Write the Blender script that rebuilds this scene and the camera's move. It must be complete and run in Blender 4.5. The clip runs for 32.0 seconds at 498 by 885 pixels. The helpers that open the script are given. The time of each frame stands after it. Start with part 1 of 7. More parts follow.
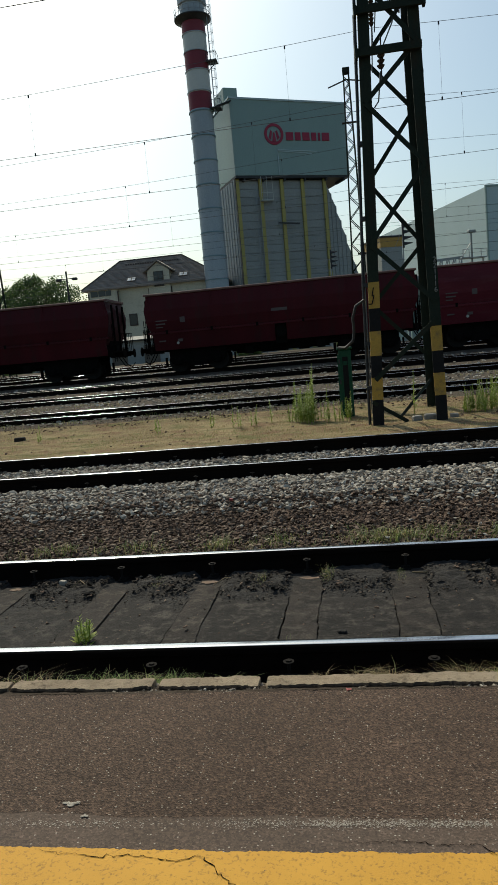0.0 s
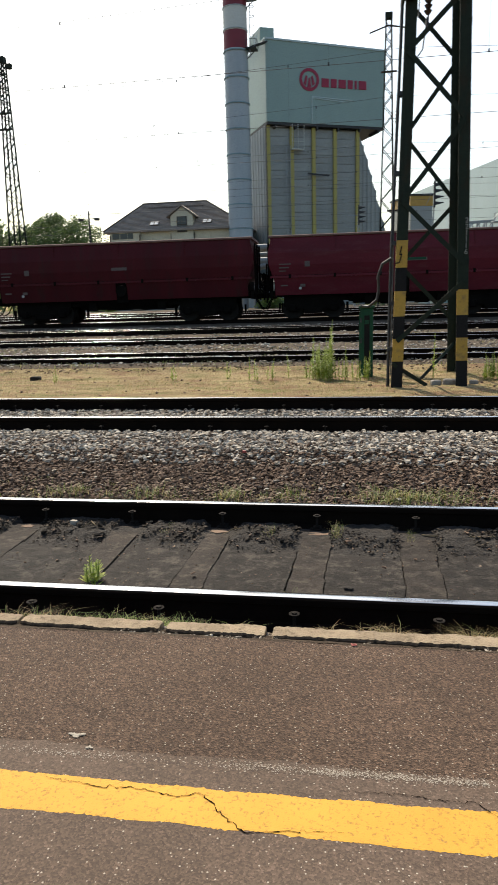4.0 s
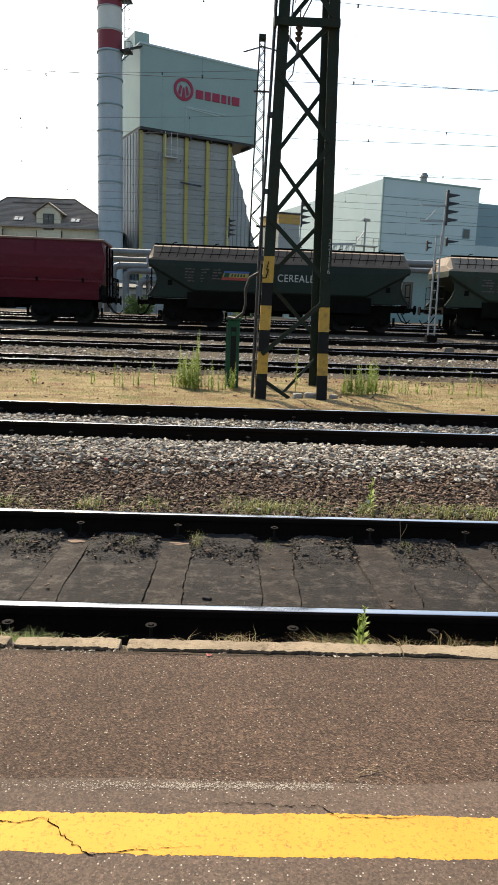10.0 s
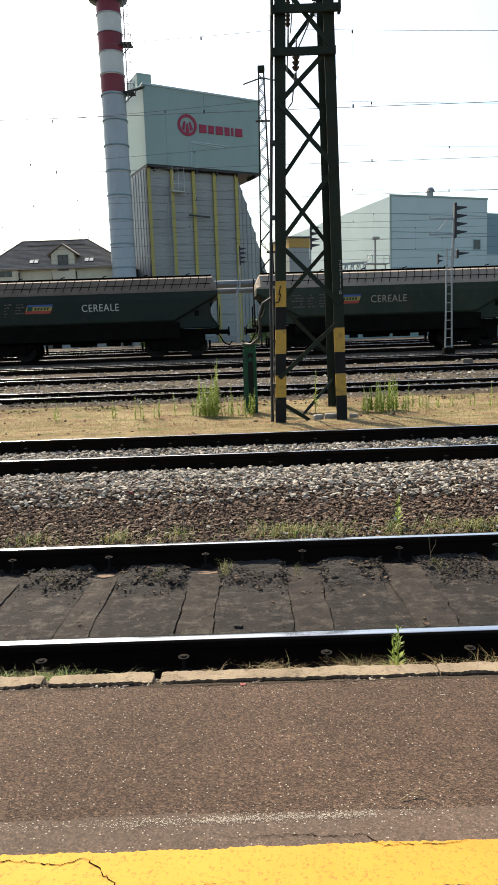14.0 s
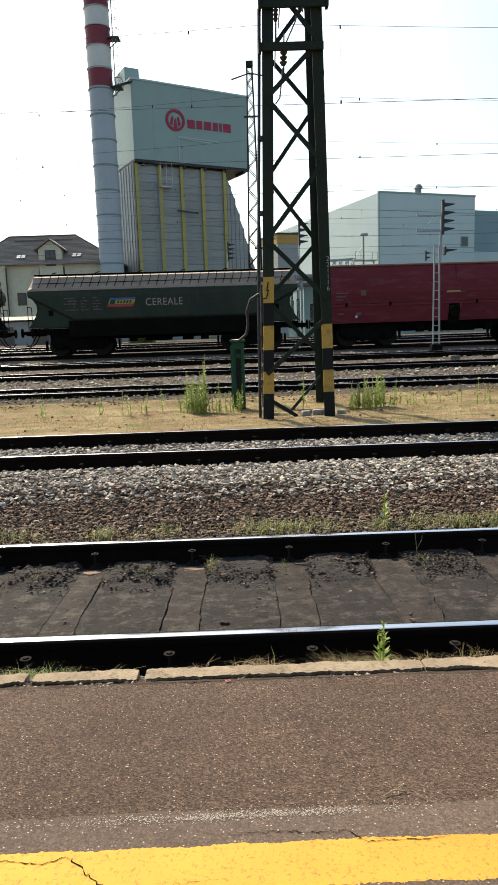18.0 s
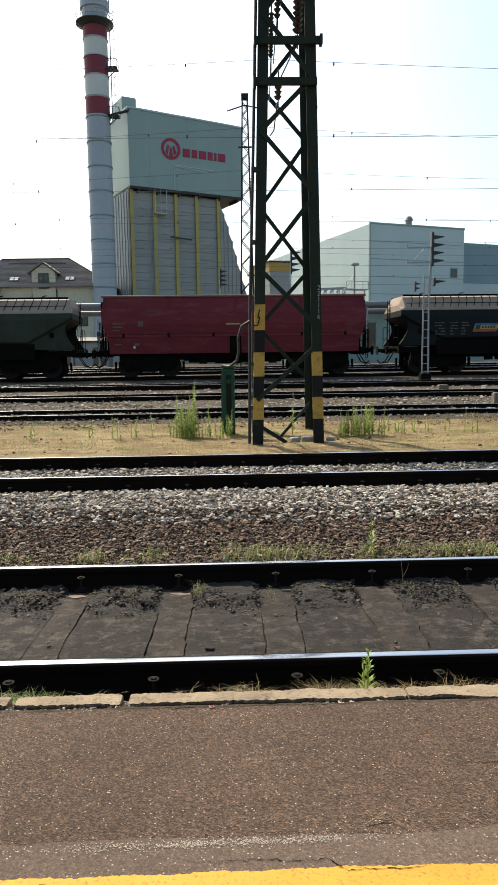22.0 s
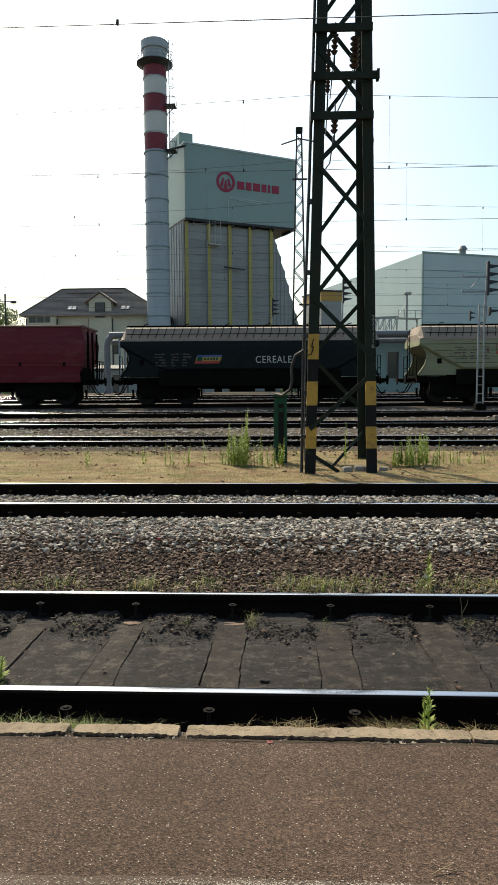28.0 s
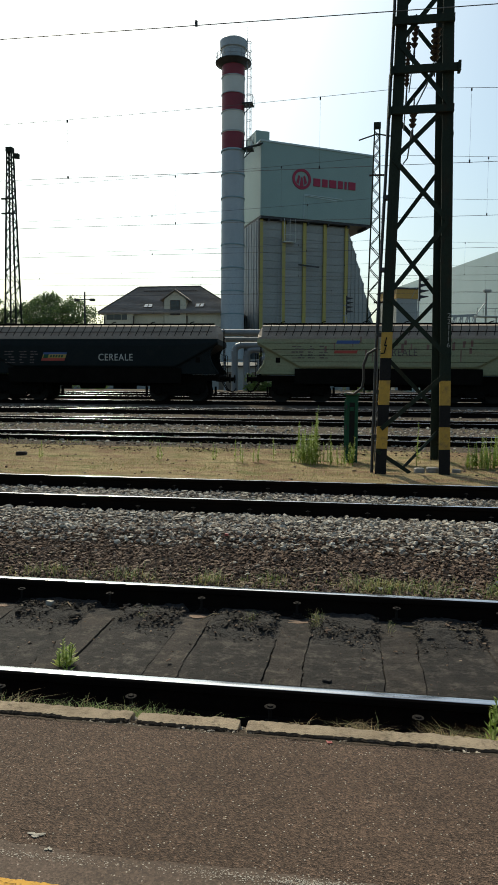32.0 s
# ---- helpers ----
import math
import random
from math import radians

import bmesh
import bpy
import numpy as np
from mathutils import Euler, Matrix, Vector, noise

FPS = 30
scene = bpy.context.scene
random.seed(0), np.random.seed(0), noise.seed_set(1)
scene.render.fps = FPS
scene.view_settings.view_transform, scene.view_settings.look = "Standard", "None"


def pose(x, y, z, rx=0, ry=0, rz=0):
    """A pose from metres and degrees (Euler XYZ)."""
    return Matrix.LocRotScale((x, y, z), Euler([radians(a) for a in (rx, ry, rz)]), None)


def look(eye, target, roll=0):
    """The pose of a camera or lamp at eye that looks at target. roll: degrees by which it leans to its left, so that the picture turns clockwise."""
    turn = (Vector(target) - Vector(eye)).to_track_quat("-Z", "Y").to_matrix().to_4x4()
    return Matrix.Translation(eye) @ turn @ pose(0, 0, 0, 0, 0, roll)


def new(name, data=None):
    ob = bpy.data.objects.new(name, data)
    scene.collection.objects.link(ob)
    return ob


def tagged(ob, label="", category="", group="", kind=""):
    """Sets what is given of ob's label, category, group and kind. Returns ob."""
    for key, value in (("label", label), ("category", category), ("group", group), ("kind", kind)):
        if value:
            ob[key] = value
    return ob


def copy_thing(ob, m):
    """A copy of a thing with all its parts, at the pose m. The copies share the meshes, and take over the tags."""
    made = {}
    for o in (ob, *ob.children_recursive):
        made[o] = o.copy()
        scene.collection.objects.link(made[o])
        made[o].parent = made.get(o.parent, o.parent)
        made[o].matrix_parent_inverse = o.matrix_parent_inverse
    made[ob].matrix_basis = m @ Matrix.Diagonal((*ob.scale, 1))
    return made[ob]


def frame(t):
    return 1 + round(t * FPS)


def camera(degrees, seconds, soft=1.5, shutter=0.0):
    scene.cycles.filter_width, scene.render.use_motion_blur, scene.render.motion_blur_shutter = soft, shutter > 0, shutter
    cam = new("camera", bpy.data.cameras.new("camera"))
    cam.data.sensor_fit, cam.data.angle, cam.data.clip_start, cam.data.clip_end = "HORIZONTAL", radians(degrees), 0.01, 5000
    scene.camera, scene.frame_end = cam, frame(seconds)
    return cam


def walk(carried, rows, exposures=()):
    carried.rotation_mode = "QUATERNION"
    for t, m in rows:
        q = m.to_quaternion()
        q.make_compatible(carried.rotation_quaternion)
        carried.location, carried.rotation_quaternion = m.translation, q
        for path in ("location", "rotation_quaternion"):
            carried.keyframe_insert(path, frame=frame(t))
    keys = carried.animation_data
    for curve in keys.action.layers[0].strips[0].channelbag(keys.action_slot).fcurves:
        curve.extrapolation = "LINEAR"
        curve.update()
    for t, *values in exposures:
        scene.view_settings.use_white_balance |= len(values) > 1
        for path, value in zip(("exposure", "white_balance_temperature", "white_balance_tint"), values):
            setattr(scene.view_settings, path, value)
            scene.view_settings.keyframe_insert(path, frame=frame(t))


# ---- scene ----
LENS = 39.48
# seconds, place, turn to the left, tilt up, lean
PATH = [
    (0, 0.100, -3.069, 1.359, 8.53, -7.52, -5.15),
    (0.5, 0.105, -3.055, 1.359, 8.51, -7.40, -5.81),
    (1, 0.101, -3.037, 1.347, 7.59, -8.66, -5.55),
    (1.5, 0.094, -3.054, 1.348, 8.62, -9.18, -4.81),
    (2, 0.084, -3.073, 1.352, 8.65, -8.27, -3.51),
    (2.5, 0.074, -3.068, 1.354, 9.38, -9.07, -3.13),
    (3, 0.077, -3.071, 1.354, 8.95, -9.06, -3.65),
    (3.5, 0.079, -3.063, 1.348, 9.54, -9.23, -4.89),
    (4, 0.065, -3.052, 1.346, 9.75, -11.25, -1.61),
    (4.5, 0.032, -3.041, 1.350, 19.42, -10.84, 0.34),
    (6.5, 0.026, -3.088, 1.374, 25.89, -8.14, 1.46),
    (7, 0.031, -3.080, 1.362, 24.53, -8.24, 0.48),
    (7.5, 0.016, -3.092, 1.369, 24.38, -8.09, 1.93),
    (8, 0.017, -3.094, 1.367, 24.02, -7.29, 1.47),
    (8.5, 0.006, -3.110, 1.368, 22.92, -6.83, 2.79),
    (9, -0.042, -3.075, 1.342, 21.23, -8.17, 4.97),
    (9.5, 0.016, -3.019, 1.336, 11.96, -10.83, 4.05),
    (10, 0.084, -3.045, 1.353, -1.50, -10.55, 1.94),
    (10.5, 0.096, -3.037, 1.348, -1.74, -9.30, 1.17),
    (11, 0.099, -3.054, 1.365, -1.38, -9.43, 0.58),
    (11.5, 0.097, -3.031, 1.354, 0.06, -8.59, 0.55),
    (12, 0.106, -3.045, 1.360, -0.42, -8.23, -0.30),
    (12.5, 0.103, -3.038, 1.360, -0.20, -8.27, -0.61),
    (13, 0.095, -3.045, 1.360, -0.71, -9.02, -0.51),
    (13.5, 0.093, -3.045, 1.360, 0.06, -8.66, -0.29),
    (14, 0.098, -3.050, 1.358, 0.47, -8.51, -2.02),
    (14.5, 0.094, -3.051, 1.359, -0.00, -7.94, -0.79),
    (16.5, 0.104, -3.040, 1.357, 0.20, -8.04, -0.20),
    (17, 0.105, -3.043, 1.355, 0.45, -7.22, -0.75),
    (17.5, 0.114, -3.050, 1.358, -0.79, -7.46, -2.17),
    (18, 0.111, -3.039, 1.354, -0.47, -8.84, -1.91),
    (18.5, 0.118, -3.050, 1.365, -1.76, -7.83, -0.77),
    (19, 0.117, -3.047, 1.369, -2.03, -7.39, -0.05),
    (19.5, 0.125, -3.044, 1.366, -2.56, -7.07, -1.17),
    (20, 0.126, -3.043, 1.364, -2.47, -7.68, -1.05),
    (20.5, 0.127, -3.061, 1.366, -2.47, -6.66, -0.57),
    (21, 0.120, -3.067, 1.363, -1.74, -6.88, -0.87),
    (21.5, 0.121, -3.064, 1.362, -1.34, -7.08, -1.40),
    (22, 0.115, -3.069, 1.361, -1.41, -6.77, -0.82),
    (22.5, 0.119, -3.075, 1.367, -1.96, -6.59, -1.07),
    (23, 0.108, -3.082, 1.370, -2.09, -5.80, -0.85),
    (23.5, 0.106, -3.091, 1.371, -1.94, -5.61, -0.55),
    (24, 0.108, -3.084, 1.368, 0.12, -5.74, -2.24),
    (24.5, 0.107, -3.080, 1.369, 0.99, -5.45, -2.24),
    (25, 0.093, -3.071, 1.368, 4.93, -4.75, -2.99),
    (25.5, 0.071, -3.060, 1.361, 6.88, -5.23, -2.42),
    (27.5, 0.068, -3.075, 1.375, 2.64, -5.09, -0.94),
    (28, 0.068, -3.069, 1.373, 2.65, -4.44, -0.35),
    (28.5, 0.074, -3.066, 1.370, 5.45, -5.82, -1.07),
    (29, 0.081, -3.068, 1.374, 7.59, -7.33, -2.57),
    (29.5, 0.070, -3.062, 1.364, 8.45, -6.99, -0.63),
    (30, 0.078, -3.064, 1.368, 7.23, -5.32, -1.29),
    (30.5, 0.071, -3.047, 1.364, 7.08, -6.13, -0.23),
    (31, 0.071, -3.063, 1.371, 7.25, -5.37, -0.83),
    (31.5, 0.076, -3.063, 1.373, 7.92, -5.13, -0.38),
    (32, 0.087, -3.073, 1.374, 8.50, -4.62, 0.37),
]
cam = camera(LENS, 32.0, 0.7, 0.2)


def eye_pose(x, y, z, yaw, pitch, roll):
    return pose(x, y, z) @ pose(0, 0, 0, 0, 0, yaw) @ pose(0, 0, 0, 90 + pitch) @ pose(0, 0, 0, 0, 0, roll)


EXPOSURES = [
    (0.0, -0.5, 6100, 1), (0.7, 0.36, 6450, 7), (4.0, 0.4, 6500, 9), (4.5, 0.25, 6450, 7), (5.5, -0.15, 6300, 5), (6.5, -0.5, 6100, 2), (7.0, -0.82, 5850, -2), (9.2, -0.95, 5650, -3), (9.6, 0.0, 6300, 4),
    (10.0, 0.68, 6550, 9), (14.0, 0.68, 6550, 9), (19.0, 0.62, 6500, 8), (24.0, 0.4, 6450, 7), (25.0, 0.23, 6400, 5), (28.0, 0.25, 6450, 5), (29.0, 0.25, 6450, 6), (30.2, 0.2, 6400, 5), (32.0, -0.25, 6200, 1)]
walk(cam, [(r[0], eye_pose(*r[1:])) for r in PATH], EXPOSURES)

# world and sun: clear summer day, sun ahead and to the left, behind the train
SUN_AZ, SUN_EL = 60.0, 44.0     # bearing from -x towards +y, and height
world = bpy.data.worlds.new("sky")
scene.world = world
world.use_nodes = True
nt = world.node_tree
nt.nodes.clear()
sky = nt.nodes.new("ShaderNodeTexSky")
sky.sky_type, sky.sun_disc = "NISHITA", False
to_sun = Vector((-math.cos(radians(SUN_AZ)), math.sin(radians(SUN_AZ)), math.tan(radians(SUN_EL)))).normalized()
sky.sun_elevation = radians(SUN_EL)
sky.sun_rotation = math.atan2(to_sun.x, to_sun.y)
sky.air_density, sky.dust_density, sky.ozone_density = 1.2, 3.2, 0.2
bg = nt.nodes.new("ShaderNodeBackground")
bg.inputs["Strength"].default_value = 0.15
outw = nt.nodes.new("ShaderNodeOutputWorld")
haze = nt.nodes.new("ShaderNodeMix")
haze.data_type, haze.blend_type = "RGBA", "MULTIPLY"
haze.inputs[0].default_value, haze.inputs[7].default_value = 1.0, (0.94, 1.0, 1.02, 1)
nt.links.new(sky.outputs[0], haze.inputs[6])
nt.links.new(haze.outputs[2], bg.inputs[0])
nt.links.new(bg.outputs[0], outw.inputs[0])
sun = new("sun", bpy.data.lights.new("sun", "SUN"))
sun.data.energy, sun.data.angle, sun.data.color = 5.0, radians(0.6), (1.0, 0.88, 0.71)
sun.matrix_world = look((0, 0, 60), Vector((0, 0, 60)) - to_sun)


# ---- materials ----
def tree_of(name):
    m = bpy.data.materials.new(name)
    m.use_nodes = True
    t = m.node_tree
    b = t.nodes["Principled BSDF"]
    return m, t, b


def ramp(t, src, stops):
    r = t.nodes.new("ShaderNodeValToRGB")
    while len(r.color_ramp.elements) < len(stops):
        r.color_ramp.elements.new(0.5)
    for e, (p, c) in zip(r.color_ramp.elements, stops):
        e.position = p
        e.color = (*c, 1) if len(c) == 3 else c
    t.links.new(src, r.inputs[0])
    return r.outputs[0]


def mixed(t, fac, a, b, how="MIX"):
    n = t.nodes.new("ShaderNodeMix")
    n.data_type, n.blend_type = "RGBA", how
    for i, v in ((0, fac), (6, a), (7, b)):
        if hasattr(v, "links"):
            t.links.new(v, n.inputs[i])
        else:
            n.inputs[i].default_value = v if i == 0 else (*v, 1)
    return n.outputs[2]


def noise_tex(t, scale, detail=4.0, rough=0.6, stretch=None, coord="Object"):
    tc = t.nodes.new("ShaderNodeTexCoord")
    n = t.nodes.new("ShaderNodeTexNoise")
    n.inputs["Scale"].default_value, n.inputs["Detail"].default_value, n.inputs["Roughness"].default_value = scale, detail, rough
    src = tc.outputs[coord]
    if stretch:
        mp = t.nodes.new("ShaderNodeMapping")
        mp.inputs["Scale"].default_value = stretch
        t.links.new(src, mp.inputs[0])
        src = mp.outputs[0]
    t.links.new(src, n.inputs["Vector"])
    return n.outputs["Fac"]


def voronoi(t, scale, feature="F1", out="Distance", coord="Object"):
    tc = t.nodes.new("ShaderNodeTexCoord")
    n = t.nodes.new("ShaderNodeTexVoronoi")
    n.feature = feature
    n.inputs["Scale"].default_value = scale
    t.links.new(tc.outputs[coord], n.inputs["Vector"])
    return n.outputs[out]


def bump(t, b, height, strength, dist):
    n = t.nodes.new("ShaderNodeBump")
    n.inputs["Strength"].default_value, n.inputs["Distance"].default_value = strength, dist
    t.links.new(height, n.inputs["Height"])
    t.links.new(n.outputs[0], b.inputs["Normal"])


def surface(name, a, b_, rough=0.7, metal=0.0, big=0.8, fine=25.0, dirt=None, dirt_amount=0.5, relief=0.3, depth=0.01, vary=0.0, coord="Object", stretch=None, spec=0.5):
    """Two tones at a large scale, grain at a fine one, stains on top."""
    m, t, b = tree_of(name)
    col = ramp(t, noise_tex(t, big, 5, 0.6, stretch, coord), [(0.35, a), (0.65, b_)])
    grain = noise_tex(t, fine, 4, 0.65, None, coord)
    col = mixed(t, ramp(t, grain, [(0.3, (0, 0, 0)), (0.75, (0.6, 0.6, 0.6))]), col, tuple(0.55 * v for v in a))
    if dirt:
        st = ramp(t, noise_tex(t, big * 3.1, 6, 0.7, stretch, coord), [(0.52, (0, 0, 0)), (0.72, (dirt_amount,) * 3)])
        col = mixed(t, st, col, dirt)
    if vary:
        oi = t.nodes.new("ShaderNodeObjectInfo")
        col = mixed(t, 1.0, col, ramp(t, oi.outputs["Random"], [(0.0, (1 - vary,) * 3), (1.0, (1.0,) * 3)]), "MULTIPLY")
    t.links.new(col, b.inputs["Base Color"])
    b.inputs["Roughness"].default_value, b.inputs["Metallic"].default_value = rough, metal
    b.inputs["Specular IOR Level"].default_value = spec
    bump(t, b, grain, relief, depth)
    return m


def island_mix(name, stops, rough=0.9, fine=40.0, spec=0.15):
    """Each loose piece takes a tone of its own."""
    m, t, b = tree_of(name)
    g = t.nodes.new("ShaderNodeNewGeometry")
    col = ramp(t, g.outputs["Random Per Island"], stops)
    grain = noise_tex(t, fine, 3, 0.6)
    col = mixed(t, ramp(t, grain, [(0.3, (0, 0, 0)), (0.8, (0.5, 0.5, 0.5))]), col, (0.1, 0.085, 0.07))
    t.links.new(col, b.inputs["Base Color"])
    b.inputs["Roughness"].default_value = rough
    b.inputs["Specular IOR Level"].default_value = spec
    return m


def plain(name, c, rough=0.6, metal=0.0):
    return surface(name, c, tuple(v * 0.8 for v in c), rough, metal, 1.5, 30.0, relief=0.1)


# asphalt with pale aggregate
def asphalt_mat(name, lo, mid, hi, coarse):
    m, t, b = tree_of(name)
    col = ramp(t, noise_tex(t, 0.9, 6, 0.65), [(0.3, lo), (0.5, mid), (0.72, hi)])
    col = mixed(t, ramp(t, noise_tex(t, 3.5, 6, 0.7, (0.35, 1, 1)), [(0.45, (0, 0, 0)), (0.75, (0.6, 0.6, 0.6))]), col, tuple(0.8 * v for v in lo))
    col = mixed(t, ramp(t, noise_tex(t, 1.7, 7, 0.7), [(0.52, (0, 0, 0)), (0.75, (0.35, 0.35, 0.35))]), col, (0.098, 0.06, 0.041))
    v = voronoi(t, 210.0, out="Color")
    sep = t.nodes.new("ShaderNodeSeparateColor")
    t.links.new(v, sep.inputs[0])
    grains = ramp(t, sep.outputs[0], [(0.0, (0.35, 0.33, 0.31)), (0.5, (0.85, 0.83, 0.8)), (0.9, (1.35, 1.3, 1.25)), (0.97, (1.9, 1.85, 1.8))])
    col = mixed(t, min(1.0, 0.3 + coarse), col, grains, "MULTIPLY")
    # sparse bright chips of stone
    v2 = voronoi(t, 120.0, out="Color")
    s2 = t.nodes.new("ShaderNodeSeparateColor")
    t.links.new(v2, s2.inputs[0])
    few = ramp(t, s2.outputs[1], [(0.9, (0, 0, 0)), (0.92, (1, 1, 1))])
    tight = ramp(t, voronoi(t, 120.0), [(0.22, (1, 1, 1)), (0.34, (0, 0, 0))])
    col = mixed(t, mixed(t, 1.0, few, tight, "MULTIPLY"), col, (0.36, 0.315, 0.255))
    t.links.new(col, b.inputs["Base Color"])
    b.inputs["Roughness"].default_value = 0.85
    b.inputs["Specular IOR Level"].default_value = 0.2
    h = mixed(t, 0.5, voronoi(t, 210.0), noise_tex(t, 70.0, 3, 0.6))
    bump(t, b, h, coarse, 0.008)
    return m


M_ASPHALT = asphalt_mat("rough asphalt", (0.07, 0.0455, 0.0315), (0.088, 0.0575, 0.0402), (0.113, 0.0755, 0.054), 0.8)
M_ASPHALT_SMOOTH = asphalt_mat("smooth asphalt", (0.083, 0.059, 0.0437), (0.103, 0.0735, 0.0555), (0.13, 0.096, 0.074), 0.25)


def worn_paint(name, c, c2, worn, keep, scale=9.0):
    m, t, b = tree_of(name)
    col = ramp(t, noise_tex(t, 1.8, 5, 0.6), [(0.3, c), (0.7, c2)])
    under = (0.09, 0.07, 0.055)
    n = noise_tex(t, scale, 7, 0.75)
    col = mixed(t, ramp(t, n, [(worn, (1, 1, 1)), (worn + keep, (0, 0, 0))]), col, under)
    spots = noise_tex(t, 95.0, 3, 0.6)
    col = mixed(t, ramp(t, spots, [(0.54, (0, 0, 0)), (0.7, (0.7, 0.7, 0.7))]), col, (0.2, 0.11, 0.03) if c[2] < 0.2 else under)
    t.links.new(col, b.inputs["Base Color"])
    b.inputs["Roughness"].default_value = 0.75
    b.inputs["Specular IOR Level"].default_value = 0.2
    bump(t, b, voronoi(t, 220.0), 0.25, 0.003)
    return m


M_YELLOW = worn_paint("yellow road paint", (0.575, 0.308, 0.043), (0.47, 0.243, 0.033), 0.3, 0.06)
M_FLAKE = surface("old white paint flakes", (0.42, 0.37, 0.3), (0.28, 0.24, 0.19), 0.85, 0, 20, 90)
M_KERB = surface("kerb stone", (0.47, 0.365, 0.245), (0.31, 0.235, 0.155), 0.9, big=9, fine=120, dirt=(0.1, 0.075, 0.05), dirt_amount=0.9, relief=1.0, depth=0.014, vary=0.1, spec=0.2)
M_DIRT = surface("dark soil", (0.014, 0.0105, 0.008), (0.027, 0.02, 0.0145), 0.95, big=4.0, fine=45, dirt=(0.045, 0.034, 0.025), relief=0.9, depth=0.03)


def slab_mat(name, a, b_, dust, oil):
    """Oil-soaked concrete: dust in the hollows, dark spills, hair cracks."""
    m, t, b = tree_of(name)
    col = ramp(t, noise_tex(t, 3.0, 6, 0.65), [(0.3, a), (0.7, b_)])
    col = mixed(t, ramp(t, noise_tex(t, 6.0, 7, 0.7), [(0.46, (0, 0, 0)), (0.58, (0.75, 0.75, 0.75))]), col, oil)
    col = mixed(t, ramp(t, noise_tex(t, 11.0, 8, 0.75), [(0.5, (0, 0, 0)), (0.62, (0.7, 0.7, 0.7))]), col, dust)
    grain = noise_tex(t, 90.0, 5, 0.75)
    col = mixed(t, 1.0, col, ramp(t, grain, [(0.3, (0.55, 0.55, 0.55)), (0.7, (1.35, 1.32, 1.28))]), "MULTIPLY")
    edge = ramp(t, voronoi(t, 2.6, "DISTANCE_TO_EDGE"), [(0.004, (0.9, 0.9, 0.9)), (0.012, (0, 0, 0))])
    some = ramp(t, noise_tex(t, 1.6, 3, 0.5), [(0.5, (0, 0, 0)), (0.6, (1, 1, 1))])
    col = mixed(t, mixed(t, 1.0, edge, some, "MULTIPLY"), col, (0.008, 0.007, 0.006))
    oi = t.nodes.new("ShaderNodeObjectInfo")
    col = mixed(t, 1.0, col, ramp(t, oi.outputs["Random"], [(0.0, (0.75,) * 3), (1.0, (1.0,) * 3)]), "MULTIPLY")
    t.links.new(col, b.inputs["Base Color"])
    b.inputs["Roughness"].default_value = 0.85
    b.inputs["Specular IOR Level"].default_value = 0.2
    bump(t, b, noise_tex(t, 45.0, 7, 0.75), 0.9, 0.014)
    return m


M_SLAB = slab_mat("oily concrete", (0.0165, 0.013, 0.0108), (0.028, 0.0226, 0.0185), (0.095, 0.08, 0.067), (0.0085, 0.0066, 0.0055))
M_SLEEPER_C = slab_mat("oily sleeper concrete", (0.043, 0.033, 0.0265), (0.03, 0.0235, 0.019), (0.1, 0.082, 0.066), (0.015, 0.0115, 0.009))
M_SLEEPER_END = surface("rubbed sleeper end", (0.24, 0.15, 0.095), (0.17, 0.11, 0.075), 0.9, big=12.0, fine=90, dirt=(0.06, 0.045, 0.035), relief=0.7, depth=0.008)
M_BALLAST_BED = surface("ballast bed", (0.035, 0.025, 0.019), (0.06, 0.044, 0.034), 0.95, big=1.5, fine=22, relief=1.0, depth=0.05, spec=0.04)
M_RUBBLE = island_mix("oily rubble", [(0.0, (0.008, 0.006, 0.005)), (0.55, (0.018, 0.013, 0.0095)), (0.88, (0.042, 0.031, 0.022)), (1.0, (0.13, 0.1, 0.07))])
M_STONES = island_mix("grey ballast", [(0.0, (0.09, 0.065, 0.048)), (0.3, (0.245, 0.203, 0.162)), (0.7, (0.41, 0.36, 0.292)), (1.0, (0.6, 0.545, 0.46))])
M_STONES_BROWN = island_mix("brown ballast", [(0.0, (0.058, 0.031, 0.018)), (0.55, (0.13, 0.08, 0.054)), (0.9, (0.19, 0.128, 0.09)), (1.0, (0.32, 0.24, 0.17))])


def dry_mat():
    """Parched strip: straw, bare red-brown soil and green patches."""
    m, t, b = tree_of("dry grass ground")
    col = ramp(t, noise_tex(t, 1.1, 6, 0.65, (0.6, 1.3, 1)), [(0.35, (0.235, 0.172, 0.085)), (0.6, (0.37, 0.285, 0.148))])
    col = mixed(t, ramp(t, noise_tex(t, 2.2, 6, 0.7, (0.7, 1.2, 1)), [(0.5, (0, 0, 0)), (0.6, (0.8, 0.8, 0.8))]), col, (0.22, 0.125, 0.075))
    col = mixed(t, ramp(t, noise_tex(t, 1.7, 7, 0.7, (0.5, 1.4, 1.3)), [(0.53, (0, 0, 0)), (0.62, (0.75, 0.75, 0.75))]), col, (0.13, 0.14, 0.042))
    grain = noise_tex(t, 40.0, 5, 0.7)
    col = mixed(t, 1.0, col, ramp(t, grain, [(0.3, (0.5, 0.5, 0.5)), (0.7, (1.3, 1.3, 1.3))]), "MULTIPLY")
    t.links.new(col, b.inputs["Base Color"])
    b.inputs["Roughness"].default_value = 0.95
    b.inputs["Specular IOR Level"].default_value = 0.1
    bump(t, b, grain, 1.0, 0.04)
    return m


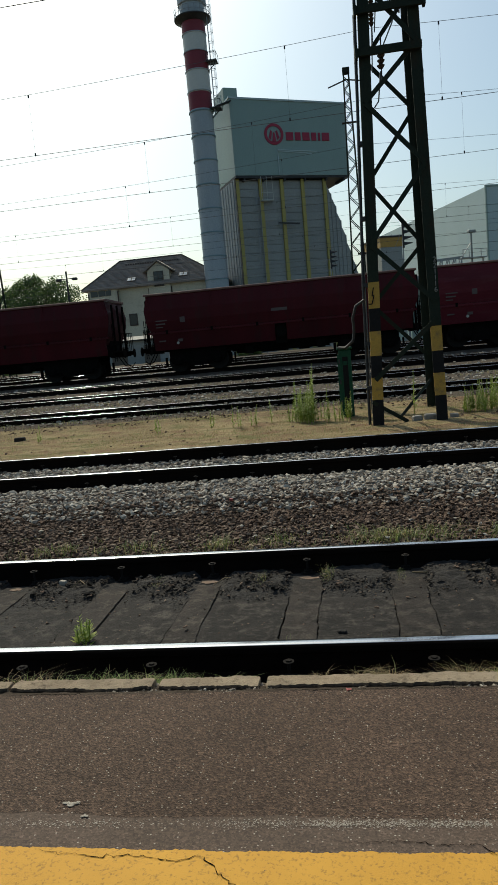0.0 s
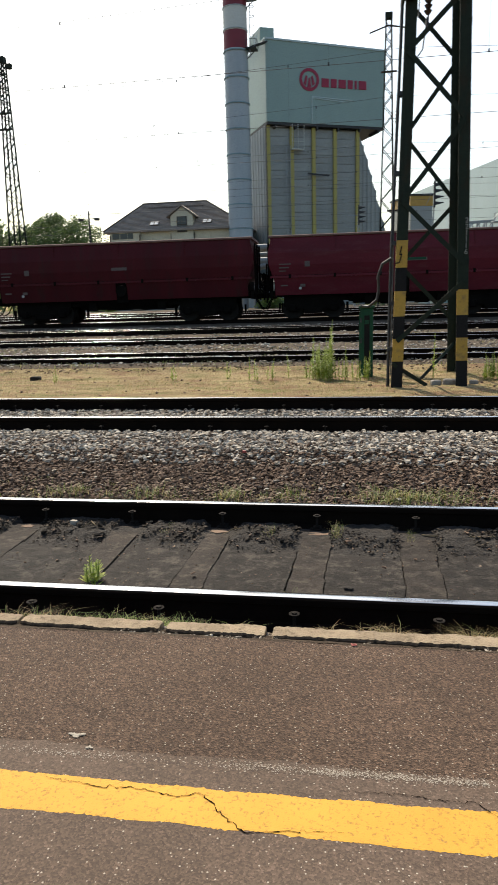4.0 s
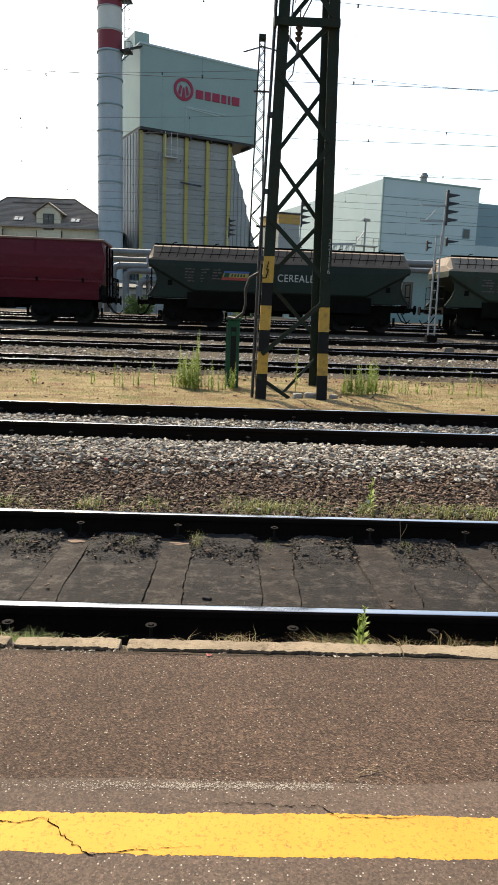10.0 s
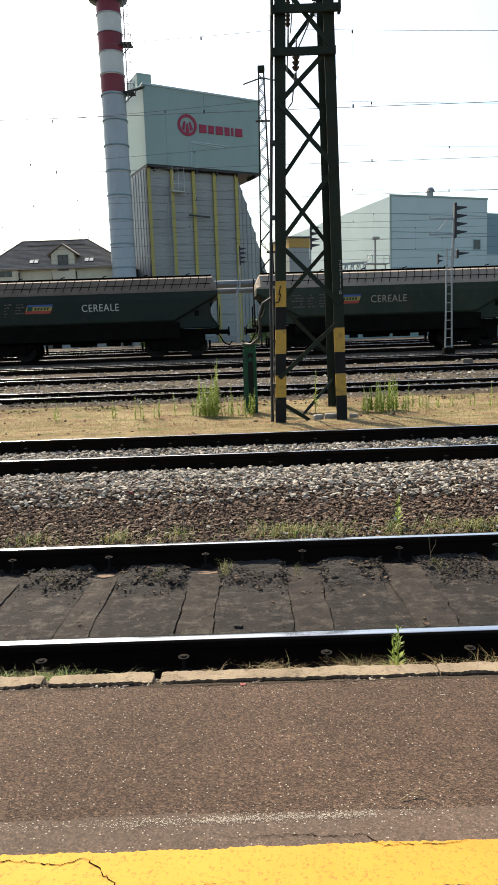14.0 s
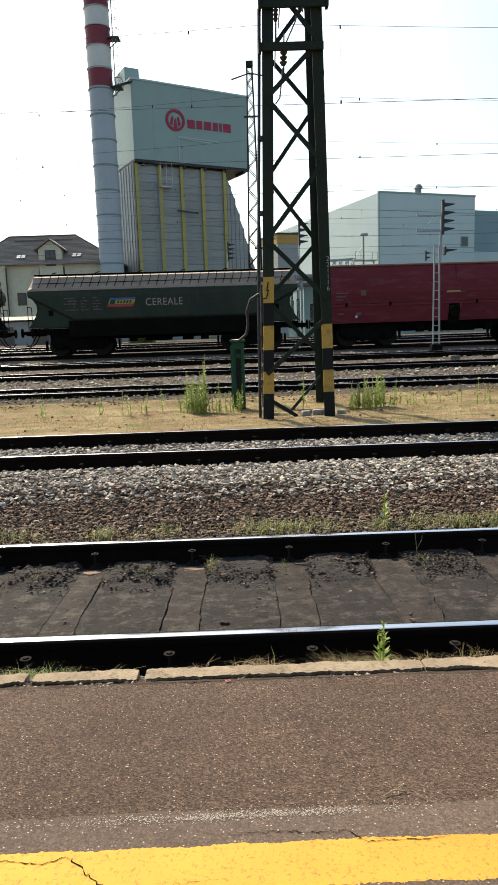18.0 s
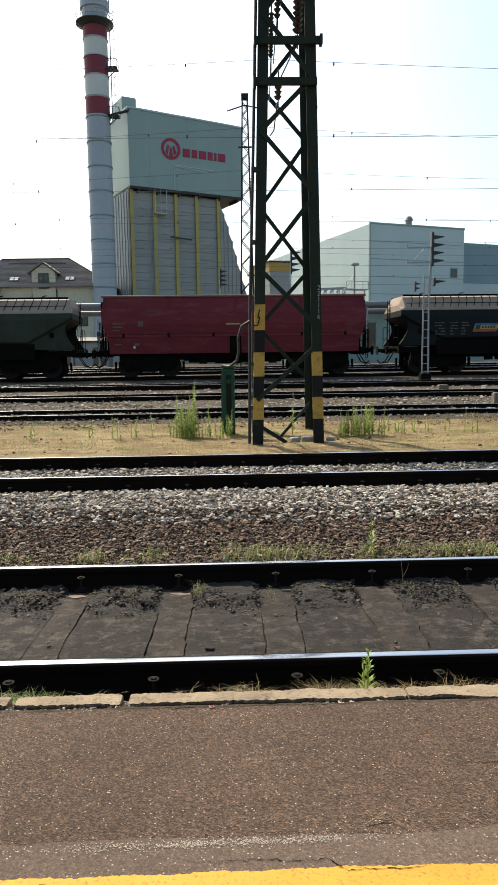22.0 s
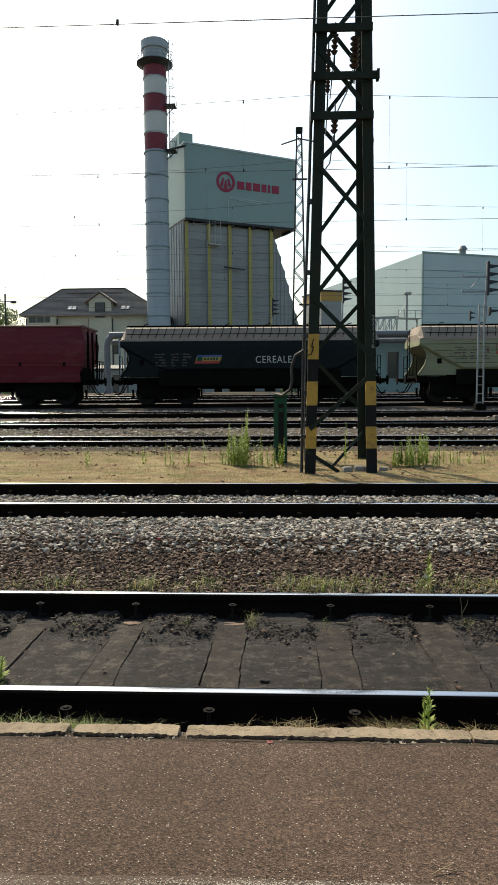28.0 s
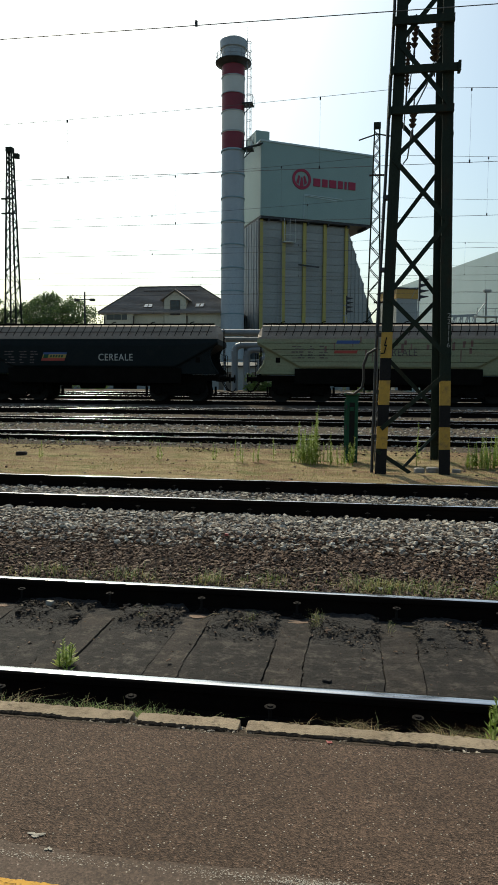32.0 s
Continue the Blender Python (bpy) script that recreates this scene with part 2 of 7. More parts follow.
M_DRY = dry_mat()
M_FAR_GROUND = surface("yard ground", (0.15, 0.125, 0.085), (0.2, 0.165, 0.115), 0.95, big=0.25, fine=9, dirt=(0.13, 0.14, 0.06), relief=0.8, depth=0.05, spec=0.04)
# almost black: the shade on the rail sides is put into the rust colour
M_RAIL = surface("rusty rail side with shade", (0.0065, 0.0045, 0.0035), (0.011, 0.0072, 0.0052), 0.9, 0.0, 3.0, 50, relief=0.3, depth=0.003, spec=0.05)
def polished():
    mm, t, b = tree_of("polished rail head")
    col = ramp(t, noise_tex(t, 6.0, 4, 0.6, (0.15, 6, 1)), [(0.3, (0.42, 0.42, 0.43)), (0.7, (0.62, 0.62, 0.63))])
    t.links.new(col, b.inputs["Base Color"])
    b.inputs["Roughness"].default_value, b.inputs["Metallic"].default_value = 0.16, 1.0
    return mm


M_RAILTOP = polished()
M_YARD_BED = surface("yard ballast bed", (0.085, 0.068, 0.052), (0.13, 0.106, 0.082), 0.95, big=0.8, fine=16, dirt=(0.07, 0.055, 0.04), relief=1.0, depth=0.05, spec=0.04)
M_RUST = surface("rusty bolt", (0.012, 0.01, 0.0085), (0.025, 0.02, 0.017), 0.85, 0.0, 8, 80, spec=0.1)
M_MAST = surface("dark green mast paint", (0.014, 0.022, 0.015), (0.024, 0.032, 0.02), 0.7, 0.0, 1.5, 30, dirt=(0.032, 0.019, 0.01), dirt_amount=0.7, relief=0.2, spec=0.15, stretch=(1, 1, 0.35))
M_MAST_YELLOW = surface("yellow band paint", (0.5, 0.29, 0.03), (0.42, 0.25, 0.04), 0.6, 0, 3, 40, dirt=(0.12, 0.08, 0.04), dirt_amount=0.7)
M_MAST_BLACK = surface("black band paint", (0.014, 0.0135, 0.0135), (0.02, 0.019, 0.0185), 0.75, 0, 3, 40, spec=0.1)
M_GREENBOX = surface("green box paint", (0.008, 0.06, 0.028), (0.014, 0.08, 0.04), 0.5, 0.0, 3, 40, dirt=(0.015, 0.016, 0.012), dirt_amount=0.8, spec=0.2, stretch=(1, 1, 0.4))
M_DARKMETAL = surface("dark steel", (0.03, 0.032, 0.034), (0.05, 0.05, 0.052), 0.6, 0.4, 2, 30)
M_WIRE = plain("wire", (0.1, 0.1, 0.1), 0.5, 0.3)
M_INSUL = plain("brown insulator", (0.035, 0.02, 0.014), 0.25)
M_GALV = surface("galvanised steel", (0.33, 0.35, 0.36), (0.25, 0.27, 0.28), 0.5, 0.6, 2, 30)
M_RED = surface("wagon crimson", (0.148, 0.018, 0.03), (0.104, 0.014, 0.023), 0.5, 0.05, 0.7, 14, dirt=(0.15, 0.06, 0.062), dirt_amount=0.4, relief=0.25, vary=0.2, spec=0.15, stretch=(0.4, 1, 1.6))
M_RED_FADED = surface("wagon faded crimson", (0.18, 0.028, 0.04), (0.13, 0.019, 0.029), 0.6, 0.0, 0.7, 14, dirt=(0.19, 0.085, 0.08), dirt_amount=0.5, relief=0.25, spec=0.15, stretch=(0.4, 1, 1.6))
M_RED_DULL = surface("wagon dull red", (0.098, 0.0125, 0.018), (0.066, 0.01, 0.014), 0.55, 0.05, 0.6, 14, dirt=(0.04, 0.02, 0.018), dirt_amount=0.75, relief=0.25, vary=0.25, spec=0.12, stretch=(1.5, 1, 0.35))
M_COPING = surface("worn wagon rim", (0.24, 0.14, 0.11), (0.16, 0.08, 0.065), 0.8, 0, 2, 25)
M_GREEN = surface("wagon dark green", (0.012, 0.019, 0.014), (0.018, 0.026, 0.018), 0.6, 0.05, 0.8, 14, dirt=(0.045, 0.037, 0.028), dirt_amount=0.35, spec=0.2, stretch=(0.5, 1, 0.5))
M_OLIVE = surface("wagon worn olive", (0.026, 0.036, 0.025), (0.038, 0.049, 0.034), 0.65, 0.0, 0.8, 14, dirt=(0.06, 0.045, 0.03), dirt_amount=0.5, spec=0.15, stretch=(0.9, 1, 0.35))
M_BLACKGREEN = surface("wagon blue black", (0.0065, 0.0105, 0.0115), (0.0105, 0.0145, 0.0155), 0.6, 0.05, 0.8, 14, dirt=(0.028, 0.026, 0.023), dirt_amount=0.3, spec=0.12)
M_CREAM = surface("wagon faded green", (0.235, 0.25, 0.135), (0.3, 0.3, 0.175), 0.7, 0.0, 0.8, 14, dirt=(0.2, 0.13, 0.07), dirt_amount=0.6, stretch=(0.3, 1, 2.5))
M_ROOFDUST = surface("dusty wagon roof", (0.26, 0.205, 0.155), (0.34, 0.27, 0.205), 0.85, 0, 0.9, 20, dirt=(0.16, 0.09, 0.06), relief=0.3)
M_ROOFRUST = surface("rusty wagon roof", (0.13, 0.092, 0.066), (0.2, 0.148, 0.108), 0.85, 0, 0.9, 20, dirt=(0.075, 0.045, 0.03), relief=0.3)
# both near-black: grime and wheel steel with the wagons' underside shade in the colour
M_UNDER = surface("underframe grime and shade", (0.006, 0.005, 0.0042), (0.01, 0.0085, 0.007), 0.95, 0.0, 2, 25, spec=0.04)
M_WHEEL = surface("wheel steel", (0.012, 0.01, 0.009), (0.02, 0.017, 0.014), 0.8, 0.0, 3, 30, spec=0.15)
M_MARK = plain("white lettering", (0.55, 0.55, 0.5), 0.7)
M_MARK_DIM = plain("faded lettering", (0.12, 0.09, 0.08), 0.8)
M_WORD = plain("tan lettering", (0.36, 0.3, 0.235), 0.7)
M_SIGN_Y = plain("sign yellow", (0.42, 0.3, 0.06), 0.6)
M_SIGN_R = plain("sign red", (0.4, 0.05, 0.03), 0.6)
M_SIGN_B = plain("sign blue", (0.05, 0.1, 0.28), 0.6)
M_CLAD = surface("pale green cladding", (0.27, 0.38, 0.355), (0.245, 0.345, 0.325), 0.55, 0, 0.15, 6, dirt=(0.2, 0.28, 0.265), relief=0.1)
M_PANEL = surface("grey cladding panel", (0.345, 0.365, 0.355), (0.295, 0.315, 0.31), 0.5, 0.1, 0.4, 5, dirt=(0.26, 0.26, 0.24), relief=0.15, vary=0.18, stretch=(0.3, 1, 1))
M_CASING = surface("blue grey casing", (0.235, 0.275, 0.3), (0.2, 0.235, 0.26), 0.6, 0, 0.4, 6, dirt=(0.16, 0.18, 0.19), relief=0.1)
M_YCOL = surface("yellow steel column", (0.42, 0.36, 0.09), (0.36, 0.31, 0.1), 0.6, 0, 0.8, 12)
M_CHIM = surface("grey chimney steel", (0.4, 0.455, 0.49), (0.34, 0.39, 0.425), 0.55, 0.0, 0.5, 8, dirt=(0.26, 0.3, 0.33), stretch=(1, 1, 0.3))
M_CHIM_R = surface("chimney red", (0.21, 0.02, 0.036), (0.17, 0.017, 0.03), 0.6, 0, 0.6, 8)
M_CHIM_W = surface("chimney white", (0.62, 0.64, 0.6), (0.55, 0.57, 0.54), 0.6, 0, 0.6, 8)
M_LOGO = plain("logo red", (0.34, 0.018, 0.06), 0.6)
M_B2 = surface("blue grey cladding", (0.47, 0.58, 0.59), (0.43, 0.54, 0.55), 0.5, 0.1, 0.2, 6, dirt=(0.38, 0.46, 0.47), relief=0.1, vary=0.08)
M_B2D = surface("dark blue cladding", (0.2, 0.31, 0.34), (0.17, 0.27, 0.31), 0.55, 0.1, 0.2, 6)
M_PLASTER = surface("cream plaster", (0.66, 0.61, 0.47), (0.58, 0.53, 0.4), 0.9, 0, 0.35, 8, dirt=(0.3, 0.27, 0.2))
M_TILE = surface("grey roof tile", (0.235, 0.195, 0.165), (0.3, 0.25, 0.21), 0.8, 0, 0.4, 6, dirt=(0.08, 0.07, 0.06), relief=0.4, depth=0.04)
# roof-window panes: the whitish base colour stands in for reflected sky
M_SKY_PANE = surface("pane with sky reflection in colour", (0.72, 0.73, 0.72), (0.62, 0.63, 0.62), 0.2, 0, 2, 20, relief=0.0)
M_TRIM = plain("dark brown trim", (0.07, 0.05, 0.04), 0.7)
M_ORANGE = plain("ochre cladding", (0.5, 0.3, 0.06), 0.6)
M_CONC = surface("old concrete", (0.33, 0.3, 0.26), (0.25, 0.23, 0.2), 0.9, 0, 2, 25, dirt=(0.12, 0.11, 0.1))
M_STONEGREY = surface("weathered brown concrete", (0.16, 0.13, 0.1), (0.11, 0.09, 0.07), 0.9, 0, 3, 25, dirt=(0.06, 0.05, 0.04))
M_PIPE = surface("silver pipe lagging", (0.2, 0.21, 0.215), (0.15, 0.16, 0.165), 0.55, 0.2, 1, 14)


def glass_mat():
    m, t, b = tree_of("window glass")
    b.inputs["Base Color"].default_value = (0.03, 0.035, 0.04, 1)
    b.inputs["Roughness"].default_value = 0.05
    return m


M_GLASS = glass_mat()


def leaf_mat(name, stops):
    m, t, b = tree_of(name)
    g = t.nodes.new("ShaderNodeNewGeometry")
    col = ramp(t, g.outputs["Random Per Island"], stops)
    t.links.new(col, b.inputs["Base Color"])
    b.inputs["Roughness"].default_value = 0.6
    tr = t.nodes.new("ShaderNodeBsdfTranslucent")
    t.links.new(col, tr.inputs[0])
    mx = t.nodes.new("ShaderNodeMixShader")
    mx.inputs[0].default_value = 0.3
    t.links.new(b.outputs[0], mx.inputs[1])
    t.links.new(tr.outputs[0], mx.inputs[2])
    t.links.new(mx.outputs[0], t.nodes["Material Output"].inputs[0])
    return m


M_LEAF = leaf_mat("tree leaves", [(0.0, (0.05, 0.09, 0.024)), (0.6, (0.085, 0.13, 0.036)), (1.0, (0.15, 0.2, 0.06))])
M_WEED = leaf_mat("weed green", [(0.0, (0.15, 0.22, 0.025)), (0.6, (0.26, 0.34, 0.04)), (1.0, (0.4, 0.43, 0.08))])
M_STRAW = leaf_mat("straw blades", [(0.0, (0.26, 0.17, 0.065)), (0.6, (0.38, 0.26, 0.11)), (0.85, (0.24, 0.22, 0.07)), (1.0, (0.15, 0.19, 0.045))])
M_GRASS = leaf_mat("grass blades", [(0.0, (0.1, 0.14, 0.03)), (0.5, (0.2, 0.24, 0.06)), (0.8, (0.38, 0.32, 0.14)), (1.0, (0.48, 0.4, 0.2))])
M_BARK = surface("bark", (0.08, 0.06, 0.045), (0.12, 0.09, 0.07), 0.9, 0, 3, 30)


# ---- building helpers ----
class Shape:
    """Vertices and faces, gathered piece by piece."""

    def __init__(self):
        self.v, self.f = [], []

    def add(self, verts, faces):
        n = len(self.v)
        self.v += [tuple(p) for p in verts]
        self.f += [tuple(i + n for i in q) for q in faces]
        return self

    def box(self, x0, x1, y0, y1, z0, z1, c=0.0):
        """A box whose upright and level edges are bevelled by c."""
        if c <= 0:
            p = [(x, y, z) for z in (z0, z1) for y in (y0, y1) for x in (x0, x1)]
            return self.add(p, [(0, 2, 3, 1), (4, 5, 7, 6), (0, 1, 5, 4), (2, 6, 7, 3), (0, 4, 6, 2), (1, 3, 7, 5)])
        ring = lambda k, z: [(x0 + k, y0, z), (x1 - k, y0, z), (x1, y0 + k, z), (x1, y1 - k, z), (x1 - k, y1, z), (x0 + k, y1, z), (x0, y1 - k, z), (x0, y0 + k, z)]
        inner = lambda z: [(x0 + c, y0 + c, z), (x1 - c, y0 + c, z), (x1 - c, y0 + c, z), (x1 - c, y1 - c, z), (x1 - c, y1 - c, z), (x0 + c, y1 - c, z), (x0 + c, y1 - c, z), (x0 + c, y0 + c, z)]
        p = inner(z0) + ring(c, z0 + c) + ring(c, z1 - c) + inner(z1)
        q = [(8 * k + i, 8 * k + (i + 1) % 8, 8 * k + 8 + (i + 1) % 8, 8 * k + 8 + i) for k in range(3) for i in range(8)]
        q += [tuple(range(24, 32)), tuple(reversed(range(8)))]
        return self.add(p, q)

    def tube(self, a, b, ra, rb=None, n=10, cap=True):
        a, b = Vector(a), Vector(b)
        rb = ra if rb is None else rb
        d = (b - a).normalized()
        u = d.orthogonal().normalized()
        w = d.cross(u)
        p = [a + ra * (math.cos(t) * u + math.sin(t) * w) for t in (2 * math.pi * i / n for i in range(n))]
        p += [b + rb * (math.cos(t) * u + math.sin(t) * w) for t in (2 * math.pi * i / n for i in range(n))]
        q = [(i, (i + 1) % n, n + (i + 1) % n, n + i) for i in range(n)]
        if cap:
            q += [tuple(reversed(range(n))), tuple(range(n, 2 * n))]
        return self.add(p, q)

    def bar(self, a, b, w, h, up=(0, 0, 1)):
        """A straight bar of section w x h from a to b."""
        a, b = Vector(a), Vector(b)
        d = (b - a).normalized()
        s = d.cross(Vector(up))
        s = s.normalized() if s.length > 1e-4 else d.orthogonal().normalized()
        t = s.cross(d)
        p = [e + i * s * w / 2 + j * t * h / 2 for e in (a, b) for i, j in ((-1, -1), (1, -1), (1, 1), (-1, 1))]
        return self.add(p, [(3, 2, 1, 0), (4, 5, 6, 7), (0, 1, 5, 4), (1, 2, 6, 5), (2, 3, 7, 6), (3, 0, 4, 7)])

    def angle(self, a, b, w, t, out_x, out_y):
        """An L-section post from a to b with its corner on the line; the legs reach along out_x and out_y."""
        a, b = Vector(a), Vector(b)
        sec = [(0, 0), (w, 0), (w, t), (t, t), (t, w), (0, w)]
        p = [e + Vector((out_x * x, out_y * y, 0)) for e in (a, b) for x, y in sec]
        q = [(i, (i + 1) % 6, 6 + (i + 1) % 6, 6 + i) for i in range(6)] + [tuple(reversed(range(6))), tuple(range(6, 12))]
        return self.add(p, q)

    def line(self, pts, r, n=6):
        for a, b in zip(pts, pts[1:]):
            self.tube(a, b, r, r, n, False)
        return self

    def loft(self, sections):
        """Closed sections (same count of points each), joined in turn and capped."""
        n = len(sections[0])
        base = len(self.v)
        for s in sections:
            self.v += [tuple(p) for p in s]
        for k in range(len(sections) - 1):
            for i in range(n):
                a = base + k * n
                self.f.append((a + i, a + (i + 1) % n, a + n + (i + 1) % n, a + n + i))
        self.f += [tuple(base + i for i in reversed(range(n))), tuple(base + (len(sections) - 1) * n + i for i in range(n))]
        return self

    def spun(self, axis_pts, n=20):
        """A body of revolution round z: rows of (radius, z)."""
        base = len(self.v)
        for r, z in axis_pts:
            self.v += [(r * math.cos(2 * math.pi * i / n), r * math.sin(2 * math.pi * i / n), z) for i in range(n)]
        for k in range(len(axis_pts) - 1):
            for i in range(n):
                a = base + k * n
                self.f.append((a + i, a + (i + 1) % n, a + n + (i + 1) % n, a + n + i))
        self.f += [tuple(base + i for i in reversed(range(n))), tuple(base + (len(axis_pts) - 1) * n + i for i in range(n))]
        return self

    def moved(self, m):
        self.v = [tuple(m @ Vector(p)) for p in self.v]
        return self

    def mesh(self, name, mat, smooth=False):
        me = bpy.data.meshes.new(name)
        me.from_pydata(self.v, [], self.f)
        bm = bmesh.new()
        bm.from_mesh(me)
        bmesh.ops.recalc_face_normals(bm, faces=bm.faces)
        bm.to_mesh(me)
        bm.free()
        for k in (mat if isinstance(mat, (list, tuple)) else [mat]):
            me.materials.append(k)
        if smooth:
            me.polygons.foreach_set("use_smooth", [True] * len(me.polygons))
            me.set_sharp_from_angle(angle=radians(38))
        return me


def part(name, shape, mat, parent, label="", smooth=False):
    ob = new(name, shape.mesh(name, mat, smooth) if isinstance(shape, Shape) else shape)
    ob.parent = parent
    if label:
        ob["label"] = label
    return ob


def thing(name, m, label, category, group="", kind=""):
    ob = new(name)
    ob.empty_display_size = 0.2
    ob.matrix_world = m
    return tagged(ob, label, category, group, kind)


def single(name, shape, mat, label, category, group="", kind="", m=None, smooth=False):
    ob = new(name, shape.mesh(name, mat, smooth))
    if m is not None:
        ob.matrix_world = m
    return tagged(ob, label, category, group, kind)


def heap(name, mat, place, label, category, kind="stuff"):
    """Many loose stones in one mesh: rows of x, y, z, size, from numpy."""
    n = len(place)
    rng = np.random.default_rng(7)
    g = (1 + 5 ** 0.5) / 2
    corner = np.array([(-1, g, 0), (1, g, 0), (-1, -g, 0), (1, -g, 0), (0, -1, g), (0, 1, g), (0, -1, -g), (0, 1, -g), (g, 0, -1), (g, 0, 1), (-g, 0, -1), (-g, 0, 1)]) / 1.75
    v = corner[None] * (1 + rng.choice([-0.5, -0.25, 0.1, 0.4], (n, 12, 1))) * np.array([1.5, 1.05, 0.68]) * rng.uniform(0.65, 1.3, (n, 1, 3))
    v += rng.uniform(-0.14, 0.14, (n, 12, 3))
    a = rng.uniform(0, 2 * np.pi, n)
    b = rng.uniform(-0.6, 0.6, n)
    ca, sa, cb, sb = np.cos(a), np.sin(a), np.cos(b), np.sin(b)
    x, y, z = v[..., 0], v[..., 1], v[..., 2]
    y, z = y * cb[:, None] - z * sb[:, None], y * sb[:, None] + z * cb[:, None]
    x, y = x * ca[:, None] - y * sa[:, None], x * sa[:, None] + y * ca[:, None]
    v = np.stack([x, y, z], -1) * place[:, None, 3:4] * 0.5 + place[:, None, :3]
    tri = np.array([(0, 11, 5), (0, 5, 1), (0, 1, 7), (0, 7, 10), (0, 10, 11), (1, 5, 9), (5, 11, 4), (11, 10, 2), (10, 7, 6), (7, 1, 8),
                    (3, 9, 4), (3, 4, 2), (3, 2, 6), (3, 6, 8), (3, 8, 9), (4, 9, 5), (2, 4, 11), (6, 2, 10), (8, 6, 7), (9, 8, 1)])
    f = (tri[None] + 12 * np.arange(n)[:, None, None]).reshape(-1, 3)
    me = bpy.data.meshes.new(name)
    me.vertices.add(12 * n)
    me.vertices.foreach_set("co", v.reshape(-1))
    me.loops.add(3 * len(f))
    me.loops.foreach_set("vertex_index", f.reshape(-1).astype(np.int32))
    me.polygons.add(len(f))
    me.polygons.foreach_set("loop_start", np.arange(0, 3 * len(f), 3, dtype=np.int32))
    me.materials.append(mat)
    me.update(calc_edges=True)
    me.polygons.foreach_set("use_smooth", [False] * len(me.polygons))
    me.validate()
    return tagged(new(name, me), label, category, kind=kind)


def blades(name, mat, rows, label, category, kind="stuff", seed=3):
    """Thin bent blades: rows of x, y, z, height, width, lean."""
    rows = np.asarray(rows, float)
    n = len(rows)
    rng = np.random.default_rng(seed)
    a = rng.uniform(0, 2 * np.pi, n)
    d = np.stack([np.cos(a), np.sin(a), 0 * a], -1)
    s = np.stack([-np.sin(a), np.cos(a), 0 * a], -1)
    base, h, w, lean = rows[:, :3], rows[:, 3:4], rows[:, 4:5], rows[:, 5:6]
    up = np.array([0, 0, 1.0])
    p0, p1 = base - s * w / 2, base + s * w / 2
    mid = base + d * lean * h * 0.3 + up * h * 0.6
    p2, p3 = mid - s * w * 0.4, mid + s * w * 0.4
    p4 = base + d * lean * h + up * h * (1 - 0.3 * lean)
    v = np.stack([p0, p1, p2, p3, p4], 1)
    tri = np.array([(0, 1, 3), (0, 3, 2), (2, 3, 4)])
    f = (tri[None] + 5 * np.arange(n)[:, None, None]).reshape(-1, 3)
    me = bpy.data.meshes.new(name)
    me.vertices.add(5 * n)
    me.vertices.foreach_set("co", v.reshape(-1))
    me.loops.add(3 * len(f))
    me.loops.foreach_set("vertex_index", f.reshape(-1).astype(np.int32))
    me.polygons.add(len(f))
    me.polygons.foreach_set("loop_start", np.arange(0, 3 * len(f), 3, dtype=np.int32))
    me.materials.append(mat)
    me.update(calc_edges=True)
    return tagged(new(name, me), label, category, kind=kind)


# ---- ground, platform and tracks ----
PLAT_Z = 0.13
TRAIN_SLOPE = 0.045            # the train's track runs a little askew
TRAIN_Y, TRAIN_Z = 29.3, 0.68
FAR_TURN = math.degrees(math.atan(TRAIN_SLOPE))
PROFILE = [(-0.62, 0.06), (-0.5, 0.035), (-0.4, -0.06), (-0.2, -0.165), (-0.1, -0.17), (0.1, -0.165), (0.3, -0.156), (1.1, -0.156), (1.3, -0.14), (1.45, -0.16), (1.75, -0.13), (2.2, -0.09), (3.0, -0.02), (3.6, 0.03), (5.9, 0.03),
           (6.3, 0.0), (7.2, 0.0), (9.4, 0.02), (10.4, 0.11), (11.0, 0.19), (12.9, 0.2), (13.6, 0.17), (14.8, 0.21), (15.8, 0.29), (17.6, 0.3), (18.5, 0.28), (20.5, 0.38), (22.5, 0.42), (27.0, 0.5), (33.0, 0.6), (40.0, 0.72), (62.0, 0.98)]


def ground_z(y):
    return float(np.interp(y, [p[0] for p in PROFILE], [p[1] for p in PROFILE]))


def profile_sheet(name, y0, y1, x0, x1, mat, label, category, step_x=0.5, rough=0.0):
    ys = sorted({y0, y1} | {p[0] for p in PROFILE if y0 < p[0] < y1})
    more = []
    for a, b in zip(ys, ys[1:]):
        k = max(1, int((b - a) / max(step_x, 0.15)))
        more += [a + (b - a) * i / k for i in range(k)]
    ys = more + [y1]
    nx = int((x1 - x0) / step_x) + 1
    xs = [x0 + (x1 - x0) * i / (nx - 1) for i in range(nx)]
    s = Shape()
    s.v = [(x, y, ground_z(y) + (rough * noise.noise((x * 1.7, y * 1.7, 3.0)) if y0 + 0.05 < y < y1 - 0.05 else 0)) for y in ys for x in xs]
    s.f = [(j * nx + i, j * nx + i + 1, (j + 1) * nx + i + 1, (j + 1) * nx + i) for j in range(len(ys) - 1) for i in range(nx - 1)]
    return single(name, s, mat, label, category, kind="structure", smooth=True)


